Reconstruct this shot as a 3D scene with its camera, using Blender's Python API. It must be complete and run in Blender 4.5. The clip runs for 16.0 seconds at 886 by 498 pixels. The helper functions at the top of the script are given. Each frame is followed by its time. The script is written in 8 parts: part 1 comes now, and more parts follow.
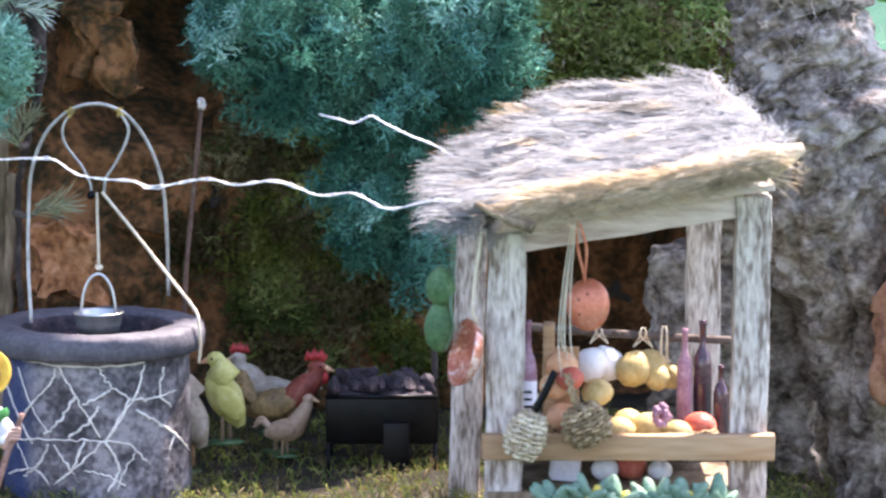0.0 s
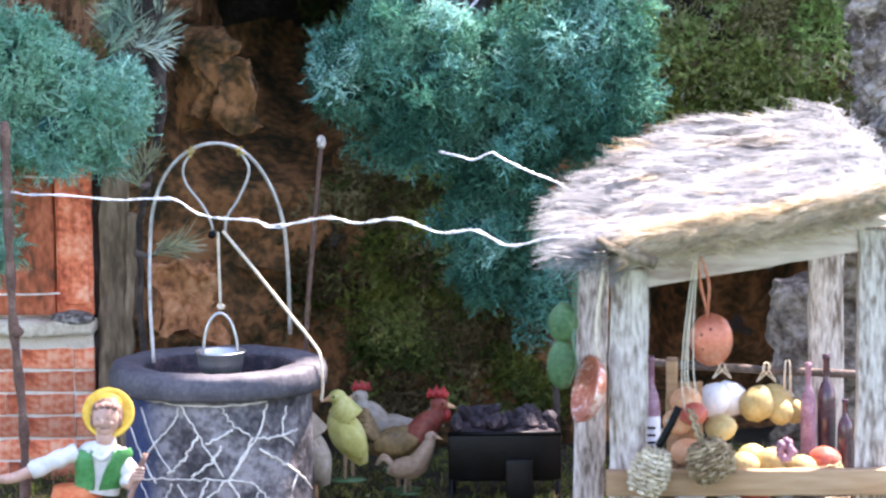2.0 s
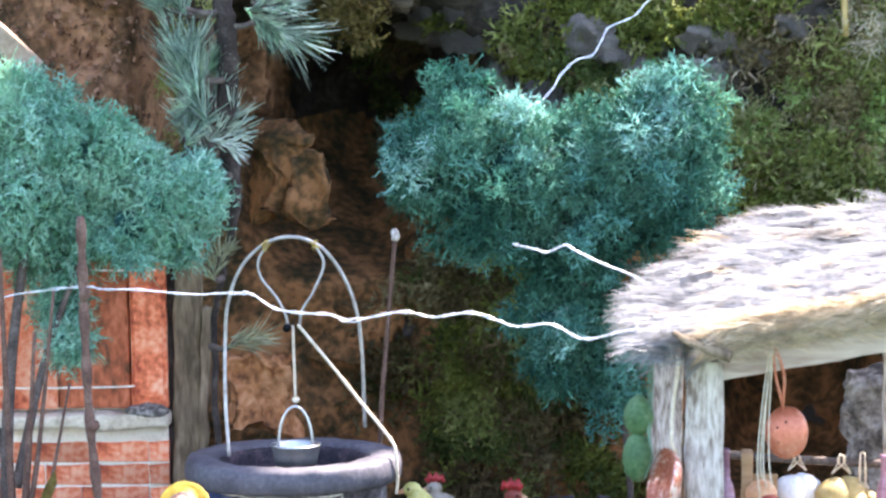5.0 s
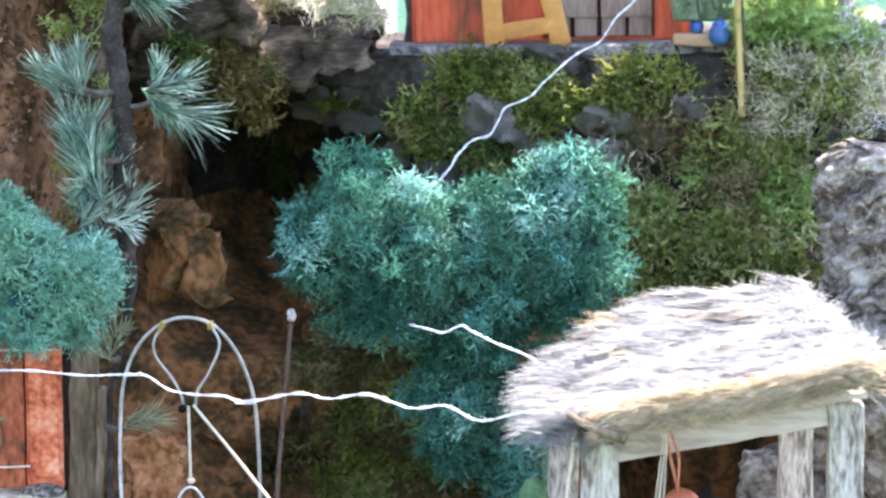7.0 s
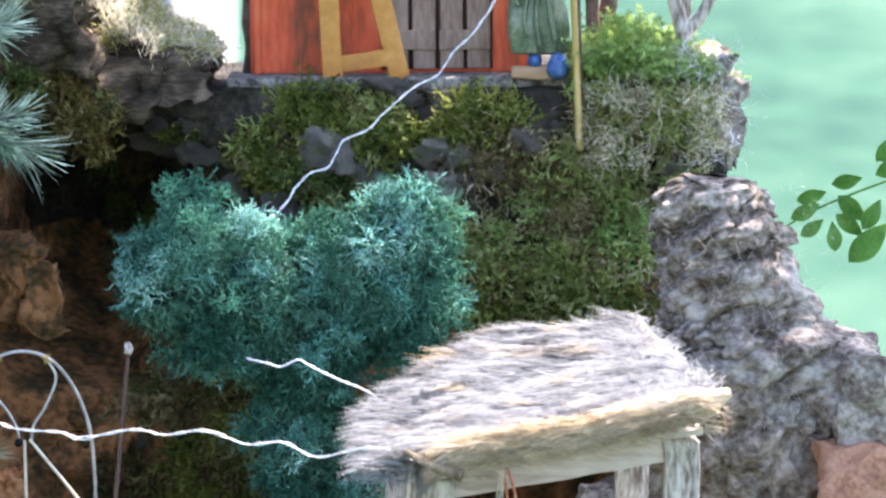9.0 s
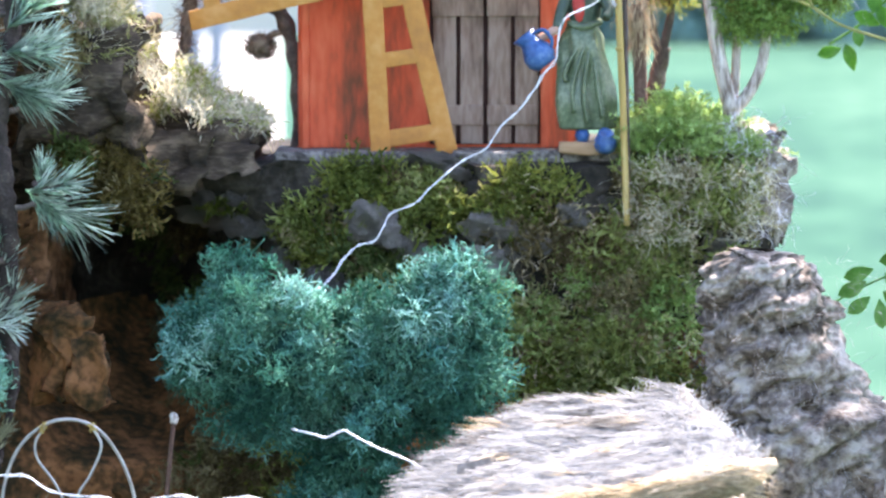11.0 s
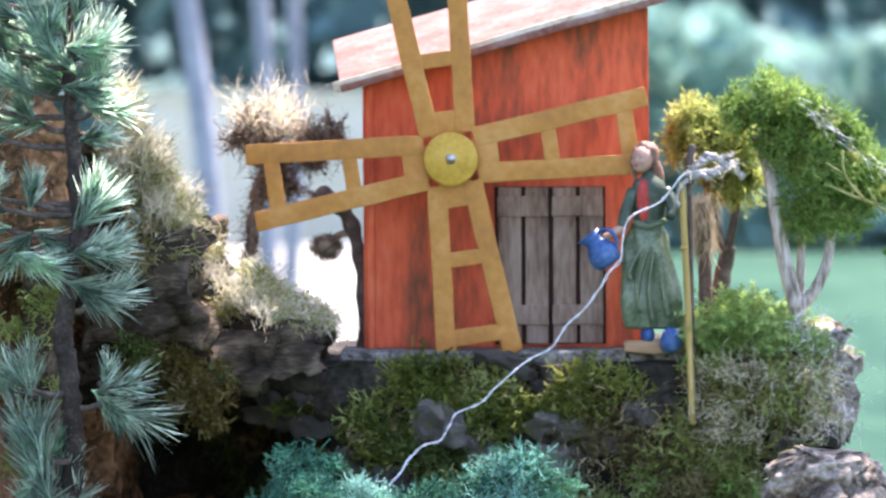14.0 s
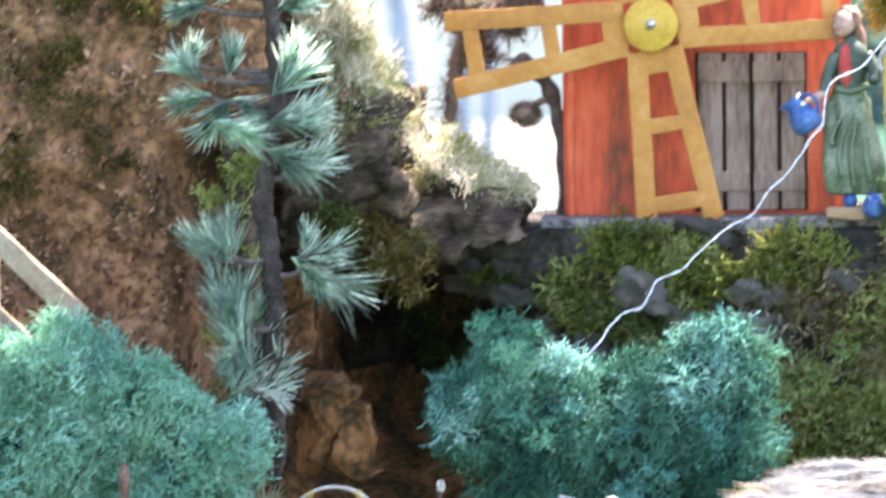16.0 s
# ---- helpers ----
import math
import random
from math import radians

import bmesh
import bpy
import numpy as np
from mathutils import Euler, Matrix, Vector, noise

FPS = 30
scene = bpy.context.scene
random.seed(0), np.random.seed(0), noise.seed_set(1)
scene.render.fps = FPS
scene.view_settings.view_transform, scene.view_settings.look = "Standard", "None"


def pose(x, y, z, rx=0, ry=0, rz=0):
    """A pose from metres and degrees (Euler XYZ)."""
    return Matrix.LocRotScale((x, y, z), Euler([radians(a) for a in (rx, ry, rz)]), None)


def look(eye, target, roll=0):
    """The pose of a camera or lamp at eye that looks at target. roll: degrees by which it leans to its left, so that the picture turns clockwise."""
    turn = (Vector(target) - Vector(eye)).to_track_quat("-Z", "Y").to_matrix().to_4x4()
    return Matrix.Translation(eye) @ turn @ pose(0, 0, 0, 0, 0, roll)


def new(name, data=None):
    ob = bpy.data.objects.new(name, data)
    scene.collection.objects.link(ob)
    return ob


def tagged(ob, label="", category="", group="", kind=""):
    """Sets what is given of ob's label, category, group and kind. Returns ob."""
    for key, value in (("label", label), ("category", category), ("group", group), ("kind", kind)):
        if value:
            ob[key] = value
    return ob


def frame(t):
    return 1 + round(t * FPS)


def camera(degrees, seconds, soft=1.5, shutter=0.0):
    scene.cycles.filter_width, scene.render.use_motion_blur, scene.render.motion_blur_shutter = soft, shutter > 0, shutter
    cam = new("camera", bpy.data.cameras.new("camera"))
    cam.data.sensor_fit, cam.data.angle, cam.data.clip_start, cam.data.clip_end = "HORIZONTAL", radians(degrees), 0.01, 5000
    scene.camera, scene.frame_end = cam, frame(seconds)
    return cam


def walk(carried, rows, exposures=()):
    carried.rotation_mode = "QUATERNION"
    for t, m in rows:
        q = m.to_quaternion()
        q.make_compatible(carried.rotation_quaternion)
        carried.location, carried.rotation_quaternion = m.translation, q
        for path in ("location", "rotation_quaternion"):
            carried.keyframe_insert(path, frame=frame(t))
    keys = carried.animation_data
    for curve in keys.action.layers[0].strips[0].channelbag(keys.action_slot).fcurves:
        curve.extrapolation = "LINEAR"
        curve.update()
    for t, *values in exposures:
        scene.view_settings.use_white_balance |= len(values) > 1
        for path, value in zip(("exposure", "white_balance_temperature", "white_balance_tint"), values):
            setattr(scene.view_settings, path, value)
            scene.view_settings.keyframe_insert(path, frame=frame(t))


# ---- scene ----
# ---- camera: a long lens that pans and tilts from one standing place ----
cam = camera(12.0, 16.0, soft=2.35, shutter=0.5)
cam.data.dof.use_dof = True
cam.data.dof.focus_distance = 3.12
cam.data.dof.aperture_fstop = 12.0
# seconds, eye x, y, z, turn to the left, pitch, lean
ROWS = [
    (0.0, 0.0000, 0.0000, 1.5000, 0.000, -8.000, 0.000),
    (0.5, -0.0005, 0.0059, 1.4959, 0.505, -7.931, -0.279),
    (1.0, -0.0020, 0.0073, 1.5022, 0.784, -7.852, -0.478),
    (1.5, -0.0023, 0.0065, 1.5038, 1.204, -7.627, -0.682),
    (2.0, -0.0064, 0.0036, 1.5020, 1.539, -7.538, -0.750),
    (2.5, -0.0072, 0.0074, 1.5044, 1.831, -7.499, -0.967),
    (3.0, -0.0119, 0.0029, 1.5071, 2.299, -7.449, -1.111),
    (3.5, -0.0120, 0.0044, 1.5076, 2.887, -7.313, -1.157),
    (6.0, -0.0187, -0.0068, 1.5173, 1.690, -5.837, -0.922),
    (6.5, -0.0110, -0.0058, 1.5191, 1.376, -5.639, -0.872),
    (7.0, -0.0089, -0.0018, 1.5216, 1.046, -5.537, -0.821),
    (7.5, -0.0039, -0.0032, 1.5263, 0.657, -5.497, -0.936),
    (8.0, 0.0014, -0.0034, 1.5270, 0.075, -5.380, -0.862),
    (8.5, -0.0033, -0.0042, 1.5295, -0.890, -5.402, -0.862),
    (9.0, -0.0057, -0.0017, 1.5388, -1.118, -5.413, -0.471),
    (9.5, -0.0174, -0.0031, 1.5456, -1.052, -5.118, -0.078),
    (12.0, 0.0036, -0.0020, 1.4937, -0.226, -2.843, -0.150),
    (12.5, 0.0053, -0.0046, 1.5003, -0.125, -2.137, 0.033),
    (13.0, 0.0039, -0.0084, 1.5035, 0.123, -1.564, -0.050),
    (13.5, 0.0047, -0.0082, 1.5051, 0.298, -1.108, -0.226),
    (14.0, 0.0030, -0.0068, 1.5051, 0.539, -1.106, -0.372),
    (14.5, -0.0009, -0.0041, 1.5003, 1.016, -1.194, -0.541),
    (15.0, 0.0007, -0.0032, 1.5012, 1.795, -1.443, -0.577),
    (15.5, -0.0046, 0.0020, 1.4984, 2.379, -1.865, -0.576),
    (16.0, -0.0002, 0.0090, 1.4957, 3.228, -2.734, -0.742),
]
walk(cam, [(t, pose(x, y, z, 0, 0, turn) @ pose(0, 0, 0, 90 + pitch) @ pose(0, 0, 0, 0, 0, lean)) for t, x, y, z, turn, pitch, lean in ROWS],
     exposures=[(0.0, 2.36, 6550, 26), (1.5, 2.54, 6550, 27), (3.5, 2.64, 6450, 25), (6.0, 2.78, 6500, 23), (7.0, 2.75, 6500, 22), (8.0, 2.58, 6500, 22), (9.0, 2.38, 6500, 22), (9.5, 2.4, 6500, 22),
                (12.0, 2.5, 6400, 23), (12.5, 2.46, 6400, 24), (14.0, 2.10, 6450, 25), (14.5, 2.16, 6550, 25), (15.0, 2.46, 6650, 25), (15.5, 2.72, 6700, 23), (16.0, 2.78, 6700, 23)])

# ---- world and sun: sunlight from behind the display, open sky over it ----
SUN_UP, SUN_ROUND = radians(58), radians(45)
world = bpy.data.worlds.new("sky")
scene.world = world
world.use_nodes = True
sky = world.node_tree.nodes.new("ShaderNodeTexSky")
sky.sky_type, sky.sun_disc = "NISHITA", False
sky.sun_elevation, sky.sun_rotation = SUN_UP, SUN_ROUND
background = world.node_tree.nodes["Background"]
background.inputs["Strength"].default_value = 0.15
world.node_tree.links.new(sky.outputs[0], background.inputs["Color"])
sun = new("sun", bpy.data.lights.new("sun", "SUN"))
sun.data.energy, sun.data.angle, sun.data.color = 4.6, radians(1.2), (1.0, 0.94, 0.84)
sun_way = Vector((math.sin(SUN_ROUND) * math.cos(SUN_UP), math.cos(SUN_ROUND) * math.cos(SUN_UP), math.sin(SUN_UP)))
sun.matrix_world = look(sun_way * 20, (0, 0, 0))

# ---- mesh helpers ----
BASE = {}
rng = np.random.default_rng(7)


class Geo:
    """Collects vertices and faces of one mesh, in world metres."""

    def __init__(self):
        self.v, self.f, self.n = [], [], 0

    def add(self, v, f, mi=0):
        v = np.asarray(v, float).reshape(-1, 3)
        groups = f if isinstance(f, list) and f and isinstance(f[0], np.ndarray) else [np.asarray(f, int)]
        for g in groups:
            if len(g):
                self.f.append((g + self.n, mi))
        self.v.append(v)
        self.n += len(v)
        return self

    def segs(self, a, b, ra, rb, mi=0, sides=3):
        """Many tapered straight pieces from the points a to the points b."""
        a, b = np.asarray(a, float).reshape(-1, 3), np.asarray(b, float).reshape(-1, 3)
        n = len(a)
        ra, rb = np.broadcast_to(ra, n), np.broadcast_to(rb, n)
        d = b - a
        d = d / (np.linalg.norm(d, axis=1, keepdims=True) + 1e-12)
        ref = np.where(np.abs(d[:, 2:3]) < 0.8, np.array([[0, 0, 1.0]]), np.array([[1.0, 0, 0]]))
        u = np.cross(d, ref)
        u /= np.linalg.norm(u, axis=1, keepdims=True) + 1e-12
        w = np.cross(d, u)
        ring = []
        for p, r in ((a, ra), (b, rb)):
            for k in range(sides):
                t = 2 * math.pi * k / sides
                ring.append(p + (u * math.cos(t) + w * math.sin(t)) * r[:, None])
        v = np.stack(ring, 1).reshape(-1, 3)
        o = np.arange(n)[:, None] * 2 * sides
        f = np.concatenate([o + np.array([[k, (k + 1) % sides, sides + (k + 1) % sides, sides + k]]) for k in range(sides)])
        return self.add(v, f, mi)

    def blades(self, a, b, ra, rb, mi=0):
        """Many thin flat shoots from the points a to the points b, each twisted its own way."""
        a, b = np.asarray(a, float).reshape(-1, 3), np.asarray(b, float).reshape(-1, 3)
        n = len(a)
        ra, rb = np.broadcast_to(ra, n)[:, None], np.broadcast_to(rb, n)[:, None]
        d = unit(b - a)
        u = unit(np.cross(d, np.where(np.abs(d[:, 2:3]) < 0.8, np.array([[0, 0, 1.0]]), np.array([[1.0, 0, 0]]))))
        t = rng.uniform(-1.1, 1.1, n)[:, None]
        u = u * np.cos(t) + np.cross(d, u) * np.sin(t)
        v = np.stack([a - u * ra, a + u * ra, b + u * rb, b - u * rb], 1).reshape(-1, 3)
        return self.add(v, np.arange(n * 4).reshape(-1, 4), mi)

    def tube(self, pts, radius, sides=8, mi=0, closed_ends=True):
        pts = np.asarray(pts, float)
        n = len(pts)
        r = np.broadcast_to(radius, n)
        d = np.gradient(pts, axis=0)
        d /= np.linalg.norm(d, axis=1, keepdims=True) + 1e-12
        u = np.cross(d[0], (0, 0, 1) if abs(d[0][2]) < 0.8 else (1, 0, 0))
        rows = []
        for i in range(n):
            u = u - d[i] * u.dot(d[i])
            u = u / (np.linalg.norm(u) + 1e-12)
            w = np.cross(d[i], u)
            t = np.arange(sides) * 2 * math.pi / sides
            rows.append(pts[i] + r[i] * (np.cos(t)[:, None] * u + np.sin(t)[:, None] * w))
        f = [(i * sides + k, i * sides + (k + 1) % sides, (i + 1) * sides + (k + 1) % sides, (i + 1) * sides + k) for i in range(n - 1) for k in range(sides)]
        self.add(np.concatenate(rows), f, mi)
        if closed_ends:
            self.f.append((np.array([[self.n - n * sides + k for k in range(sides)][::-1]]), mi))
            self.f.append((np.array([[self.n - sides + k for k in range(sides)]]), mi))
        return self

    def lathe(self, profile, at, n=24, mi=0, squash=(1, 1), tilt=None, wobble=0.0):
        """A turned shape: profile of (radius, height), about an upright axis at 'at'."""
        prof = np.asarray(profile, float)
        t = np.arange(n) * 2 * math.pi / n
        v = np.stack([prof[:, 0:1] * np.cos(t) * squash[0], prof[:, 0:1] * np.sin(t) * squash[1], np.repeat(prof[:, 1:2], n, 1)], 2).reshape(-1, 3)
        if wobble:
            v = v + np.array([noise.noise_vector(Vector(p) * 90 + Vector(at) * 37) for p in v]) * wobble
        if tilt is not None:
            v = v @ np.array(tilt.to_3x3()).T
        m = len(prof)
        f = [(i * n + k, i * n + (k + 1) % n, (i + 1) * n + (k + 1) % n, (i + 1) * n + k) for i in range(m - 1) for k in range(n)]
        return self.add(v + np.array(at), f, mi)

    def ball(self, at, r, mi=0, n=14, lump=0.0, freq=60, tilt=None):
        r = np.broadcast_to(r, 3)
        k = max(6, n // 2)
        a = np.linspace(0, math.pi, k + 1)
        v = np.stack([np.outer(np.sin(a), np.cos(np.arange(n) * 2 * math.pi / n)), np.outer(np.sin(a), np.sin(np.arange(n) * 2 * math.pi / n)), np.repeat(np.cos(a)[:, None], n, 1)], 2).reshape(-1, 3)
        v = v * r
        if lump:
            v = v * (1 + lump * np.array([noise.noise(Vector(p) * freq + Vector(at) * 53) for p in v]))[:, None]
        if tilt is not None:
            v = v @ np.array(tilt.to_3x3()).T
        f = [(i * n + q, (i + 1) * n + q, (i + 1) * n + (q + 1) % n, i * n + (q + 1) % n) for i in range(k) for q in range(n)]
        return self.add(v + np.array(at), f, mi)

    def block(self, at, size, turn=None, bev=0.0012, mi=0, rough=0.0006, cuts=3):
        """A bevelled, slightly uneven wooden block; size along x, y, z, centred at 'at'."""
        bm = bmesh.new()
        bmesh.ops.create_cube(bm, size=1)
        bmesh.ops.scale(bm, vec=size, verts=bm.verts)
        long = max(range(3), key=lambda i: size[i])
        if cuts:
            edges = [e for e in bm.edges if abs((e.verts[0].co - e.verts[1].co)[long]) > 0.5 * size[long]]
            bmesh.ops.subdivide_edges(bm, edges=edges, cuts=cuts, use_grid_fill=True)
        bm.normal_update()
        sharp = [e for e in bm.edges if e.calc_face_angle(0) > 0.5]
        bmesh.ops.bevel(bm, geom=sharp, offset=bev, segments=2, affect="EDGES", profile=0.6)
        bm.verts.index_update()
        v = np.array([q.co for q in bm.verts])
        if rough:
            v = v + np.array([noise.noise_vector(Vector(p) * 60 + Vector(at) * 91) for p in v]) * rough * 2
        if turn is not None:
            v = v @ np.array(turn.to_3x3()).T
        by = {}
        for f in bm.faces:
            by.setdefault(len(f.verts), []).append([q.index for q in f.verts])
        bm.free()
        return self.add(v + np.array(at), [np.array(x) for x in by.values()], mi)

    def weld(self):
        """Joins vertices that lie on one another."""
        v = np.concatenate(self.v)
        _, first, back = np.unique(np.round(v, 6), axis=0, return_index=True, return_inverse=True)
        back = back.ravel()
        self.v, self.n = [v[first]], len(first)
        self.f = [(back[f], mi) for f, mi in self.f]
        return self

    def mesh(self, name, mats, base=(0, 0, 0), smooth=True):
        me = bpy.data.meshes.new(name)
        v = np.concatenate(self.v) - np.array(base)
        me.vertices.add(len(v))
        me.vertices.foreach_set("co", v.astype(np.float32).ravel())
        loops = np.concatenate([f.ravel() for f, _ in self.f])
        sizes = np.concatenate([np.full(len(f), f.shape[1]) for f, _ in self.f])
        index = np.concatenate([np.full(len(f), mi) for f, mi in self.f])
        me.loops.add(len(loops))
        me.loops.foreach_set("vertex_index", loops.astype(np.int32))
        me.polygons.add(len(sizes))
        me.polygons.foreach_set("loop_start", np.concatenate([[0], np.cumsum(sizes)[:-1]]).astype(np.int32))
        me.polygons.foreach_set("material_index", index.astype(np.int32))
        me.polygons.foreach_set("use_smooth", np.full(len(sizes), smooth))
        for m in mats if isinstance(mats, (list, tuple)) else [mats]:
            me.materials.append(m)
        me.update(calc_edges=True)
        return me


def thing(name, base, label, category, group="", kind=""):
    """An Empty at a thing's base, to parent its parts."""
    ob = tagged(new(name), label, category, group, kind)
    ob.location = base
    ob.empty_display_size = 0.01
    BASE[ob.name] = Vector(base)
    return ob


def part(name, geo, mats, parent, label="", smooth=True, kind=""):
    """One mesh under a thing or under a part."""
    base = BASE[parent.name]
    ob = new(name, geo.mesh(name, mats, base, smooth))
    ob.parent = parent
    BASE[ob.name] = base
    return tagged(ob, label, kind=kind)


def solo(name, geo, mats, base, label, category, group="", kind="", smooth=True):
    """A thing that is one mesh."""
    ob = tagged(new(name, geo.mesh(name, mats, base, smooth)), label, category, group, kind)
    ob.location = base
    BASE[ob.name] = Vector(base)
    return ob


def curve(points, n=8):
    """A smooth line through the points (Catmull-Rom)."""
    p = np.asarray(points, float)
    p = np.concatenate([2 * p[:1] - p[1:2], p, 2 * p[-1:] - p[-2:-1]])
    out = []
    for i in range(1, len(p) - 2):
        for t in np.arange(n) / n:
            out.append(0.5 * (2 * p[i] + (p[i + 1] - p[i - 1]) * t + (2 * p[i - 1] - 5 * p[i] + 4 * p[i + 1] - p[i + 2]) * t * t + (3 * p[i] - p[i - 1] - 3 * p[i + 1] + p[i + 2]) * t ** 3))
    return np.array(out + [p[-2]])


def unit(v):
    return v / (np.linalg.norm(v, axis=-1, keepdims=True) + 1e-12)


def scatter(n):
    return unit(rng.normal(size=(n, 3)))


def fractal(p, freq, octaves=4, seed=0.0):
    return noise.fractal(Vector(p) * freq + Vector((seed, seed * 1.7, -seed)), 1.0, 2.0, octaves)


def sprigs(geo, at, way, length, radius, levels=3, spread=0.8, mi=0, fork=2):
    """Antler-like branching twigs, many at once."""
    a, d, l = np.asarray(at), unit(np.asarray(way)), np.broadcast_to(length, len(at)).copy()
    r = np.broadcast_to(radius, len(at)).copy()
    for level in range(levels):
        b = a + d * l[:, None]
        geo.blades(a, b, r * 1.25, r * 0.95, mi)
        if level == levels - 1:
            break
        a, l, r = np.repeat(b, fork, 0), np.repeat(l, fork) * rng.uniform(0.6, 1.0, len(b) * fork), np.repeat(r, fork) * 0.75
        d = unit(np.repeat(d, fork, 0) + scatter(len(a)) * spread)
    return geo


def fuzz(geo, at, way, length, radius, droop=0.3, mi=0, bend=0.5):
    """Many bent tapering fibres, two pieces each."""
    at, way = np.asarray(at), unit(np.asarray(way))
    l = np.broadcast_to(length, len(at))[:, None]
    r = np.broadcast_to(radius, len(at))
    mid = at + way * l * 0.5
    d = unit(way + scatter(len(at)) * bend + np.array([0, 0, -droop]))
    geo.blades(at, mid, r, r * 0.8, mi)
    geo.blades(mid, mid + d * l * 0.5, r * 0.8, r * 0.2, mi)
    return geo


def curls(geo, at, way, length, radius, steps=5, bend=0.8, mi=0, droop=0.15):
    """Many curly fibres that wander on their way."""
    a, d = np.asarray(at, float), unit(np.asarray(way, float))
    l = np.broadcast_to(length, len(a))[:, None] / steps
    r = np.broadcast_to(radius, len(a))
    swing = scatter(len(a))
    for k in range(steps):
        b = a + d * l
        geo.blades(a, b, r * 1.2 * (1 - 0.75 * k / steps), r * 1.2 * (1 - 0.75 * (k + 1) / steps), mi)
        swing = unit(swing + scatter(len(a)) * 0.7)
        a, d = b, unit(d + swing * bend + np.array([0, 0, -droop]))
    return geo


def blobs_surface(blobs, n):
    """Random places on the skin of a heap of balls (x, y, z, rx, ry, rz), with their ways out."""
    b = np.asarray(blobs, float)
    pick = rng.choice(len(b), n, p=(b[:, 3] * b[:, 5]) / (b[:, 3] * b[:, 5]).sum())
    d = scatter(n)
    p = b[pick, :3] + d * b[pick, 3:6]
    keep = np.ones(n, bool)
    for i, q in enumerate(b):
        keep &= (pick == i) | ((((p - q[:3]) / (q[3:6] * 0.86)) ** 2).sum(1) > 1)
    return p[keep], unit(d[keep] / b[pick[keep], 3:6])


# ---- materials ----
def surface(name, colours, scale=60, fine=500, rough=0.8, bump=0.3, metal=0.0, clear=0.0, island=0.0, vary=0.0, stretch=(1, 1, 1), specular=0.3, mix=0.4, contrast=0.5, depth=0.002, gain=1.0):
    """A mottled surface of three colours, with grain at two sizes; clear: the share of light that shines through thin pieces."""
    m = bpy.data.materials.new(name)
    m.use_nodes = True
    nodes, links = m.node_tree.nodes, m.node_tree.links
    shader, out = nodes["Principled BSDF"], nodes["Material Output"]
    coord, mapping = nodes.new("ShaderNodeTexCoord"), nodes.new("ShaderNodeMapping")
    mapping.inputs["Scale"].default_value = stretch
    links.new(coord.outputs["Object"], mapping.inputs["Vector"])
    big, small = nodes.new("ShaderNodeTexNoise"), nodes.new("ShaderNodeTexNoise")
    big.inputs["Scale"].default_value, big.inputs["Detail"].default_value = scale, 5
    small.inputs["Scale"].default_value, small.inputs["Detail"].default_value = fine, 3
    for n in (big, small):
        links.new(mapping.outputs[0], n.inputs["Vector"])
    both = nodes.new("ShaderNodeMix")
    both.inputs["Factor"].default_value = mix
    links.new(big.outputs["Fac"], both.inputs[2])
    links.new(small.outputs["Fac"], both.inputs[3])
    ramp = nodes.new("ShaderNodeValToRGB")
    half = 0.24 * (1.05 - contrast) + 0.02
    ramp.color_ramp.elements[0].position, ramp.color_ramp.elements[1].position = 0.5 - half, 0.5 + half
    middle = ramp.color_ramp.elements.new(0.5)
    for e, c in zip((ramp.color_ramp.elements[0], middle, ramp.color_ramp.elements[2]), colours):
        e.color = (*c, 1)
    links.new(both.outputs[0], ramp.inputs["Fac"])
    colour = ramp.outputs["Color"]
    if island or vary:
        hsv = nodes.new("ShaderNodeHueSaturation")
        source = nodes.new("ShaderNodeNewGeometry").outputs["Random Per Island"] if island else nodes.new("ShaderNodeObjectInfo").outputs["Random"]
        span = nodes.new("ShaderNodeMapRange")
        amount = island or vary
        span.inputs["To Min"].default_value, span.inputs["To Max"].default_value = 1 - amount, 1 + amount
        links.new(source, span.inputs["Value"])
        links.new(span.outputs["Result"], hsv.inputs["Value"])
        links.new(colour, hsv.inputs["Color"])
        colour = hsv.outputs["Color"]
    links.new(colour, shader.inputs["Base Color"])
    shader.inputs["Roughness"].default_value, shader.inputs["Metallic"].default_value = rough, metal
    shader.inputs["Specular IOR Level"].default_value = specular
    if bump:
        relief = nodes.new("ShaderNodeBump")
        relief.inputs["Strength"].default_value, relief.inputs["Distance"].default_value = min(1.0, bump), depth
        links.new(both.outputs[0], relief.inputs["Height"])
        links.new(relief.outputs[0], shader.inputs["Normal"])
    if clear:
        thin, blend = nodes.new("ShaderNodeBsdfTranslucent"), nodes.new("ShaderNodeMixShader")
        if gain != 1.0:
            more = nodes.new("ShaderNodeHueSaturation")
            more.inputs["Value"].default_value = gain
            links.new(colour, more.inputs["Color"])
            colour = more.outputs["Color"]
        links.new(colour, thin.inputs["Color"])
        blend.inputs["Fac"].default_value = clear
        links.new(shader.outputs[0], blend.inputs[1])
        links.new(thin.outputs[0], blend.inputs[2])
        links.new(blend.outputs[0], out.inputs["Surface"])
    return m


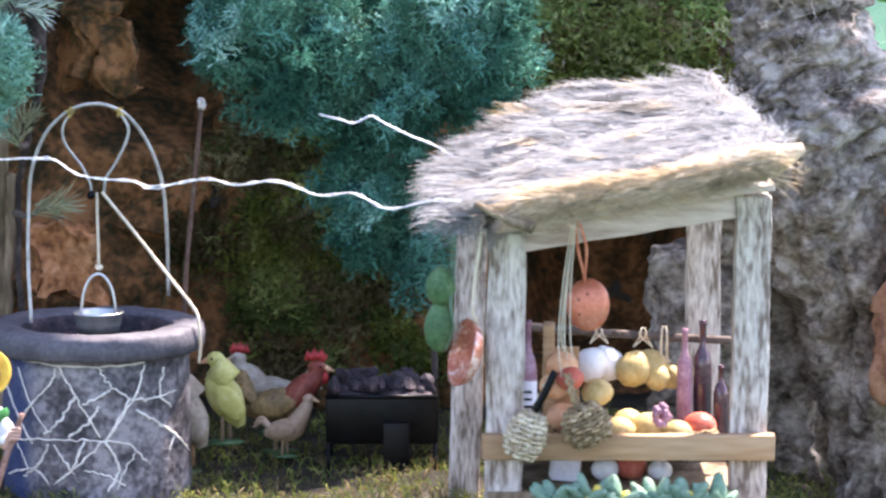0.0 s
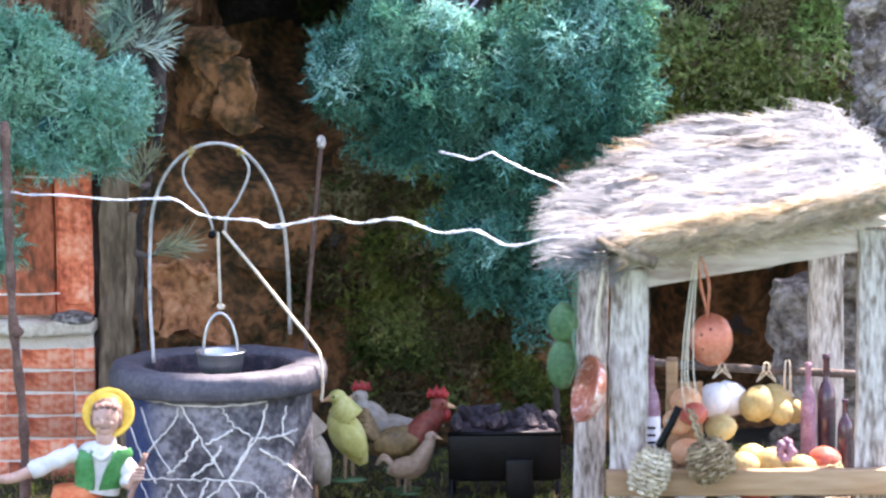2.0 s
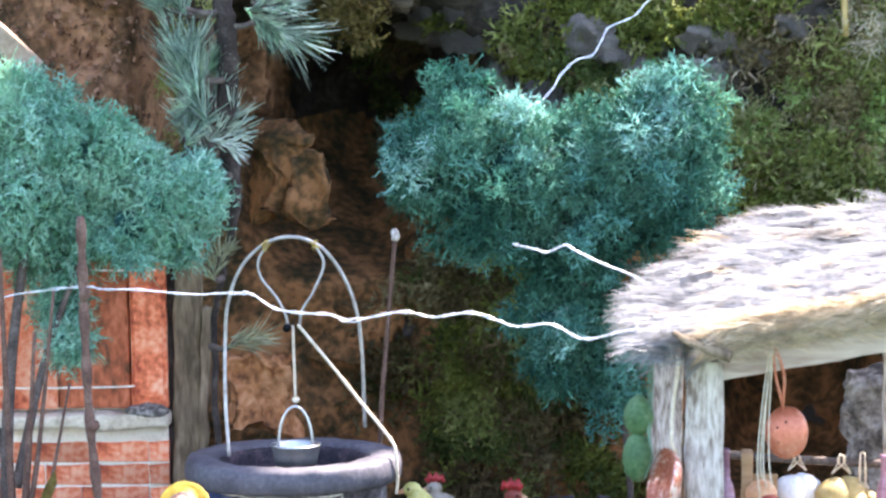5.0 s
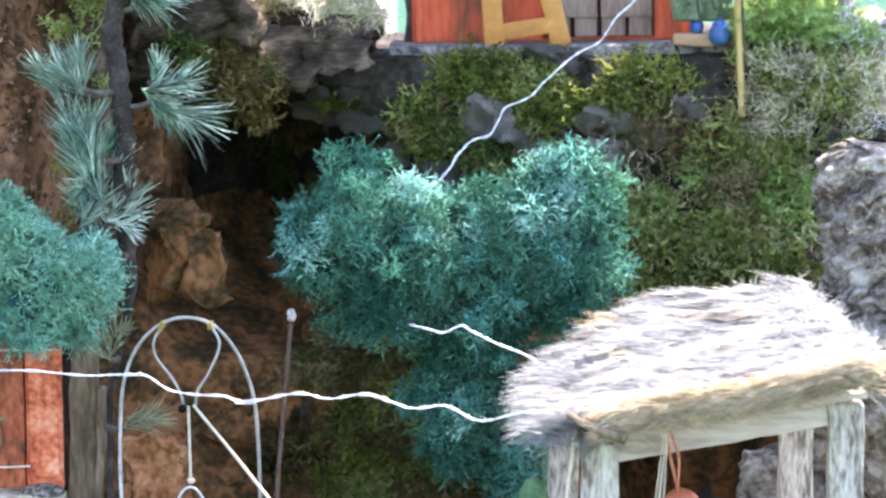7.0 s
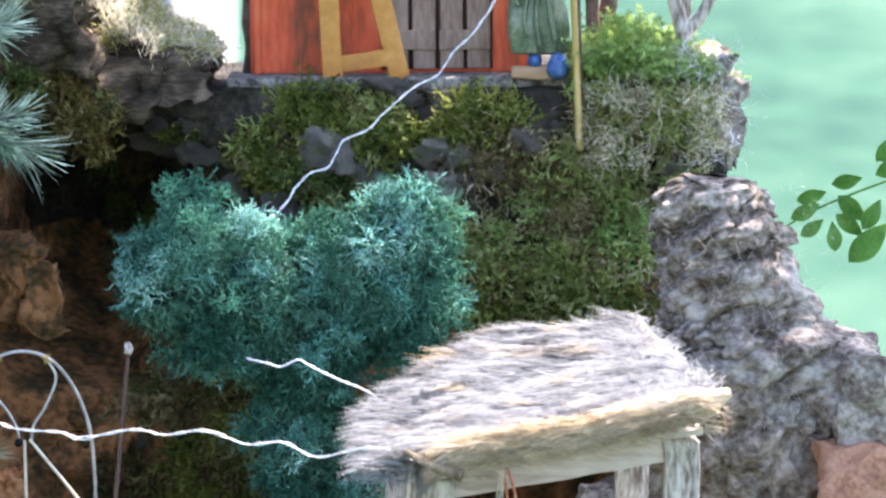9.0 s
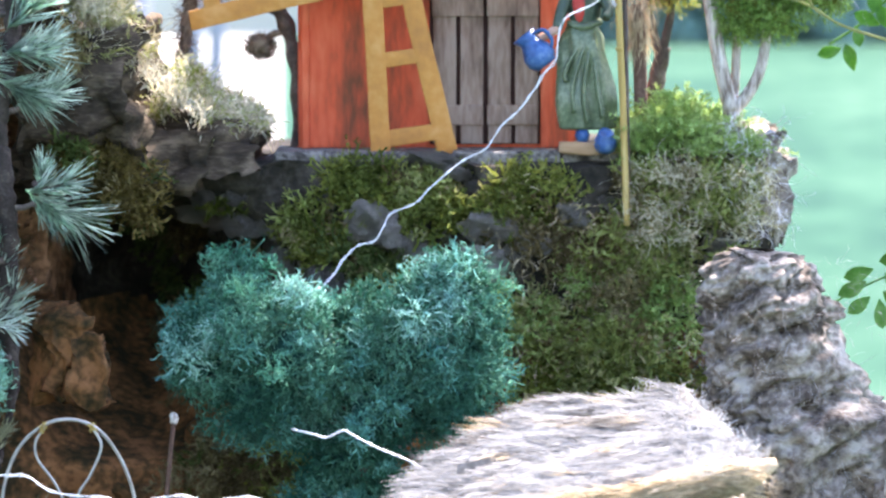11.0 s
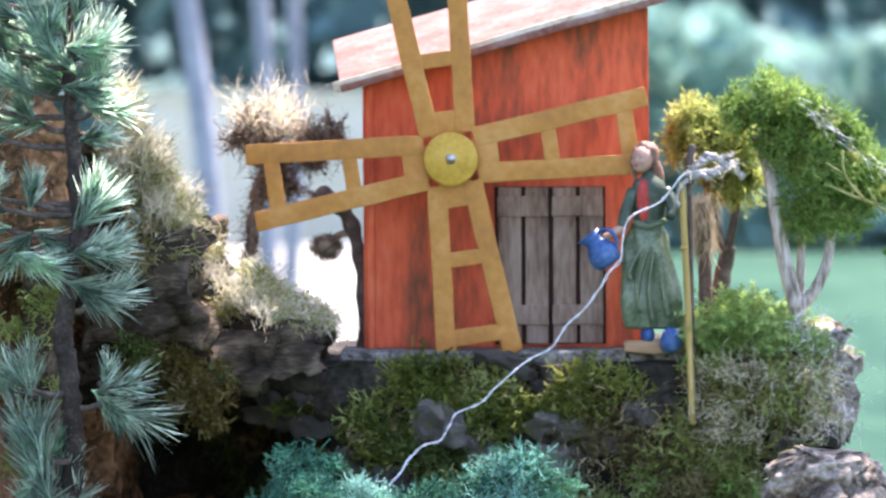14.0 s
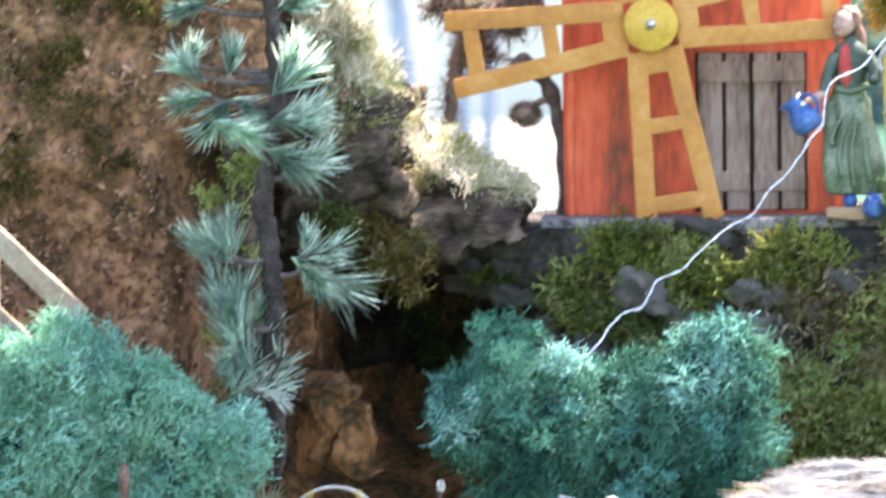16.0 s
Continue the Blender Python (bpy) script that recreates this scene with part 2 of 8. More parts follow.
LAWN = surface("lawn_grass", [(0.016, 0.052, 0.038), (0.034, 0.088, 0.056), (0.060, 0.122, 0.080)], 0.25, 2.5, 0.95, 0.0, specular=0.05, contrast=0.6, stretch=(1, 0.3, 1))
# distant haze is put into both foliage colours; the second also takes sunlight
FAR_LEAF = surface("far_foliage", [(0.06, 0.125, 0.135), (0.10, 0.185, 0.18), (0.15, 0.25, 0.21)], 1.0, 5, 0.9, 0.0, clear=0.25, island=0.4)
SUNLIT_LEAF = surface("painted_sunlit_foliage", [(0.17, 0.31, 0.27), (0.24, 0.40, 0.34), (0.32, 0.48, 0.40)], 0.5, 4, 0.9, 0.0, clear=0.3, island=0.35)
PALE_TRUNK = surface("pale_trunk_bark", [(0.20, 0.20, 0.24), (0.29, 0.29, 0.34), (0.38, 0.38, 0.43)], 3, 20, 0.9)
GRAVEL = surface("pale_gravel", [(0.26, 0.25, 0.22), (0.33, 0.32, 0.29), (0.4, 0.39, 0.36)], 0.8, 6, 0.9, 0.0)
PALE_WALL = surface("pale_stucco", [(0.52, 0.50, 0.37), (0.60, 0.58, 0.45), (0.66, 0.645, 0.53)], 1, 8, 0.9)
EARTH = surface("earth", [(0.012, 0.010, 0.006), (0.026, 0.021, 0.012), (0.05, 0.042, 0.024)], 30, 300, 0.95, 0.6)
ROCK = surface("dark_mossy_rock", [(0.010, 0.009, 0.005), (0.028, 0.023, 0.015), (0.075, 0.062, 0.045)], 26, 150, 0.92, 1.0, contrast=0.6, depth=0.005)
CORK = surface("brown_cork", [(0.066, 0.040, 0.016), (0.20, 0.098, 0.044), (0.40, 0.20, 0.10)], 22, 130, 0.9, 1.0, contrast=0.75, depth=0.006)
# orange sunlight on one wall chunk is put into this cork's colour
CORK_SUNLIT = surface("sunlit_orange_cork", [(0.12, 0.045, 0.015), (0.38, 0.155, 0.06), (0.55, 0.28, 0.14)], 40, 180, 0.9, 1.0, contrast=0.6, depth=0.006)
RUST = surface("rusty_cork", [(0.05, 0.036, 0.014), (0.175, 0.086, 0.031), (0.40, 0.175, 0.068)], 26, 150, 0.9, 1.0, contrast=0.75, depth=0.005)
STONE = surface("grey_stone", [(0.08, 0.068, 0.054), (0.225, 0.198, 0.168), (0.42, 0.385, 0.335)], 48, 260, 0.9, 1.0, vary=0.45, depth=0.006, contrast=0.75, mix=0.5)
BARK = surface("grey_cork_bark", [(0.050, 0.036, 0.026), (0.19, 0.153, 0.120), (0.39, 0.340, 0.285)], 34, 180, 0.9, 1.0, contrast=0.62, stretch=(1, 1, 1.15), depth=0.005)
BARE = surface("bare_red_cork", [(0.16, 0.07, 0.04), (0.33, 0.16, 0.09), (0.42, 0.24, 0.15)], 35, 260, 0.85, 0.6)
MOSS = surface("green_moss", [(0.060, 0.086, 0.013), (0.168, 0.196, 0.034), (0.33, 0.345, 0.078)], 25, 200, 0.9, 0, clear=0.35, island=0.22)
MOSS_DARK = surface("dark_green_moss", [(0.037, 0.064, 0.014), (0.086, 0.122, 0.028), (0.155, 0.195, 0.052)], 25, 200, 0.9, 0, clear=0.3, island=0.22)
MOSS_LIME = surface("yellow_green_moss", [(0.14, 0.178, 0.040), (0.28, 0.32, 0.085), (0.45, 0.475, 0.18)], 25, 200, 0.9, 0, clear=0.35, island=0.22)
MOSS_RUST = surface("rusty_brown_moss", [(0.07, 0.05, 0.02), (0.16, 0.12, 0.05), (0.28, 0.225, 0.11)], 30, 220, 0.9, 0, clear=0.3, island=0.22)
MOSS_GOLD = surface("golden_brown_moss", [(0.065, 0.046, 0.012), (0.135, 0.098, 0.024), (0.23, 0.178, 0.052)], 30, 220, 0.9, 0, clear=0.35, island=0.25)
MOSS_DRY = surface("dry_moss", [(0.145, 0.118, 0.045), (0.31, 0.255, 0.115), (0.47, 0.41, 0.23)], 30, 220, 0.9, 0, clear=0.35, island=0.22)
MOSS_PALE = surface("pale_yellow_green_moss", [(0.24, 0.25, 0.085), (0.38, 0.385, 0.155), (0.52, 0.51, 0.25)], 30, 200, 0.9, 0, clear=0.4, island=0.2)
MOSS_BRIGHT = surface("bright_moss", [(0.20, 0.31, 0.07), (0.33, 0.46, 0.14), (0.49, 0.60, 0.26)], 30, 200, 0.9, 0, clear=0.45, island=0.22)
MOSS_TREE = surface("tree_crown_moss", [(0.11, 0.20, 0.04), (0.20, 0.32, 0.07), (0.33, 0.45, 0.14)], 22, 150, 0.9, 0, clear=0.4, island=0.45, contrast=0.65)
MOSS_YELLOW = surface("yellow_moss", [(0.25, 0.285, 0.06), (0.39, 0.43, 0.12), (0.53, 0.55, 0.22)], 30, 200, 0.9, 0, clear=0.55, island=0.4)
LICHEN = surface("teal_lichen", [(0.054, 0.205, 0.162), (0.112, 0.33, 0.258), (0.21, 0.47, 0.37)], 14, 70, 0.85, 0, clear=0.2, island=0.35, contrast=0.75)
LICHEN_LIGHT = surface("light_teal_lichen", [(0.13, 0.33, 0.240), (0.235, 0.47, 0.35), (0.37, 0.61, 0.47)], 14, 70, 0.85, 0, clear=0.25, island=0.35, contrast=0.7)
LICHEN_SEA = surface("pale_sea_green_lichen", [(0.20, 0.42, 0.31), (0.32, 0.56, 0.42), (0.46, 0.68, 0.53)], 18, 90, 0.85, 0, clear=0.2, island=0.35, contrast=0.7)
LICHEN_MINT = surface("mint_lichen", [(0.10, 0.28, 0.175), (0.19, 0.41, 0.27), (0.32, 0.55, 0.385)], 18, 90, 0.85, 0, clear=0.25, island=0.4, contrast=0.7)
STEP_ROCK = surface("brown_step_rock", [(0.018, 0.013, 0.007), (0.052, 0.036, 0.021), (0.135, 0.10, 0.064)], 30, 170, 0.92, 1.0, contrast=0.6, depth=0.005, stretch=(0.7, 0.7, 2.2))
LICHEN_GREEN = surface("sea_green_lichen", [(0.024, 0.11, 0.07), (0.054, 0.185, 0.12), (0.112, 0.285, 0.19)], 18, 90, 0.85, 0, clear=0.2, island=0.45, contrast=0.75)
LICHEN_PALE = surface("pale_aqua_lichen", [(0.14, 0.34, 0.28), (0.25, 0.50, 0.41), (0.38, 0.62, 0.52)], 18, 90, 0.85, 0, clear=0.2, island=0.4, contrast=0.7)
LICHEN_MOSSY = surface("moss_green_lichen", [(0.05, 0.21, 0.125), (0.11, 0.335, 0.205), (0.21, 0.46, 0.29)], 18, 90, 0.85, 0, clear=0.2, island=0.4, contrast=0.7)
# core colour darkened for the shade between lichen lobes
LICHEN_SHADE = surface("teal_lichen_inner_shade", [(0.008, 0.045, 0.04), (0.014, 0.065, 0.055), (0.025, 0.09, 0.075)], 60, 400, 0.95, 0.5)
NEEDLE = surface("pine_needle", [(0.062, 0.088, 0.068), (0.122, 0.162, 0.127), (0.25, 0.305, 0.24)], 20, 120, 0.42, 0, clear=0.68, island=0.5, specular=0.4, gain=4.6)
# glossy needles whose paler colour also carries a few tufts' sun glints
NEEDLE_GLINT = surface("glossy_sunlit_needle", [(0.30, 0.37, 0.28), (0.48, 0.56, 0.44), (0.68, 0.74, 0.62)], 20, 120, 0.22, 0, clear=0.4, island=0.4, specular=0.9)
NEEDLE_PALE = surface("yellowed_pine_needle", [(0.22, 0.23, 0.13), (0.34, 0.35, 0.21), (0.46, 0.46, 0.31)], 20, 120, 0.4, 0, clear=0.4, island=0.4)
PINE_BARK = surface("dark_pine_bark", [(0.018, 0.013, 0.011), (0.042, 0.030, 0.025), (0.095, 0.072, 0.060)], 70, 400, 0.9, 0.8)
TWIG = surface("dark_twig", [(0.05, 0.036, 0.03), (0.10, 0.075, 0.062), (0.18, 0.14, 0.118)], 90, 500, 0.9, 0.6)
REDTWIG = surface("reddish_twig", [(0.06, 0.03, 0.022), (0.125, 0.068, 0.048), (0.21, 0.13, 0.095)], 90, 500, 0.85, 0.5)
WOOD_GREY = surface("weathered_grey_wood", [(0.17, 0.125, 0.095), (0.45, 0.38, 0.32), (0.66, 0.59, 0.52)], 110, 420, 0.85, 0.8, stretch=(1, 1, 0.22), contrast=0.62, mix=0.55)
WOOD_PALE = surface("pale_wood", [(0.38, 0.27, 0.22), (0.56, 0.445, 0.385), (0.68, 0.575, 0.51)], 40, 250, 0.8, 0.5, stretch=(0.16, 1, 1), contrast=0.6)
WOOD_TAN = surface("tan_wood", [(0.26, 0.15, 0.075), (0.38, 0.23, 0.12), (0.47, 0.31, 0.18)], 40, 250, 0.75, 0.4, stretch=(0.12, 1, 1))
WOOD_POST = surface("grey_brown_post", [(0.085, 0.058, 0.032), (0.20, 0.14, 0.084), (0.34, 0.258, 0.17)], 40, 250, 0.85, 0.5, stretch=(1, 1, 0.2), contrast=0.65)
WOOD_DOOR = surface("taupe_planks", [(0.15, 0.096, 0.066), (0.27, 0.182, 0.132), (0.38, 0.278, 0.21)], 50, 300, 0.85, 0.5, stretch=(1, 1, 0.2), contrast=0.6)
RAIL_WOOD = surface("light_brown_rail", [(0.19, 0.125, 0.08), (0.30, 0.215, 0.145), (0.40, 0.31, 0.22)], 40, 250, 0.8, 0.4)
HIDE = surface("tan_hide", [(0.40, 0.29, 0.18), (0.54, 0.42, 0.29), (0.65, 0.54, 0.40)], 50, 300, 0.85, 0.6)
STRAW = surface("pale_straw_hair", [(0.208, 0.212, 0.214), (0.305, 0.309, 0.31), (0.42, 0.425, 0.425)], 30, 200, 0.6, 0, clear=0.42, island=0.25)
# pale fibre; sunlight on moss and root tops is also put into this colour
PALE_SUNLIT = surface("pale_sunlit_fibre", [(0.55, 0.485, 0.32), (0.70, 0.635, 0.46), (0.82, 0.765, 0.61)], 30, 200, 0.7, 0, clear=0.45, island=0.3)
STRAW_TAN = surface("tan_straw_hair", [(0.40, 0.30, 0.18), (0.56, 0.44, 0.28), (0.69, 0.58, 0.42)], 30, 200, 0.65, 0, clear=0.25, island=0.4)
STRAW_BROWN = surface("grey_brown_straw_hair", [(0.14, 0.128, 0.112), (0.22, 0.205, 0.182), (0.33, 0.31, 0.282)], 30, 200, 0.65, 0, clear=0.2, island=0.3)
STRAW_DULL = surface("brown_root_fibre", [(0.13, 0.095, 0.065), (0.25, 0.185, 0.135), (0.40, 0.32, 0.24)], 30, 200, 0.8, 0, clear=0.25, island=0.5)
WELL_STONE = surface("violet_grey_plaster", [(0.040, 0.036, 0.038), (0.128, 0.115, 0.117), (0.29, 0.265, 0.262)], 38, 200, 0.6, 0.9, contrast=0.72, depth=0.004)


def blue_side(m):
    """Mixes dark blue over one side of a thing, with a soft uneven edge."""
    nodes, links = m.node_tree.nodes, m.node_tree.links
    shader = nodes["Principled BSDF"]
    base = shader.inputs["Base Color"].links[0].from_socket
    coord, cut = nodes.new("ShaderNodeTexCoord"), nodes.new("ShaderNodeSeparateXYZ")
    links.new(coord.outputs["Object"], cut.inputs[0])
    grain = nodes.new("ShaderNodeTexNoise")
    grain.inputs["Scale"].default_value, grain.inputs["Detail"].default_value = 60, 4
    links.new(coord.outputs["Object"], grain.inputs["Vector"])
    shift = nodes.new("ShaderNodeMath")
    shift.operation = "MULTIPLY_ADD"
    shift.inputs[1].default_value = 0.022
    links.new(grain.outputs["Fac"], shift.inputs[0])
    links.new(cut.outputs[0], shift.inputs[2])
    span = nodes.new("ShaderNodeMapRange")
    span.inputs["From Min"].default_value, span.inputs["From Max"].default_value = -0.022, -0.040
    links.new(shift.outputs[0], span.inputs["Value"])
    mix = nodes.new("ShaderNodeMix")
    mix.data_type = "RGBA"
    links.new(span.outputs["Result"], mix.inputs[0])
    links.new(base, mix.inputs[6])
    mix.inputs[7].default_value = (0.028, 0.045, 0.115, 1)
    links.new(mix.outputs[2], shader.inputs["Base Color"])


blue_side(WELL_STONE)
MORTAR = surface("cream_paint_line", [(0.50, 0.46, 0.40), (0.72, 0.68, 0.60), (0.84, 0.80, 0.72)], 120, 500, 0.8, 0.3)
WELL_RIM = surface("grey_rim_plaster", [(0.05, 0.048, 0.055), (0.085, 0.08, 0.09), (0.13, 0.122, 0.132)], 45, 300, 0.7, 0.5)
STEEL = surface("dull_tin", [(0.42, 0.42, 0.40), (0.56, 0.56, 0.54), (0.68, 0.68, 0.66)], 90, 600, 0.35, 0.15, metal=0.85)
ROD = surface("grey_wire", [(0.27, 0.24, 0.21), (0.40, 0.37, 0.33), (0.52, 0.49, 0.44)], 120, 600, 0.45, 0.1, metal=0.4)
ROPE = surface("cream_string", [(0.48, 0.38, 0.26), (0.62, 0.52, 0.38), (0.72, 0.63, 0.5)], 200, 900, 0.9, 0.5)
BRASS = surface("brass_thread", [(0.35, 0.24, 0.07), (0.5, 0.36, 0.1), (0.62, 0.48, 0.18)], 300, 900, 0.35, 0.1, metal=0.7)
SILVER_WIRE = surface("twisted_white_wire", [(0.66, 0.64, 0.66), (0.78, 0.77, 0.78), (0.86, 0.85, 0.86)], 200, 900, 0.4, 0.1, metal=0.2)
CHIP = surface("reddish_cork_chip", [(0.13, 0.06, 0.03), (0.27, 0.135, 0.075), (0.40, 0.24, 0.15)], 30, 200, 0.9, 0.3, island=0.5)
DUSTY_WIRE = surface("dusty_grey_wire", [(0.25, 0.23, 0.21), (0.38, 0.35, 0.33), (0.52, 0.5, 0.48)], 200, 900, 0.6, 0.1)
RED_PAINT = surface("flaking_red_paint", [(0.20, 0.070, 0.032), (0.70, 0.116, 0.044), (0.80, 0.19, 0.085)], 11, 110, 0.75, 0.7, stretch=(1.7, 1, 0.42), contrast=0.46, mix=0.36)
RED_WORN = surface("worn_brown_red_paint", [(0.10, 0.05, 0.025), (0.42, 0.11, 0.045), (0.64, 0.20, 0.10)], 30, 160, 0.8, 0.6, contrast=0.65, stretch=(1.4, 1, 0.7))
RED_BRICK = surface("red_painted_brick", [(0.34, 0.060, 0.026), (0.76, 0.195, 0.084), (0.88, 0.43, 0.26)], 38, 200, 0.8, 0.6, vary=0.30, contrast=0.62)
ROOF_RED = surface("faded_red_roof", [(0.20, 0.075, 0.055), (0.29, 0.14, 0.11), (0.36, 0.225, 0.195)], 30, 200, 0.8, 0.4)
LINE_WHITE = surface("white_mortar", [(0.66, 0.56, 0.42), (0.80, 0.71, 0.56), (0.86, 0.80, 0.68)], 80, 400, 0.85, 0.4)
LEDGE_PAINT = surface("worn_ledge", [(0.34, 0.27, 0.18), (0.60, 0.51, 0.37), (0.76, 0.68, 0.53)], 45, 260, 0.85, 0.5)
YELLOW = surface("mustard_paint", [(0.40, 0.165, 0.04), (0.52, 0.222, 0.045), (0.60, 0.30, 0.09)], 24, 130, 0.65, 0.4, contrast=0.4)
HUB_YELLOW = surface("yellow_hub_paint", [(0.48, 0.265, 0.03), (0.60, 0.345, 0.045), (0.66, 0.41, 0.085)], 60, 300, 0.55, 0.3)
COPPER = surface("copper", [(0.42, 0.115, 0.06), (0.54, 0.17, 0.095), (0.66, 0.28, 0.18)], 45, 300, 0.4, 0.3, metal=0.35)
# the whitish third colour paints the sky's glints into the copper
COPPER_GLINT = surface("polished_copper_glints", [(0.50, 0.14, 0.08), (0.66, 0.26, 0.17), (0.90, 0.68, 0.60)], 60, 300, 0.3, 0.4, metal=0.45, contrast=0.75)
COPPER_DARK = surface("dark_hole", [(0.03, 0.015, 0.01), (0.05, 0.02, 0.015), (0.06, 0.03, 0.02)], 100, 500, 0.9, 0)
GOURD = surface("green_gourd", [(0.03, 0.075, 0.028), (0.06, 0.13, 0.05), (0.13, 0.21, 0.10)], 60, 300, 0.6, 0.5)
CHEESE_WHITE = surface("white_cheese", [(0.62, 0.62, 0.62), (0.74, 0.74, 0.74), (0.8, 0.8, 0.8)], 60, 300, 0.5, 0.1)
CHEESE_YELLOW = surface("yellow_cheese", [(0.36, 0.25, 0.085), (0.46, 0.345, 0.14), (0.54, 0.43, 0.21)], 60, 300, 0.55, 0.15)
WICKER = surface("wicker", [(0.10, 0.055, 0.025), (0.27, 0.185, 0.095), (0.46, 0.36, 0.22)], 160, 700, 0.8, 0.5, island=0.35)
WICKER_PALE = surface("pale_wicker", [(0.28, 0.20, 0.11), (0.50, 0.41, 0.27), (0.68, 0.60, 0.46)], 160, 700, 0.8, 0.5, island=0.3)
WINE = surface("wine_glass_bottle", [(0.03, 0.012, 0.02), (0.05, 0.02, 0.032), (0.09, 0.04, 0.055)], 60, 300, 0.15, 0, specular=0.6)
PINK = surface("mauve_foil", [(0.20, 0.09, 0.13), (0.30, 0.16, 0.21), (0.42, 0.27, 0.33)], 90, 400, 0.35, 0.1)
PAPER = surface("white_label", [(0.6, 0.57, 0.6), (0.7, 0.67, 0.7), (0.78, 0.75, 0.77)], 80, 400, 0.8, 0)
RED_FRUIT = surface("red_fruit", [(0.32, 0.05, 0.04), (0.48, 0.11, 0.07), (0.58, 0.2, 0.12)], 60, 300, 0.45, 0.1)
ORANGE_FRUIT = surface("peach_fruit", [(0.55, 0.25, 0.12), (0.66, 0.36, 0.19), (0.72, 0.47, 0.28)], 60, 300, 0.5, 0.1)
LEAF_BLUE = surface("grey_green_leaf", [(0.10, 0.20, 0.13), (0.17, 0.28, 0.19), (0.26, 0.36, 0.26)], 60, 300, 0.6, 0.2, clear=0.15, island=0.25)
LEAF_GREEN = surface("fresh_green_leaf", [(0.07, 0.19, 0.03), (0.12, 0.28, 0.05), (0.19, 0.36, 0.09)], 50, 300, 0.45, 0.2, clear=0.45)
FLOWER = surface("yellow_blossom", [(0.5, 0.36, 0.04), (0.64, 0.5, 0.08), (0.7, 0.58, 0.16)], 60, 300, 0.6, 0.1)
BLACK = surface("black_iron", [(0.0015, 0.0015, 0.0018), (0.0028, 0.0028, 0.003), (0.005, 0.005, 0.005)], 60, 400, 0.32, 0.2, specular=0.12)
COAL = surface("charcoal", [(0.010, 0.009, 0.011), (0.030, 0.023, 0.028), (0.10, 0.062, 0.068)], 80, 400, 0.7, 0.8, specular=0.3)
SKIN = surface("painted_resin_skin", [(0.40, 0.225, 0.155), (0.49, 0.295, 0.215), (0.55, 0.355, 0.27)], 70, 300, 0.55, 0.05)
CLOTH_WHITE = surface("white_resin", [(0.48, 0.455, 0.415), (0.60, 0.575, 0.53), (0.68, 0.66, 0.62)], 60, 300, 0.6, 0.1)
CLOTH_GREEN = surface("green_resin", [(0.03, 0.14, 0.035), (0.05, 0.22, 0.06), (0.09, 0.3, 0.1)], 60, 300, 0.5, 0.1)
CLOTH_ORANGE = surface("orange_red_resin", [(0.5, 0.09, 0.03), (0.64, 0.15, 0.05), (0.7, 0.25, 0.1)], 60, 300, 0.6, 0.1)
CLOTH_DARK = surface("dark_green_resin", [(0.025, 0.042, 0.026), (0.05, 0.075, 0.048), (0.10, 0.135, 0.09)], 60, 300, 0.45, 0.1, specular=0.4)
CLOTH_RED = surface("red_resin", [(0.32, 0.03, 0.025), (0.46, 0.05, 0.04), (0.55, 0.09, 0.07)], 60, 300, 0.5, 0.1)
HAT_YELLOW = surface("yellow_hat_resin", [(0.62, 0.33, 0.03), (0.74, 0.45, 0.05), (0.78, 0.54, 0.1)], 60, 300, 0.55, 0.1)
SKIRT = surface("olive_green_resin", [(0.05, 0.075, 0.035), (0.11, 0.145, 0.075), (0.24, 0.275, 0.165)], 40, 300, 0.35, 0.2, specular=0.5)
BLUE = surface("blue_glaze", [(0.025, 0.068, 0.19), (0.045, 0.115, 0.29), (0.11, 0.205, 0.38)], 60, 300, 0.35, 0.1)
HAIR = surface("brown_resin_hair", [(0.13, 0.062, 0.04), (0.25, 0.135, 0.095), (0.38, 0.235, 0.18)], 90, 500, 0.6, 0.2)
FEATHER_WHITE = surface("cream_feather_resin", [(0.22, 0.17, 0.115), (0.34, 0.275, 0.20), (0.46, 0.40, 0.32)], 60, 200, 0.6, 0.2)
FEATHER_BROWN = surface("brown_feather_resin", [(0.08, 0.05, 0.03), (0.20, 0.13, 0.05), (0.33, 0.20, 0.09)], 60, 260, 0.55, 0.2)
FEATHER_RED = surface("russet_feather_resin", [(0.11, 0.022, 0.014), (0.20, 0.042, 0.025), (0.28, 0.10, 0.055)], 60, 260, 0.55, 0.2)
FEATHER_PINK = surface("pinkish_feather_resin", [(0.23, 0.15, 0.09), (0.33, 0.22, 0.14), (0.42, 0.30, 0.21)], 60, 300, 0.6, 0.2)
FEATHER_YELLOW = surface("yellow_feather_resin", [(0.40, 0.36, 0.08), (0.52, 0.48, 0.15), (0.60, 0.57, 0.26)], 60, 300, 0.6, 0.2)
COMB = surface("red_comb_resin", [(0.26, 0.015, 0.015), (0.38, 0.03, 0.028), (0.46, 0.06, 0.05)], 60, 300, 0.5, 0.1)
BAMBOO = surface("bamboo_stick", [(0.34, 0.22, 0.06), (0.46, 0.32, 0.1), (0.54, 0.4, 0.16)], 60, 300, 0.6, 0.2, stretch=(1, 1, 0.1))

# ---- the setting: garden, display ground, rock walls ----
G = 0.90  # height of the display's floor above the lawn
LEDGE = 1.352  # height of the upper terrace


def grid_sheet(geo, xs, ys, height, mi=0):
    v = [(x, y, height(x, y)) for y in ys for x in xs]
    n = len(xs)
    f = [(j * n + i, j * n + i + 1, (j + 1) * n + i + 1, (j + 1) * n + i) for j in range(len(ys) - 1) for i in range(n - 1)]
    return geo.add(v, f, mi)


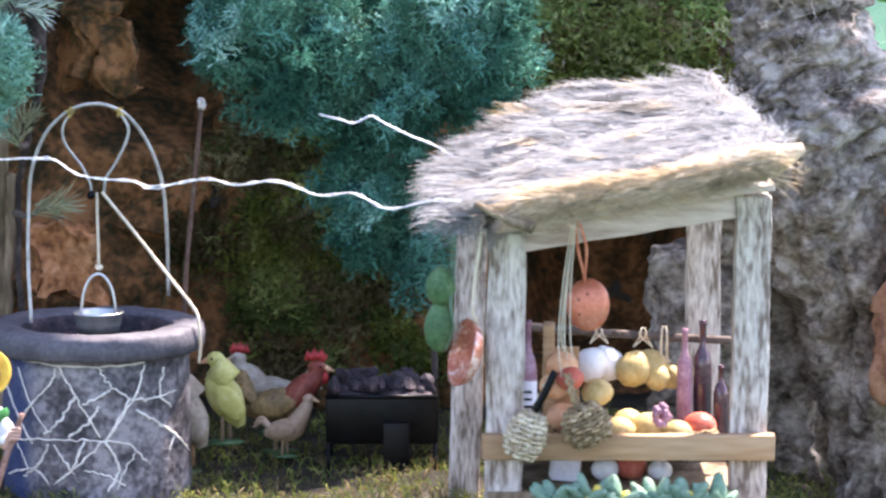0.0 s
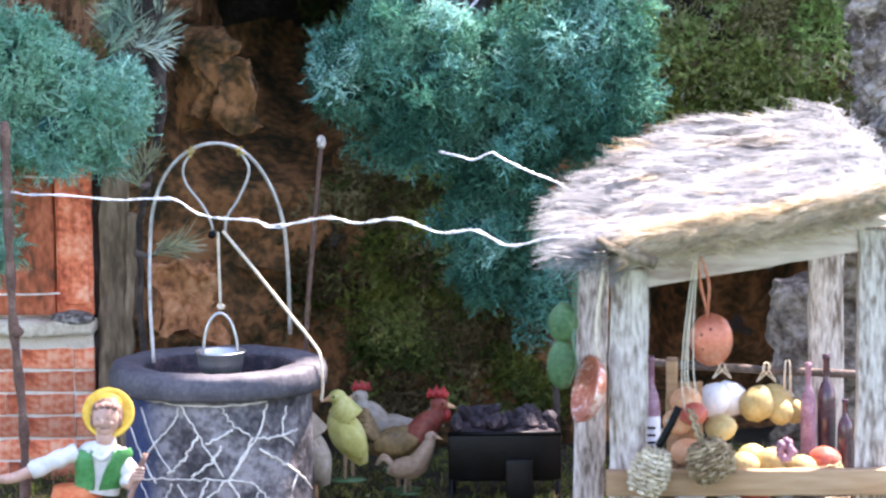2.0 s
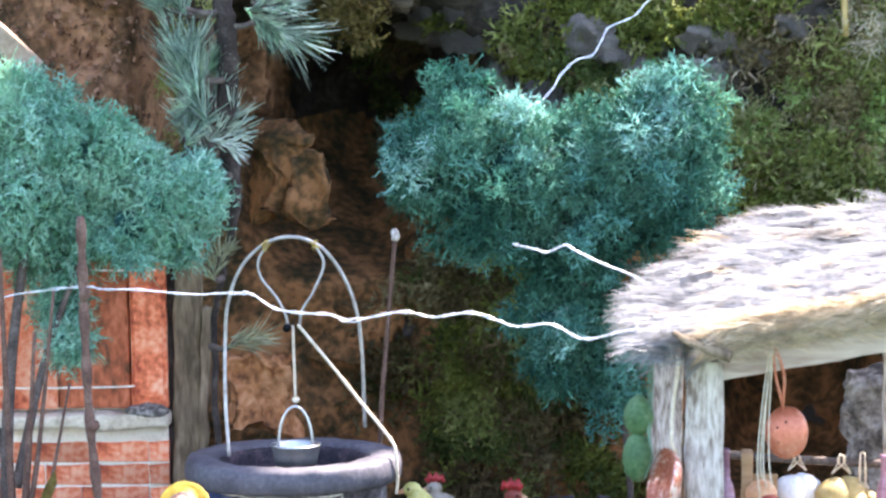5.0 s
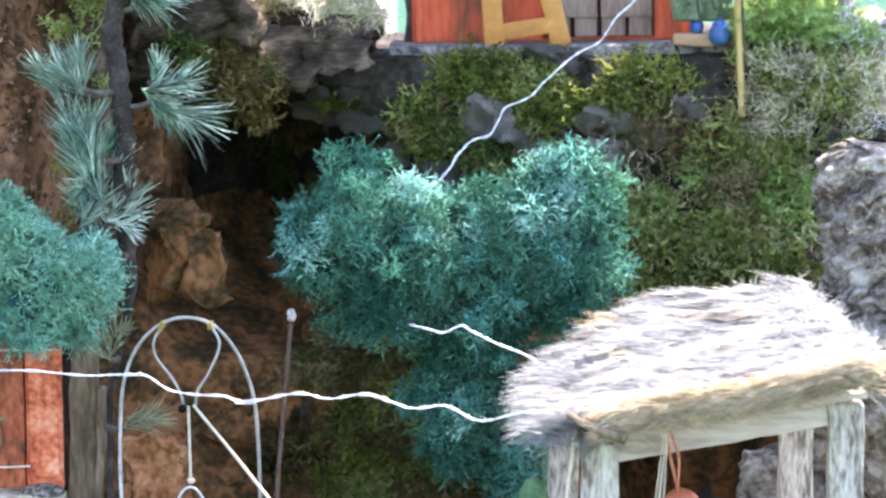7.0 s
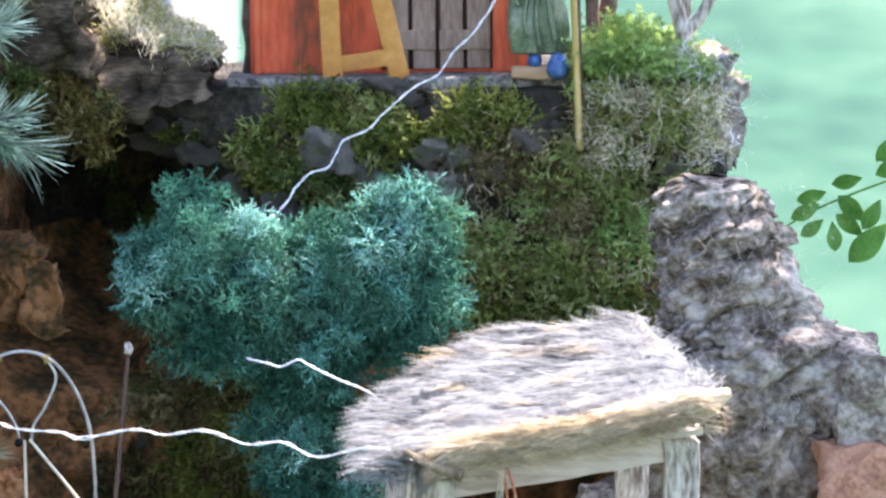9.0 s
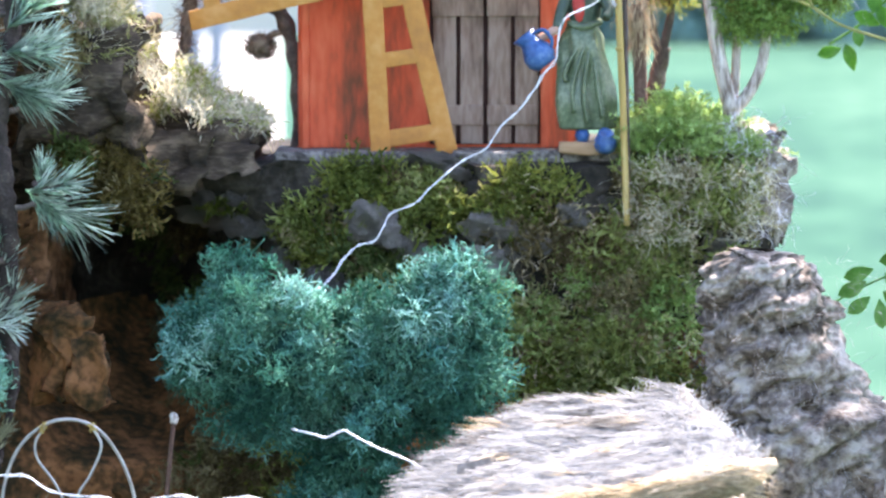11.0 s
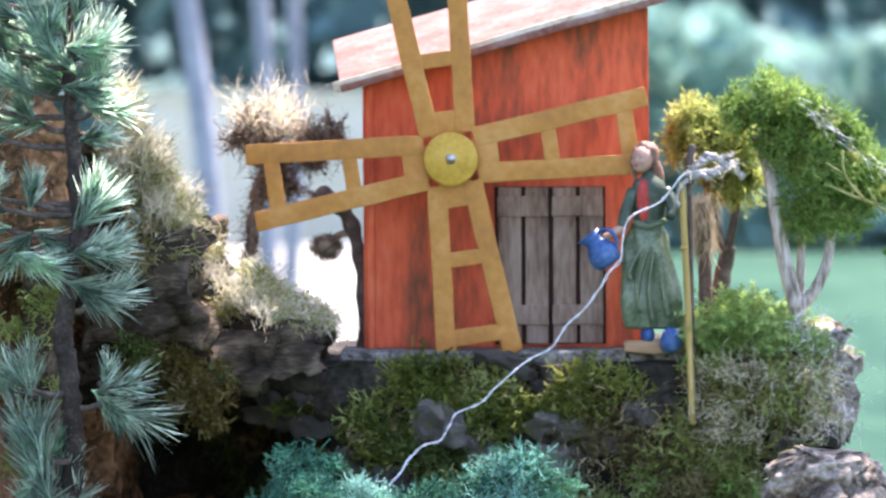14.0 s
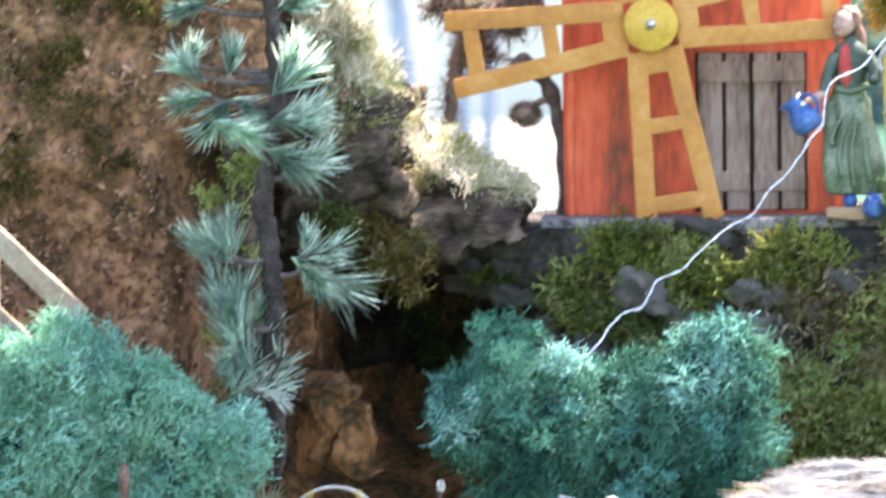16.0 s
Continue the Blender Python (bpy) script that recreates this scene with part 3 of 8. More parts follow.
def rock_block(geo, lo, hi, step, move, mi=0):
    """A block with finely divided faces, each place displaced by move(p)."""
    lo, hi = np.array(lo), np.array(hi)
    for axis in range(3):
        u, w = [a for a in range(3) if a != axis]
        nu, nw = max(2, int((hi[u] - lo[u]) / step)), max(2, int((hi[w] - lo[w]) / step))
        for side in (0, 1):
            v = []
            for j in range(nw + 1):
                for i in range(nu + 1):
                    p = np.empty(3)
                    p[axis] = (lo, hi)[side][axis]
                    p[u], p[w] = lo[u] + (hi[u] - lo[u]) * i / nu, lo[w] + (hi[w] - lo[w]) * j / nw
                    v.append(move(p))
            f = [(j * (nu + 1) + i, j * (nu + 1) + i + 1, (j + 1) * (nu + 1) + i + 1, (j + 1) * (nu + 1) + i) for j in range(nw) for i in range(nu)]
            geo.add(v, f, mi)
    return geo


lawn = Geo()
grid_sheet(lawn, np.linspace(-700, 700, 29), np.linspace(-100, 1300, 29), lambda x, y: 0.0)
solo("ground", lawn, LAWN, (0, 0, 0), "soft sunlit green lawn behind the display", "lawn", kind="structure")


def floor_height(x, y):
    return G - 0.55 * min(0.10, max(0.0, x - 0.225)) + 0.006 * fractal((x, y, 0), 12, 3) + 0.003 * fractal((x, y, 0), 50, 2)


bank = Geo()
grid_sheet(bank, np.linspace(-0.9, 0.42, 120), np.linspace(2.62, 3.9, 110), floor_height)
rock_block(bank, (-0.9, 2.62, 0.0), (0.42, 3.9, 0.830), 0.12, lambda p: p)
display_ground = solo("display_ground", bank, EARTH, (0, 3.2, 0), "dark earth floor of the miniature display, overgrown with moss", "ground", kind="structure")


def cave(x, z):
    """How far the back wall draws back into the dark hollow behind the well."""
    d = 0.34 * math.exp(-(((x + 0.215) / (0.125 if x < -0.215 else 0.068)) ** 2)) * min(1.0, max(0.0, (1.335 - z) / 0.05))
    d *= 0.20 + 0.80 * min(1.0, max(0.0, (z - 1.10) / 0.10))
    d += 0.24 * math.exp(-(((x - 0.13) / 0.08) ** 4) - ((z - 1.01) / 0.11) ** 4)
    return d


def terrace_at(p):
    x, y, z = p
    a, b, c = fractal(p, 13, 5), fractal(p, 13, 5, 9.1), fractal(p, 45, 3, 3.3)
    front = 1.0 if y < 3.5 else 0.0
    lean = 0.05 * max(0.0, (z - 1.2) / 0.15) if y < 3.5 else 0.0
    right = 0.06 * max(0.0, (z - 1.1) / 0.25) * (1.0 if x > 0.2 else 0.0)
    return (x + 0.014 * b + 0.005 * c - right * 0.2, y + front * (cave(x, z) + lean * 0.4 + 0.024 * a + 0.007 * c), z + (0.010 * a if z > 1.3 else 0.008 * b))


terrace = Geo()
rock_block(terrace, (-0.40, 3.345, 0.87), (0.292, 3.85, LEDGE - 0.006), 0.0065, terrace_at)
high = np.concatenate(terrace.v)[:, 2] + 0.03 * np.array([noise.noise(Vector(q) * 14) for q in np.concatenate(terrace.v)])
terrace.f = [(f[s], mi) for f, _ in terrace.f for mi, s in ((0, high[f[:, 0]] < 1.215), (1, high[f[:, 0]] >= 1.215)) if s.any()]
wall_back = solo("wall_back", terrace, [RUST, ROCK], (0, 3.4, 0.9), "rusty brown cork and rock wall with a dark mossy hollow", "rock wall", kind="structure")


def cliff_at(p):
    x, y, z = p
    a, b, c = fractal(p, 11, 5, 2.2), fractal(p, 11, 5, 6.1), fractal(p, 60, 3, 1.3)
    taper = -0.015 * min(1.0, max(0.0, (z - 1.36) / 0.06)) - 0.065 * min(1.0, max(0.0, (z - 1.54) / 0.06)) if x > -0.5 else 0.0
    taper -= 0.30 * (y - 3.2) * min(1.0, max(0.0, (z - 1.38) / 0.06)) if x > -0.6 else 0.0
    back = 0.3 * max(0.0, x + 0.37) + 0.13 * min(1.0, max(0.0, (1.24 - z) / 0.06))
    back += 0.22 * min(1.0, max(0.0, (x + 0.385) / 0.03)) * min(1.0, max(0.0, (1.43 - z) / 0.05))
    return (x + taper + 0.012 * b + 0.006 * c, y + (back + 0.022 * a + 0.006 * c if y < 3.5 else 0), z + 0.01 * a)


cliff = Geo()
rock_block(cliff, (-0.85, 3.20, 0.87), (-0.300, 3.85, 1.80), 0.008, cliff_at)
solo("wall_left", cliff, CORK, (-0.5, 3.4, 0.9), "reddish brown cork cliff with patches of moss", "rock wall", kind="structure")


def step_at(p):
    x, y, z = p
    a, b = fractal(p, 18, 5, 4.4), fractal(p, 55, 3, 7.7)
    c = fractal(p, 18, 5, 8.8)
    layer = fractal((x * 0.25, y * 0.25, z), 75, 3, 1.9)
    return (x + 0.026 * a + 0.004 * b + 0.007 * layer, y + 0.030 * c + 0.004 * b + 0.013 * layer, z + 0.006 * b + 0.014 * c)


for lo, hi in (((-0.305, 3.27, 1.335), (-0.217, 3.5, 1.455)), ((-0.24, 3.33, 1.328), (-0.165, 3.5, 1.372)), ((-0.20, 3.345, 1.345), (-0.128, 3.5, 1.366))):
    slab = Geo()
    rock_block(slab, lo, hi, 0.006, step_at)
    solo("rock_slab", slab.weld(), STEP_ROCK, lo, "layered brown and grey rock slab beside the windmill terrace", "rock", "rock slabs beside the mill", kind="structure")

# loose stones set in the face of the terrace
stone_meshes = []
for k in range(6):
    g = Geo().ball((0, 0, 0), (1.0, 0.8, 0.7), 0, 26, 0.9, 1.5 + 0.1 * k)
    g.v[0] = g.v[0] + np.array([noise.noise_vector(Vector(p) * 2.6 + Vector((k * 7, 0, 0))) + 0.55 * noise.noise_vector(Vector(p) * 5.0) for p in g.v[0]]) * 0.28
    stone_meshes.append(g.mesh("stone", STONE, smooth=False))
slabs = [(0.029, 1.340, 0.024, 0.009), (0.065, 1.300, 0.023, 0.012), (-0.025, 1.300, 0.022, 0.016), (0.096, 1.286, 0.015, 0.011), (0.002, 1.280, 0.018, 0.015), (0.048, 1.262, 0.020, 0.013), (-0.060, 1.258, 0.017, 0.012), (0.125, 1.312, 0.014, 0.009), (-0.128, 1.300, 0.016, 0.009), (-0.170, 1.312, 0.020, 0.008), (-0.110, 1.268, 0.014, 0.010), (0.205, 1.262, 0.013, 0.009)]
for k in range(70):
    if k < len(slabs):
        x, z, w, h = slabs[k]
        spin, out = rng.uniform(-0.25, 0.25, 3), -0.007
    else:
        x, z = rng.uniform(-0.2, 0.27), rng.uniform(1.235, 1.330) if k < 62 else rng.uniform(0.95, 1.2)
        w = rng.uniform(0.006, 0.013)
        h, spin, out = w * rng.uniform(0.6, 0.9), rng.uniform(-0.7, 0.7, 3), 0.005
    at = terrace_at((x, 3.345, z))
    ob = new("stone", stone_meshes[k % 6])
    ob.parent = wall_back
    ob.matrix_basis = Matrix.Translation(Vector(at) - Vector((0, 3.4, 0.9)) + Vector((0, out, 0))) @ Euler(spin).to_matrix().to_4x4() @ Matrix.Diagonal((w, (w + h) / 2, h * 1.3, 1))
plinth = Geo()
for x0, x1 in ((-0.112, 0.028), (0.03, 0.118), (0.12, 0.205)):
    plinth.block(((x0 + x1) / 2, 3.435, LEDGE - 0.002), (x1 - x0, 0.11, 0.014), None, 0.0025, 0, 0.0015, 6)
solo("terrace_edge", plinth, STONE, (0.05, 3.44, LEDGE - 0.01), "grey weathered stone edge under the red mill", "ledge", kind="structure")

chunks = [(-0.279, 3.335, 1.20, 0.016, 0.032, RUST), (-0.262, 3.33, 1.185, 0.012, 0.026, RUST), (-0.290, 3.225, 1.037, 0.020, 0.024, CORK_SUNLIT), (-0.222, 3.42, 1.06, 0.03, 0.03, RUST), (-0.15, 3.44, 1.13, 0.03, 0.035, RUST)]
for k, (x, y, z, w, h, m) in enumerate(chunks):
    g = Geo()
    rock_block(g, (x - w, y - 0.015, z - h), (x + w, y + 0.02, z + h), 0.004, lambda p: (p[0] + 0.020 * fractal(p, 28, 4, k), p[1] + 0.012 * fractal(p, 34, 5, k + 5), p[2] + 0.016 * fractal(p, 30, 4, k + 9)))
    solo("cork_chunk", g.weld(), m, (x, y, z), "reddish brown cork chunk set into the back wall", "cork", "cork chunks of the back wall", kind="structure")

# ---- moss on walls and floor ----
def clumps(geo, centres, normals, size, strands, length, radius, mi=0):
    """Round tufts of moss: fibres on half balls that bulge out along the normals."""
    m = len(centres)
    pick = np.repeat(np.arange(m), strands)
    d = scatter(len(pick))
    nrm = normals[pick]
    d = d + nrm * np.maximum(0, -2 * (d * nrm).sum(1))[:, None]
    s = np.broadcast_to(size, m)[pick][:, None]
    p = centres[pick] + d * s * np.array([1, 0.7, 0.75])
    way = unit(d + scatter(len(pick)) * 0.8)
    l = length * 0.42 * rng.uniform(0.5, 1.4, len(pick))
    geo.blades(p - d * s * 0.35, p, radius, radius * 0.9, mi)
    sprigs(geo, p, way, l, radius, 3, 1.0, mi)


def wall_moss(name, mats, at_fn, y0, patches, n, length, radius, label, size=0.010, top=None):
    """Moss cushions in patches (x, z, size, share) on a displaced wall, with gaps between them."""
    g = Geo()
    p = np.array(patches)
    m = n // 9
    pick = rng.choice(len(p), m, p=p[:, 3] / p[:, 3].sum())
    xz = p[pick, :2] + rng.normal(size=(m, 2)) * p[pick, 2:3] * (0.36 if p.shape[1] > 4 else 0.5)
    if top:
        xz[:, 1] = np.minimum(xz[:, 1], top - rng.uniform(0, 0.012, m))
    at = np.array([at_fn((x, y0, z)) for x, z in xz])
    wide = size * rng.uniform(0.5, 2.0, m)
    index = p[pick, 4].astype(int) if p.shape[1] > 4 else rng.integers(0, len(mats), m)
    child = np.repeat(np.arange(m), 9)
    d = scatter(len(child)) * rng.uniform(0.2, 1.0, (len(child), 1)) ** 0.5
    d[:, 1] = -np.abs(d[:, 1]) * 0.6
    at = at[child] + d * wide[child][:, None] * np.array([1.15, 1.0, 0.85])
    out = unit(d + np.array([0, -0.6, 0.3]) + scatter(len(child)) * 0.25)
    sizes = wide[child] * rng.uniform(0.25, 0.6, len(child))
    index = np.where(rng.random(len(child)) < 0.12, rng.integers(0, len(mats), len(child)), index[child])
    for mi in range(len(mats)):
        s = index == mi
        clumps(g, at[s], out[s], sizes[s], 12, length * 1.05, radius * 1.45, mi)
    return solo(name, g, mats, (0, y0, 1.0), label, "moss", kind="stuff")


wall_moss("wall_moss", [MOSS, MOSS_LIME, MOSS_DARK, MOSS_PALE, MOSS_DRY, MOSS_RUST], terrace_at, 3.345,
          [(-0.142, 1.328, 0.026, 2, 0), (-0.123, 1.336, 0.022, 2, 0), (-0.092, 1.318, 0.018, 2, 1), (-0.098, 1.300, 0.022, 2, 0), (-0.075, 1.286, 0.030, 3, 0), (-0.040, 1.330, 0.028, 3, 0), (0.002, 1.326, 0.022, 2, 1), (0.024, 1.310, 0.020, 2, 0), (-0.035, 1.266, 0.030, 3, 2),
           (-0.215, 1.286, 0.034, 2, 2), (-0.170, 1.284, 0.034, 2, 5), (0.078, 1.330, 0.022, 3, 0), (0.102, 1.334, 0.022, 2, 0), (0.100, 1.312, 0.028, 2, 5)], 430, 0.0120, 0.0008, "green and brown moss cushions between the terrace stones", 0.0125, 1.340)
# some patches take lighter moss to put light into their colour
wall_moss("terrace_moss", [MOSS, MOSS_LIME, MOSS_DARK, MOSS_PALE, MOSS_DRY, MOSS_RUST], terrace_at, 3.343,
          [(0.068, 1.241, 0.034, 2, 1), (0.131, 1.198, 0.030, 4, 1), (0.176, 1.267, 0.036, 3, 4), (0.158, 1.240, 0.034, 3, 4), (0.208, 1.312, 0.032, 3, 4), (0.140, 1.281, 0.034, 3, 5), (0.190, 1.236, 0.032, 2, 1), (0.220, 1.285, 0.024, 2, 1), (0.112, 1.172, 0.032, 3, 0), (0.120, 1.228, 0.032, 2, 1), (0.245, 1.325, 0.028, 2, 1), (0.166, 1.195, 0.030, 4, 1), (0.190, 1.172, 0.024, 3, 0), (0.145, 1.155, 0.03, 2, 0)],
          600, 0.0125, 0.0008, "mixed brown and yellow-green moss beside the cork stump", 0.0135, 1.340)
wall_moss("low_moss", [MOSS, MOSS_LIME, MOSS_DARK, MOSS_RUST, MOSS_DRY], terrace_at, 3.345,
          [(-0.10, 1.04, 0.05, 4, 0), (-0.08, 0.99, 0.05, 4, 1), (-0.15, 1.00, 0.05, 3, 3), (-0.06, 1.08, 0.05, 2, 0), (-0.02, 1.02, 0.05, 2, 2), (0.03, 1.06, 0.05, 1, 2), (-0.12, 1.11, 0.05, 3, 3), (-0.165, 1.09, 0.05, 3, 4), (-0.19, 1.17, 0.05, 2, 3), (-0.14, 1.17, 0.04, 2, 3), (-0.20, 1.03, 0.04, 2, 3), (-0.18, 1.23, 0.04, 2, 2)],
          450, 0.0120, 0.0008, "green and rust-brown moss low on the back wall", 0.0130)
wall_moss("hollow_moss", [MOSS_RUST, MOSS_LIME, MOSS, MOSS_RUST, MOSS_DARK], terrace_at, 3.335,
          [(-0.10, 1.06, 0.05, 3), (-0.07, 1.0, 0.06, 4), (-0.12, 0.97, 0.05, 3), (-0.03, 0.96, 0.05, 2), (-0.08, 1.12, 0.04, 1), (0.0, 1.03, 0.05, 1), (-0.13, 1.04, 0.04, 2)],
          620, 0.0125, 0.00095, "lush green moss on the wall behind the birds", 0.013)
wall_moss("thin_moss", [MOSS_DARK, MOSS, MOSS_RUST, MOSS_LIME], terrace_at, 3.347,
          [(x, z, 0.07, 1) for x in (-0.16, -0.1, -0.04, 0.02, 0.08, 0.14, 0.2) for z in (1.24, 1.29, 1.32)],
          150, 0.007, 0.0007, "thin film of moss between the terrace stones", 0.006, 1.340)
# brighter moss tints stand for sunlight on this part of the wall
wall_moss("sunny_moss", [MOSS_BRIGHT, MOSS_LIME, MOSS_LIME, MOSS_DRY, MOSS_PALE], terrace_at, 3.338,
          [(0.14, 1.25, 0.05, 3), (0.18, 1.30, 0.05, 3), (0.16, 1.20, 0.05, 4), (0.13, 1.17, 0.04, 3), (0.20, 1.25, 0.05, 3), (0.10, 1.22, 0.04, 2), (0.24, 1.31, 0.03, 2), (0.12, 1.31, 0.03, 1)],
          290, 0.0135, 0.00085, "yellow-green moss cushions beside the cork stump, sunlight put into their colour", 0.012, 1.335)
hang = Geo()
n = 800
xz = np.stack([rng.normal(0.15, 0.05, n), rng.normal(1.262, 0.035, n)], 1)
at = np.array([terrace_at((x, 3.338, z)) for x, z in xz]) + np.array([0, -0.008, 0])
index = rng.integers(0, 3, n)
for mi in range(3):
    s = index == mi
    curls(hang, at[s], unit(np.array([0, -0.4, -0.3]) + scatter(s.sum())), rng.uniform(0.010, 0.030, s.sum()), 0.0005, 6, 0.9, mi, 0.4)
solo("hanging_fibres", hang, [MOSS_RUST, MOSS_DRY, STRAW_TAN], (0.15, 3.33, 1.26), "brown root fibres hanging in the terrace moss", "fibres", kind="stuff")
wall_moss("cliff_moss", [MOSS_DRY, MOSS_GOLD, MOSS_GOLD, MOSS], cliff_at, 3.20,
          [(-0.460, 1.471, 0.034, 3, 1), (-0.435, 1.398, 0.028, 2, 1), (-0.356, 1.386, 0.030, 3, 3), (-0.368, 1.305, 0.024, 2, 2), (-0.385, 1.520, 0.030, 2, 1), (-0.50, 1.42, 0.03, 1, 2), (-0.42, 1.55, 0.04, 2, 2), (-0.475, 1.33, 0.03, 1, 2)],
          120, 0.008, 0.0005, "yellow-green and brown moss on the cork cliff", 0.010)
wall_moss("step_moss", [MOSS_GOLD, MOSS_DARK, MOSS_DRY], step_at, 3.268,
          [(-0.245, 1.352, 0.030, 4, 0), (-0.262, 1.330, 0.030, 2, 1), (-0.225, 1.335, 0.024, 2, 0), (-0.255, 1.440, 0.018, 2, 2), (-0.275, 1.405, 0.026, 1, 1), (-0.270, 1.360, 0.024, 1, 1)],
          200, 0.011, 0.0008, "golden brown moss hanging on the rock step", 0.0085)
# dry moss heaped over the cliff's shoulder behind the pine, painted pale for sunlight
g = Geo()
m = 70
k = rng.random(m)
c = np.stack([-0.290 + 0.052 * k + rng.normal(size=m) * 0.007, 3.31 + rng.normal(size=m) * 0.018, 1.565 - 0.105 * k - rng.random(m) ** 2 * 0.05], 1)
kind = rng.integers(0, 3, m)
for mi in range(3):
    s = kind == mi
    clumps(g, c[s], unit(np.array([0.5, 0.0, 0.8]) + scatter(s.sum()) * 0.5), 0.006 * rng.uniform(0.6, 1.5, s.sum()), 30, 0.015, 0.0006, mi)
n = 2400
pick = rng.integers(0, m, n)
fuzz(g, c[pick] + scatter(n) * 0.007, unit(np.array([0.35, -0.15, 1.0]) + scatter(n) * 0.7), rng.uniform(0.014, 0.036, n), 0.0005, 0.25, 1, 0.4)
n = 420
foot = np.stack([rng.uniform(-0.240, -0.165, n), 3.33 + rng.normal(size=n) * 0.02, np.zeros(n)], 1)
foot[:, 2] = 1.445 - 0.85 * (foot[:, 0] + 0.240) + rng.normal(size=n) * 0.006
fuzz(g, foot, unit(np.array([0.2, -0.2, 1.0]) + scatter(n) * 0.9), rng.uniform(0.008, 0.026, n), 0.0004, 0.3, 1, 0.6)
heap = Geo()
rock_block(heap, (-0.345, 3.305, 1.40), (-0.268, 3.37, 1.535), 0.007, lambda p: (p[0] + 0.012 * fractal(p, 30, 3, 2) - 0.55 * max(0.0, p[2] - 1.45) * (1 if p[0] > -0.30 else 0), p[1] + 0.012 * fractal(p, 30, 3, 6), p[2] + 0.010 * fractal(p, 24, 3, 8)))
solo("rock_slab", heap.weld(), STEP_ROCK, (-0.30, 3.32, 1.40), "mossy brown rock on the cliff's shoulder behind the pine", "rock", "rock slabs beside the mill", kind="structure")
solo("shoulder_moss", g, [MOSS_PALE, PALE_SUNLIT, MOSS_PALE], (-0.27, 3.30, 1.45), "pale dry moss on the cliff's shoulder, sun glow put into its colour", "moss", kind="stuff")
# bark chips clinging to the cork cliff
n = 7000
g = Geo()
at = np.array([cliff_at((x, 3.20, z)) for x, z in zip(rng.uniform(-0.6, -0.31, n), rng.uniform(1.22, 1.66, n))])
a, b = unit(scatter(n) + np.array([0, 0, 0.3])), scatter(n)
b = unit(b - a * (a * b).sum(1)[:, None])
l, w = rng.uniform(0.0012, 0.0055, (n, 1)), rng.uniform(0.0008, 0.0026, (n, 1))
out = np.array([0, -0.0025, 0]) + scatter(n) * 0.0012
quad = np.stack([at + out - a * l, at + out * 1.6 - b * w, at + out + a * l, at + out * 0.7 + b * w, at + out * 0.2], 1).reshape(-1, 3)
o = np.arange(n)[:, None] * 5
g.add(quad, np.concatenate([o + np.array([[0, 1, 2]]), o + np.array([[0, 2, 3]]), o + np.array([[0, 4, 1]]), o + np.array([[2, 1, 4]]), o + np.array([[3, 4, 0]]), o + np.array([[2, 4, 3]])]))
solo("cork_chips", g, CHIP, (-0.45, 3.2, 1.3), "small reddish cork chips clinging to the cliff", "cork chips", kind="stuff", smooth=False)

floor_moss = Geo()
n = 16000
at = np.stack([rng.uniform(-0.5, 0.4, n), rng.uniform(2.72, 3.3, n), np.zeros(n)], 1)
at[:, 2] = [floor_height(x, y) for x, y, _ in at]
keep = np.array([noise.noise(Vector((x * 18, y * 18, 3))) > -0.25 for x, y, _ in at])
keep &= (np.hypot(at[:, 0] + 0.2525, at[:, 1] - 3.03) > 0.07)
at = at[keep]
way = unit(np.array([0, 0, 1.0]) + scatter(len(at)) * 0.8)
index = rng.integers(0, 3, len(at))
for mi in range(3):
    s = index == mi
    sprigs(floor_moss, at[s], way[s], 0.006 * rng.uniform(0.5, 1.2, s.sum()), 0.0005, 2, 0.9, mi)
solo("floor_moss", floor_moss, [MOSS, MOSS_DARK, MOSS_RUST], (0, 3, G), "green moss carpet round the well and the stall", "moss", kind="stuff")

# ---- the garden far behind ----
woods = Geo()
n = 9000
at = np.stack([rng.uniform(-26, 26, n), rng.uniform(86, 96, n), rng.uniform(0, 1, n) ** 0.8 * 16.0], 1)
top = 5.5 + 3.0 * np.array([noise.noise(Vector((x * 0.13, 2.2, 0))) for x in at[:, 0]])
at[:, 2] *= top / 7
side = unit(scatter(n))
other = unit(np.cross(side, scatter(n)))
r = rng.uniform(0.3, 0.9, n)[:, None]
quad = np.stack([at - side * r, at - other * r * 0.6, at + side * r, at + other * r * 0.6], 1).reshape(-1, 3)
woods.add(quad, np.arange(n * 4).reshape(-1, 4))
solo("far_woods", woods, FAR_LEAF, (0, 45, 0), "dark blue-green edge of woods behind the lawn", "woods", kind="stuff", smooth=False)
# added band of lighter leaves; haze and sunlight are in their colour
shrubs = Geo()
n = 3000
at = np.stack([rng.uniform(2.2, 12, n), rng.uniform(74, 80, n), rng.uniform(0, 1, n) ** 1.4], 1)
at[:, 2] *= 3.6 + 2.2 * np.array([noise.noise(Vector((x * 0.35, 7.2, 0))) for x in at[:, 0]])
side, r = scatter(n), rng.uniform(0.25, 0.6, n)[:, None]
other = unit(np.cross(side, scatter(n)))
shrubs.add(np.stack([at - side * r, at - other * r * 0.6, at + side * r, at + other * r * 0.6], 1).reshape(-1, 3), np.arange(n * 4).reshape(-1, 4))
solo("far_shrubs", shrubs, SUNLIT_LEAF, (6, 77, 0), "far shrubs at the edge of the lawn, haze and sunlight put into their colour", "shrubs", kind="stuff", smooth=False)
hill = Geo()
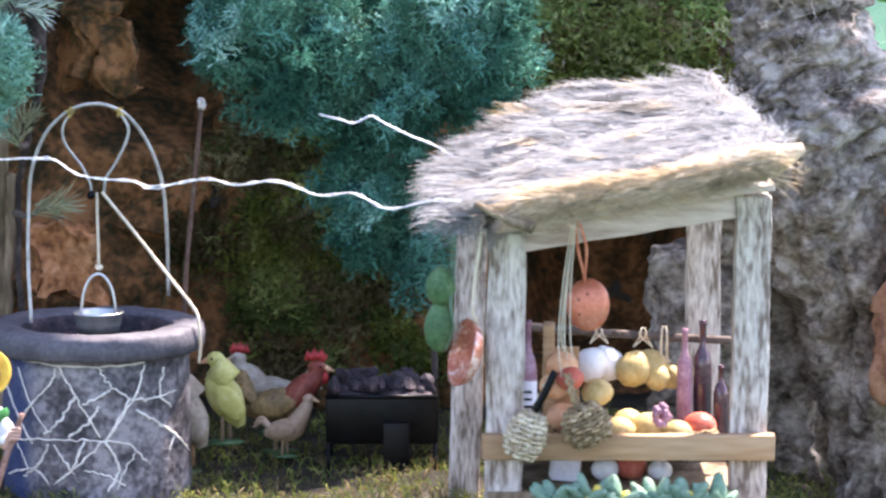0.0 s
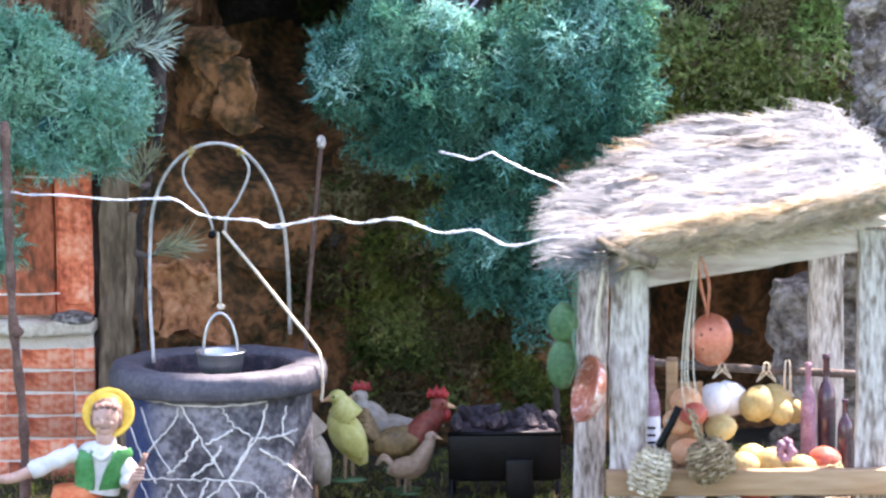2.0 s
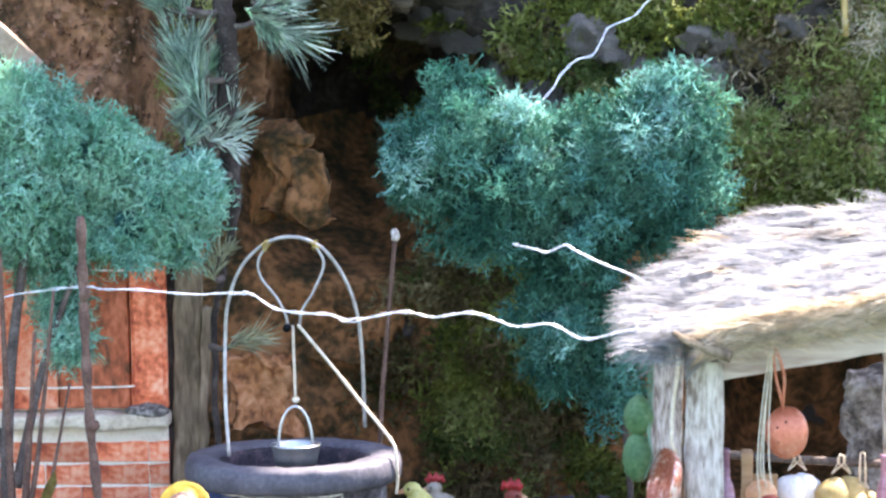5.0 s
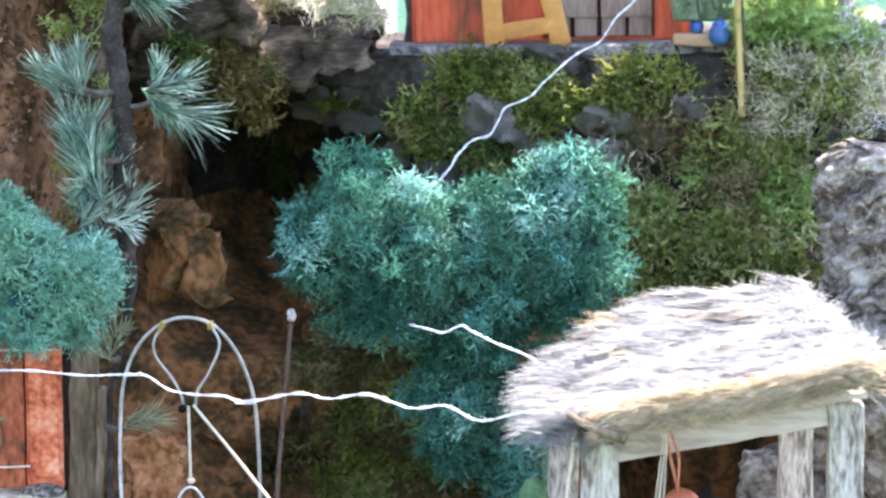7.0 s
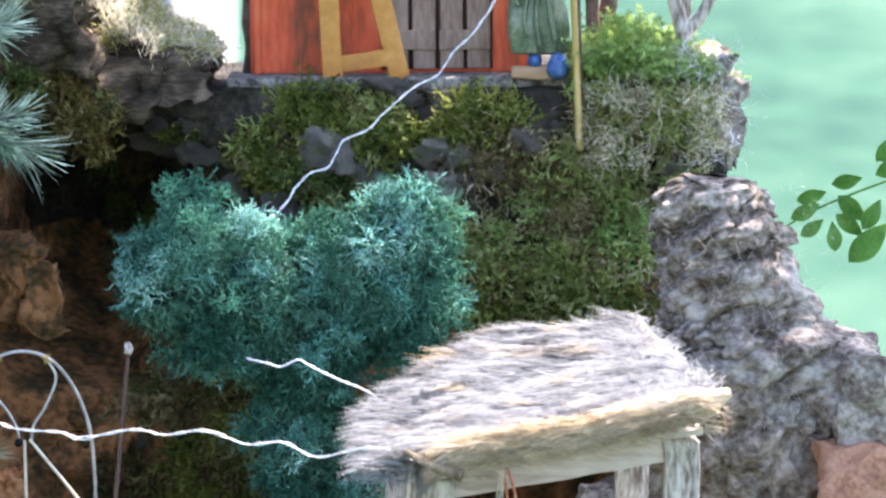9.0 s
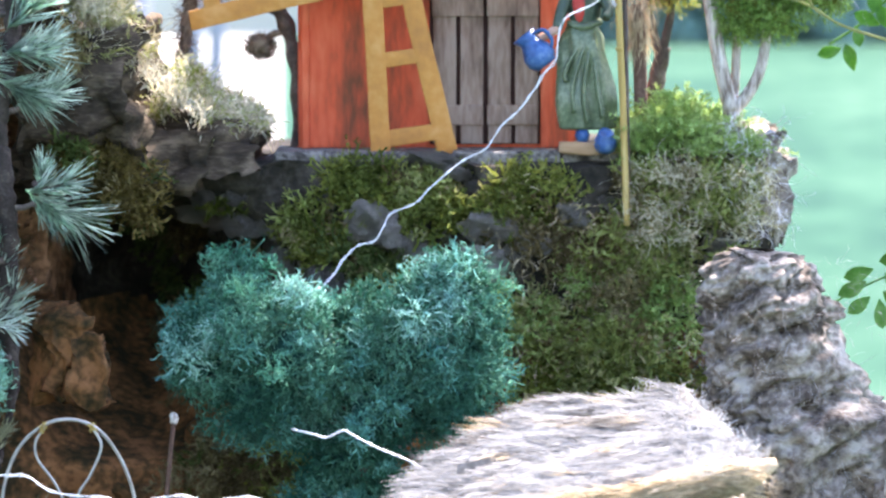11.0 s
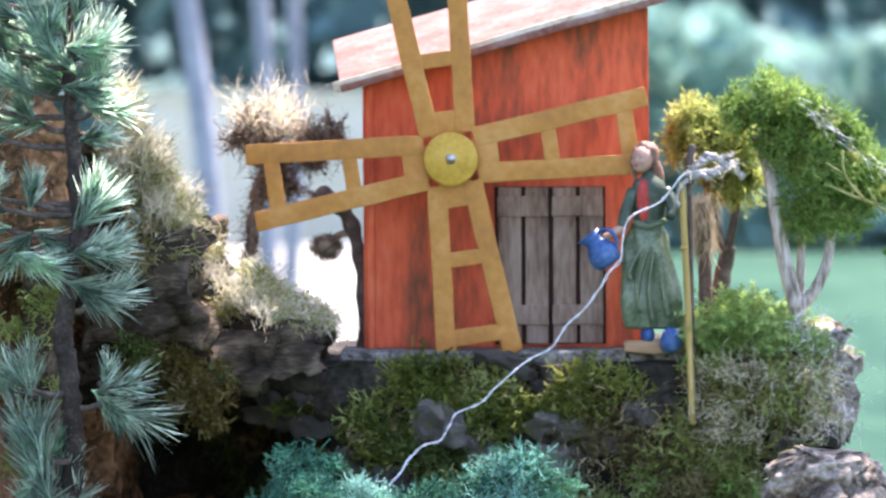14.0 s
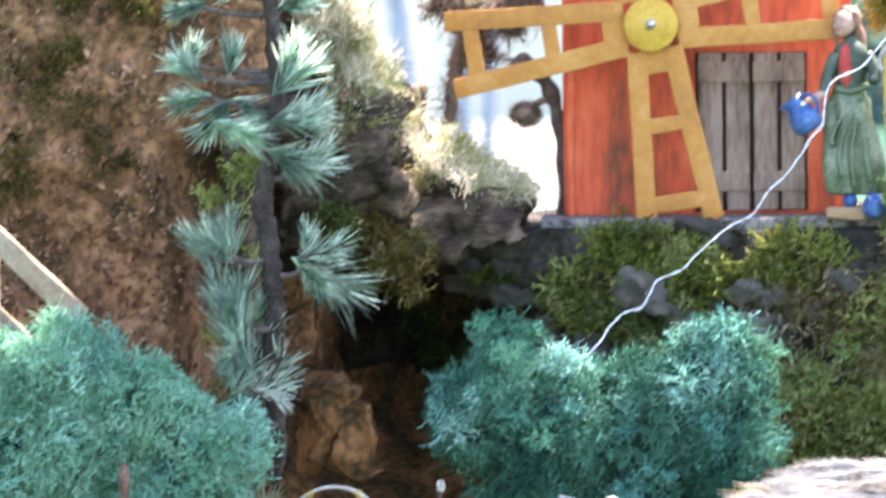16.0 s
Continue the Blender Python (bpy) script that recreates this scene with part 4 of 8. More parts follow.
grid_sheet(hill, np.linspace(-60, 60, 25), np.linspace(97, 160, 9), lambda x, y: max(0.0, (y - 97) * 0.3) + 0.6 * fractal((x, y, 0), 0.1, 3))
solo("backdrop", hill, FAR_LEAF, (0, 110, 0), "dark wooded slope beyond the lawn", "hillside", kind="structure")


def garden_tree(x, y, r, lean, h):
    t = thing("garden_tree", (x, y, 0), "pale sunlit tree trunk standing on the lawn", "tree", "trees on the lawn")
    z = np.linspace(0, h, 16)
    g = Geo().tube(np.stack([x + lean * z / h + 0.06 * np.sin(z * 1.3 + x), np.full(16, y), z], 1), np.linspace(r, r * 0.65, 16), 12)
    part("trunk", g, PALE_TRUNK, t)
    c = Geo()
    m = 900
    p = np.array([x + lean, y, h + 0.8]) + scatter(m) * rng.uniform(0.3, 1.6, (m, 1)) * np.array([1.3, 1.3, 0.8])
    a, b = scatter(m), scatter(m)
    q = np.stack([p - a * 0.12, p - b * 0.07, p + a * 0.12, p + b * 0.07], 1).reshape(-1, 3)
    c.add(q, np.arange(m * 4).reshape(-1, 4))
    for _ in range(7):
        e = np.array([x + lean, y, h + 0.8]) + scatter(1)[0] * np.array([1.2, 1.2, 0.6])
        c.segs([(x + lean * 0.9, y, h * 0.9)], [e], 0.05, 0.015, 1, 5)
    part("crown", c, [FAR_LEAF, PALE_TRUNK], t, smooth=False)


yard = Geo()
grid_sheet(yard, np.linspace(0, 1, 9), np.linspace(30, 85, 20), lambda x, y: 0.02)
yard.v[0][:, 0] = -0.088 * yard.v[0][:, 1] + 0.058 * yard.v[0][:, 0] * yard.v[0][:, 1]
solo("path", yard, GRAVEL, (0, 0, 0), "pale sunlit gravel drive across the lawn", "path", kind="structure")
garden_tree(-1.02, 18.0, 0.062, -0.45, 3.4)
garden_tree(-1.08, 22.0, 0.06, -0.2, 3.8)
garden_tree(-1.12, 25.0, 0.055, -0.08, 4.2)
shed = thing("garden_wall", (-3.2, 84.0, 0), "pale yellow sunlit garden wall beyond the lawn", "wall")
part("wall", Geo().block((-3.2, 84.0, 1.3), (7.0, 0.3, 3.3), None, 0.02, 0, 0.0, 0), PALE_WALL, shed)
part("coping", Geo().block((-3.2, 84.0, 3.0), (7.2, 0.5, 0.12), None, 0.02, 0, 0.0, 0), PALE_WALL, shed)


def unseen_shade_tree():
    """Adds an unseen tree to keep cork cliff, hollow, pine and stall floor in dappled shade."""
    t = thing("unseen_shade_tree", (-1.7, 4.8, 0), "unseen leafy tree added to shade parts of the display", "tree", "trees on the lawn")
    g = Geo()
    feet = []
    # each box is a place to shade; its leaves hang sunward of it
    for x0, x1, y0, y1, z0, z1, m in ((-0.36, -0.16, 3.13, 3.19, 1.10, 1.42, 1000), (-0.40, -0.2, 3.02, 3.12, 1.18, 1.41, 3800), (0.10, 0.36, 2.95, 3.20, 0.88, 1.00, 1000), (-0.34, -0.2, 3.05, 3.14, 1.12, 1.22, 700), (-0.52, -0.38, 3.20, 3.36, 1.40, 1.56, 650)):
        feet.append(np.stack([rng.uniform(x0, x1, m), rng.uniform(y0, y1, m), rng.uniform(z0, z1, m)], 1))
    foot = np.concatenate(feet)
    at = foot + np.array(sun_way) * rng.uniform(0.85, 1.25, (len(foot), 1))
    at = at[np.array([noise.noise(Vector(p) * 14) for p in at]) > -0.2]
    m = len(at)
    mid = at.mean(0)
    part("trunk", Geo().tube(curve([(-1.7, 4.8, -0.02), (-1.68, 4.78, 1.0), (-1.6, 4.7, 2.0), (-1.45, 4.6, 2.7)], 8), np.linspace(0.09, 0.05, 25), 12), TWIG, t)
    part("limb", Geo().tube(curve([(-1.5, 4.63, 2.5), (-1.0, 4.4, 2.75), (-0.3, 4.15, 2.6), mid], 8), np.linspace(0.04, 0.008, 25), 10), TWIG, t)
    a = scatter(m)
    b = unit(np.cross(a, scatter(m)))
    l = rng.uniform(0.014, 0.026, m)[:, None]
    g.add(np.stack([at - a * l, at - b * l * 0.5, at + a * l, at + b * l * 0.5], 1).reshape(-1, 3), np.arange(m * 4).reshape(-1, 4))
    far = np.concatenate([np.array(c) + scatter(700) * rng.uniform(0.1, 1.0, (700, 1)) ** 0.5 * np.array([0.55, 0.5, 0.4]) for c in ((-1.5, 4.7, 3.0), (-1.0, 4.6, 3.15), (-1.9, 5.0, 2.9))])
    a2 = scatter(len(far))
    b2 = unit(np.cross(a2, scatter(len(far))))
    g.add(np.stack([far - a2 * 0.05, far - b2 * 0.025, far + a2 * 0.05, far + b2 * 0.025], 1).reshape(-1, 3), np.arange(len(far) * 4).reshape(-1, 4))
    g.segs(np.repeat([(-1.45, 4.6, 2.7)], 50, 0), far[rng.integers(0, len(far), 50)], 0.012, 0.003, 1, 5)
    pick = rng.integers(0, m, 60)
    g.segs(np.repeat([mid], 60, 0), at[pick], 0.004, 0.001, 1, 5)
    part("crown", g, [LEAF_GREEN, TWIG], t, smooth=False, kind="stuff")


unseen_shade_tree()

# ---- the thick cork bark at the side of the stall ----
def bark_trunk():
    t = thing("cork_oak_stump", (0.28, 3.12, G), "rugged grey cork-oak stump standing beside the stall", "stump")
    rows = [(0.86, 0.350, 0.050), (0.95, 0.345, 0.052), (1.01, 0.322, 0.058), (1.07, 0.290, 0.078), (1.13, 0.290, 0.092), (1.165, 0.292, 0.090), (1.19, 0.274, 0.064), (1.22, 0.266, 0.056), (1.25, 0.262, 0.053), (1.275, 0.258, 0.045), (1.29, 0.256, 0.030), (1.296, 0.255, 0.004)]
    rows = curve([(z, c, r) for z, c, r in rows], 15)
    n = 190
    a = np.arange(n) * 2 * math.pi / n
    v = []
    for z, c, r in rows:
        for q in a:
            p = Vector((c + r * math.cos(q), 3.14 + r * 0.72 * math.sin(q), z))
            warp = noise.noise_vector(p * 16) * 0.30
            low = min(1.0, max(0.0, (1.16 - p.z) / 0.08))
            fold = abs(fractal(Vector((p.x * 15 + p.z * 5, p.y * 15, p.z * 40 - p.x * 22)) + warp, 1.0, 4, 2.0))
            rift = abs(fractal(Vector((p.x * 26, p.y * 26, p.z * 8)) + warp, 1.0, 4, 7.0))
            crack = max(0.0, 1 - fold / 0.30) ** 2 * (1 - 0.7 * low) + max(0.0, 1 - rift / 0.28) ** 2 * low
            ridge = noise.ridged_multi_fractal(Vector((p.x * 22 + 6, p.y * 22, p.z * 56 - p.x * 24)) + warp, 0.8, 2.2, 4, 1.0, 2.0)
            d = -0.012 * crack + 0.005 * (min(ridge, 2.0) - 1.1) + 0.016 * fractal(p, 13, 3, 5) + 0.005 * fractal(p, 50, 3, 2) + 0.003 * fractal(p, 120, 2, 8)
            v.append((p.x + d * math.cos(q), p.y + d * math.sin(q), p.z + 0.004 * fractal(p, 40, 2)))
    m = len(rows)
    f = [(i * n + k, i * n + (k + 1) % n, (i + 1) * n + (k + 1) % n, (i + 1) * n + k) for i in range(m - 1) for k in range(n)]
    part("bark", Geo().add(v, f), BARK, t)
    # the last two are added masses that hide sunlit ground in a dark gap
    for x, y, z0, z1, w in ((0.182, 3.16, 0.86, 1.06, 0.020), (0.214, 3.14, 0.86, 1.09, 0.022), (0.246, 3.19, 0.82, 1.06, 0.040), (0.305, 3.25, 0.80, 1.0, 0.055)):
        g = Geo()
        rock_block(g, (x - w, y - 0.02, z0), (x + w, y + 0.02, z1), 0.0042, lambda p: (p[0] + 0.016 * fractal(p, 26, 4, w * 900) - (p[0] - x) * 0.35 * max(0.0, (p[2] - z1 + 0.03) / 0.03), p[1] + 0.014 * fractal(p, 30, 4, 5) - (p[1] - y) * 0.35 * max(0.0, (p[2] - z1 + 0.03) / 0.03), p[2] + 0.012 * fractal(p, 26, 4, 9)))
        part("root", g.weld(), BARK, t)

    def stub_at(p):
        q = Vector(p)
        d = 0.012 * fractal(q, 24, 4, 3) + 0.006 * fractal(q, 80, 3, 1)
        return (q.x + d, q.y + d * 0.8, q.z + 0.010 * fractal(q, 30, 3, 6))
    g = Geo()
    rock_block(g, (0.335, 3.035, 0.95), (0.395, 3.13, 1.10), 0.004, lambda p: stub_at((p[0] - 0.10 * (1.10 - p[2]) * (1.6 - 6 * (1.10 - p[2])), p[1] + 0.3 * abs(p[2] - 1.03), p[2])))
    part("bare_wood", g, BARE, t, "broken reddish inner cork without bark")
    g = Geo()
    rock_block(g, (0.345, 3.07, 1.085), (0.382, 3.17, 1.165), 0.005, stub_at)
    part("broken_stub", g, BARK, t)
    g = Geo()
    m = 500
    at = np.stack([rng.uniform(0.20, 0.34, m), rng.uniform(3.04, 3.09, m), rng.uniform(1.1, 1.29, m)], 1)
    fuzz(g, at, scatter(m), rng.uniform(0.01, 0.03, m), 0.00013, 0.6, 0, 1.0)
    part("fibre", g, STRAW, t, "loose pale fibres caught on the bark", kind="stuff")


bark_trunk()


def bark_plate():
    g = Geo()
    rock_block(g, (0.235, 3.36, 1.285), (0.300, 3.50, 1.352), 0.005, lambda p: (p[0] + 0.012 * fractal(p, 30, 4, 2), p[1] + 0.02 * fractal(p, 26, 4, 4), p[2] + 0.008 * fractal(p, 60, 3, 3)))
    rock_block(g, (0.225, 3.37, 1.35), (0.295, 3.52, 1.372), 0.005, lambda p: (p[0] + 0.012 * fractal(p, 30, 4, 5), p[1] + 0.02 * fractal(p, 26, 4, 6), p[2] + 0.010 * fractal(p, 50, 3, 7)))
    solo("bark_plate", g, BARK, (0.27, 3.44, 1.29), "layered grey cork bark at the terrace's outer edge", "bark")


bark_plate()

# ---- the well ----
def stone_well():
    cx, cy = -0.2525, 3.03
    t = thing("stone_well", (cx, cy, G - 0.004), "violet-grey miniature well with cream mortar lines", "well")
    g = Geo().lathe([(0.069, G - 0.008), (0.0688, G + 0.02), (0.068, G + 0.05), (0.0672, G + 0.08), (0.067, 1.004), (0.057, 1.004), (0.055, 0.93), (0.0, 0.93)], (cx, cy, 0), 72, wobble=0.0022)
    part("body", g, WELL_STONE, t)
    g = Geo().lathe([(0.056, 1.003), (0.0765, 1.0025), (0.0788, 1.0045), (0.0795, 1.011), (0.0788, 1.0175), (0.0765, 1.0205), (0.066, 1.0215), (0.0565, 1.0205), (0.0545, 1.018), (0.054, 0.995)], (cx, cy, 0), 72, wobble=0.0014)
    # black disc and dark lining put the shaft's shade into colour
    part("shade_disc", Geo().lathe([(0.0, 0.988), (0.0548, 0.988), (0.0548, 0.984), (0.0, 0.984)], (cx, cy, 0), 40), BLACK, t, "black disc that stands for the shaft's shade")
    part("shaft", Geo().lathe([(0.0528, 0.9885), (0.0528, 1.0150), (0.0545, 1.0180), (0.0550, 1.0175), (0.0550, 0.9885)], (cx, cy, 0), 56), COAL, t, "inner wall darkened for the shade in the shaft")
    part("rim", g, WELL_RIM, t, "lumpy grey plaster rim")
    # painted mortar web over the drum: lines of (share of the radius to the right, depth below the rim) on the front
    upper = [[(-0.77, 4), (-0.33, 10), (0.1, 12), (0.57, 7)], [(-0.77, 28), (-0.63, 125), (-0.44, 195)], [(-0.35, 18), (-0.40, 58), (-0.6, 116)], [(-0.32, 13), (-0.15, 88), (0.10, 200)],
             [(0.10, 16), (0.22, 62), (0.42, 102)], [(0.57, 13), (0.47, 97), (0.16, 210), (-0.19, 295), (-0.44, 350)], [(0.22, 77), (-0.07, 117)], [(-0.15, 92), (-0.3, 157), (-0.48, 200)]]
    lower = [[(-0.81, 227), (-0.5, 215), (-0.07, 212), (0.36, 222), (0.55, 267), (0.7, 317)], [(0.42, 105), (0.67, 107), (0.86, 97)], [(0.49, 135), (0.7, 177), (0.86, 217), (0.98, 277)], [(0.76, 27), (0.72, 97), (0.82, 137)],
             [(-0.38, 227), (-0.22, 287), (-0.07, 342)], [(-0.44, 227), (-0.53, 277), (-0.71, 327)], [(-0.79, 237), (-0.65, 307)], [(0.47, 252), (0.36, 297), (0.28, 347)], [(-0.13, 292), (0.16, 307), (0.41, 347)]]
    lower += [[(-0.95, 60), (-0.80, 150), (-0.62, 230)], [(-0.60, 116), (-0.76, 172)], [(0.42, 102), (0.20, 208)], [(0.16, 212), (0.30, 290), (0.20, 350)], [(-0.05, 214), (-0.19, 295)], [(0.86, 217), (0.70, 317)], [(-0.90, 330), (-0.60, 300), (-0.38, 350)], [(0.10, 120), (0.0, 160), (-0.22, 205)]]
    back = [[(-q, h + 12 * math.sin(i)) for q, h in line] for i, line in enumerate(lower)]
    for lines, face in ((upper, -1), (lower, -1), (upper, 1), (back, 1)):
        for line in lines:
            c = curve([(math.asin(q), h * 0.000266, 0) for q, h in line], 7)
            c[:, 0] += 0.042 * np.array([noise.noise(Vector((i * 0.7, line[0][1], face))) for i in range(len(c))])
            c[:, 1] += 0.0024 * np.array([noise.noise(Vector((i * 0.9, line[0][1], face + 7))) for i in range(len(c))])
            wide = rng.uniform(0.0005, 0.0011) * (1 + 0.5 * np.array([noise.noise(Vector((i * 0.8, line[0][1], 5))) for i in range(len(c))]))
            part("mortar_line", Geo().tube(np.stack([cx + 0.0684 * np.sin(c[:, 0]), cy + face * 0.0684 * np.cos(c[:, 0]), np.clip(1.002 - c[:, 1], 0.9, 1.001)], 1), wide, 6), MORTAR, t)
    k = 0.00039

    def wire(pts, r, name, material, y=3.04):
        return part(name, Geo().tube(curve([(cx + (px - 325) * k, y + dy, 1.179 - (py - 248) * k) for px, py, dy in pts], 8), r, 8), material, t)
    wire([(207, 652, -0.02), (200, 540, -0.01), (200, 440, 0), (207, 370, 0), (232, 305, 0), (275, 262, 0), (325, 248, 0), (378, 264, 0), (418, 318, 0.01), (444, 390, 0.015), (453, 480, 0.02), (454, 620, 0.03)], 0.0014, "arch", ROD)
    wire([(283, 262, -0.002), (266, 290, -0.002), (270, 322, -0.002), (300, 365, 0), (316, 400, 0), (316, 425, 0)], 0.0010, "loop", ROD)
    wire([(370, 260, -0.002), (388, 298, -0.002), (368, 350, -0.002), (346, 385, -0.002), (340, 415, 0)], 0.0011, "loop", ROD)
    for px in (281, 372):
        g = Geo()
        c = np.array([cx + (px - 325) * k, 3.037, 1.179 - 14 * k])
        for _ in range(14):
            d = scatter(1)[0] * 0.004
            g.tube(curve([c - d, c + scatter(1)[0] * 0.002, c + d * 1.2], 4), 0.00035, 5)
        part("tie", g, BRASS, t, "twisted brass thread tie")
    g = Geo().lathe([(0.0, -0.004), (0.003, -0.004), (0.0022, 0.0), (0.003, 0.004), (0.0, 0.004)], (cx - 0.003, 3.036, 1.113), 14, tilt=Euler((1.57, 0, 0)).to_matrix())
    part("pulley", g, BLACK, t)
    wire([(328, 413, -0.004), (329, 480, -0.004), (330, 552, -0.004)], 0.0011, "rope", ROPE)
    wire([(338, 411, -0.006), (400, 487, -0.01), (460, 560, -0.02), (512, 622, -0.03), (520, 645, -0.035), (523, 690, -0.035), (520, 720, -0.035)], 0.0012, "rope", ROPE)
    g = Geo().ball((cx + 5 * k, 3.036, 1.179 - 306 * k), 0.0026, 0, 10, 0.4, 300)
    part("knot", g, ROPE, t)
    b = thing("tin_bucket", (cx + 5 * k, 3.03, 1.012), "small dull tin bucket hanging over the well", "bucket")
    x = cx + 5 * k
    g = Geo().lathe([(0.0, 1.012), (0.0125, 1.012), (0.0145, 1.0125), (0.0165, 1.020), (0.0178, 1.0265), (0.0186, 1.0275), (0.0182, 1.0285), (0.0170, 1.0275), (0.0155, 1.020), (0.0125, 1.0145), (0.0, 1.0142)], (x, 3.03, 0), 32)
    part("body", g, STEEL, b)
    s = np.linspace(0, math.pi, 17)
    part("handle", Geo().tube(np.stack([x + 0.0125 * np.cos(s), np.full(17, 3.03), 1.026 + 0.030 * np.sin(s)], 1), 0.0011, 7), STEEL, b)


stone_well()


# ---- the stall ----
def market_stall():
    t = thing("market_stall", (0.126, 2.89, G), "small weathered timber market stall with a thatched roof", "market stall")
    part("post", Geo().block((0.0425, 2.842, 1.0055), (0.0255, 0.022, 0.215), Euler((0, 0.015, 0)).to_matrix(), 0.0014, 0, 0.0011, 9), WOOD_GREY, t)
    part("post", Geo().block((0.2095, 2.842, 1.0185), (0.0240, 0.022, 0.241), Euler((0, 0.012, 0)).to_matrix(), 0.0014, 0, 0.0011, 9), WOOD_GREY, t)
    part("post", Geo().block((0.018, 2.985, 1.0), (0.022, 0.018, 0.21), Euler((0, 0.03, 0)).to_matrix(), 0.0014, 0, 0.0009, 9), WOOD_GREY, t)
    part("post", Geo().block((0.186, 2.985, 1.01), (0.024, 0.018, 0.235), None, 0.0014, 0, 0.0009, 9), WOOD_GREY, t)
    part("lintel", Geo().block((0.1265, 2.841, 1.1188), (0.146, 0.016, 0.0150), Euler((0, -0.158, 0)).to_matrix(), 0.0012, 0, 0.0006, 8), WOOD_PALE, t)
    part("top_batten", Geo().block((0.1256, 2.838, 1.1296), (0.199, 0.026, 0.0050), Euler((0, -0.158, 0)).to_matrix(), 0.001, 0, 0.0006, 8), WOOD_PALE, t)
    part("front_plank", Geo().block((0.126, 2.824, 0.967), (0.199, 0.010, 0.0175), None, 0.0012, 0, 0.0006, 8), WOOD_TAN, t, "tan front plank")
    part("rail", Geo().tube(curve([(0.03, 2.945, 1.033), (0.12, 2.944, 1.026), (0.215, 2.945, 1.020)], 8), 0.0030, 8), TWIG, t)
    part("shelf", Geo().block((0.112, 2.895, 0.959), (0.16, 0.12, 0.006), None, 0.0012, 0, 0.0005, 4), WOOD_POST, t)
    part("lower_plank", Geo().block((0.126, 2.945, 0.943), (0.19, 0.010, 0.012), None, 0.0012, 0, 0.0006, 6), WOOD_GREY, t)
    part("lower_shelf", Geo().block((0.115, 2.885, 0.932), (0.17, 0.11, 0.006), None, 0.0012, 0, 0.0005, 4), WOOD_POST, t)

    # roof: a hide slab with a rolled front edge, covered with long pale straw hair
    def roof(x, y):
        return 1.1170 + 0.20 * x + (0.215 - 0.35 * x) * (y - 2.79) + 0.004 * fractal((x, y, 0), 16, 3) - 0.06 * max(0, 0.03 - x)
    g = Geo()
    xs, ys = np.linspace(0.030, 0.234, 50), np.linspace(2.788, 3.015, 44)
    grid_sheet(g, xs, ys, lambda x, y: roof(x, y) + 0.009)
    grid_sheet(g, xs, ys, lambda x, y: roof(x, y))
    for v in g.v:
        v[:, 1] = np.minimum(v[:, 1], 2.850 + 0.95 * v[:, 0])
        # the sheet thins and sags towards its slanting back edge and its open end
        edge = np.minimum((2.850 + 0.95 * v[:, 0] - v[:, 1]) / 0.05, (v[:, 0] - 0.030) / 0.035)
        v[:, 2] -= 0.016 * (1 - np.clip(edge, 0, 1)) ** 2
        v[:, 0] = v[:, 0] * (1 - 0.75 * (v[:, 1] - 2.788))
    part("roof_hide", g, STRAW_BROWN, t, "brown hide sheet under the straw")
    g = Geo()
    roll = np.array([(x, 2.786, roof(x, 2.786) + 0.0075 + 0.002 * math.sin(x * 40) + 0.5 * max(0.0, x - 0.225)) for x in np.linspace(0.05, 0.240, 30)])
    g.tube(roll, np.interp(np.linspace(0, 1, 30), [0, 0.1, 0.5, 0.9, 1], [0.006, 0.0105, 0.0120, 0.0110, 0.003]), 14)
    part("rolled_edge", g, HIDE, t, "tan rolled front edge")
    g = Geo()
    m, each = 900, 24
    x, y = rng.uniform(0.018, 0.236, m), 2.800 + 0.220 * rng.uniform(0, 1, m) ** 1.1
    y = np.where(y > 2.905 + 0.95 * x, rng.uniform(2.80, 2.905, m), y)
    x = x * (1 - 0.75 * (y - 2.785))
    flow = np.array([noise.noise(Vector((a * 20, b * 20, 0))) for a, b in zip(x, y)])
    lead = np.stack([-1.0 + 0.2 * flow, -0.35 + 0.8 * flow, 0.10 + 0.16 * np.abs(flow)], 1) + scatter(m) * 0.25
    lead[:, 2] = np.abs(lead[:, 2]) * 0.7 + 0.30 * np.clip((y - 2.93) / 0.09, 0, 1)
    # the last spot's brown locks put a cleft's shade into the hair colour
    dark = (np.array([noise.noise(Vector((a * 14 + 9, b * 22, 4))) for a, b in zip(x, y)]) > 0.55) | (rng.random(m) < 0.03) | (np.hypot((x - 0.155) / 0.022, (y - 2.955) / 0.02) < 1)
    pick = np.repeat(np.arange(m), each)
    n = len(pick)
    root = np.stack([x, y], 1)
    x, y = x[pick] + rng.normal(size=n) * 0.004, y[pick] + rng.normal(size=n) * 0.004
    at = np.stack([x, y, [roof(a, b) + 0.009 for a, b in zip(x, y)]], 1)
    # the strands of a lock run together into a point
    l = rng.uniform(0.016, 0.036, m)[pick]
    way = lead[pick] / np.linalg.norm(lead, axis=1)[pick][:, None] * l[:, None]
    way[:, :2] += np.stack([root[pick, 0] - x, root[pick, 1] - y], 1) * 0.5
    way = unit(way + scatter(n) * 0.0016)
    l = l * rng.uniform(0.7, 1.25, n)
    tan = dark[pick]
    warm = ~tan & (rng.random(m)[pick] < 0.05)
    for mi, s in ((0, ~tan & ~warm), (2, tan), (1, warm)):
        fuzz(g, at[s], way[s], l[s], rng.uniform(0.00026, 0.0006, s.sum()), 0.26, mi, 0.16)
    # strands along the closed end
    m = 3600
    y2 = rng.uniform(2.80, 3.02, m)
    x2 = 0.238 * (1 - 0.75 * (y2 - 2.785)) - rng.uniform(0, 0.05, m)
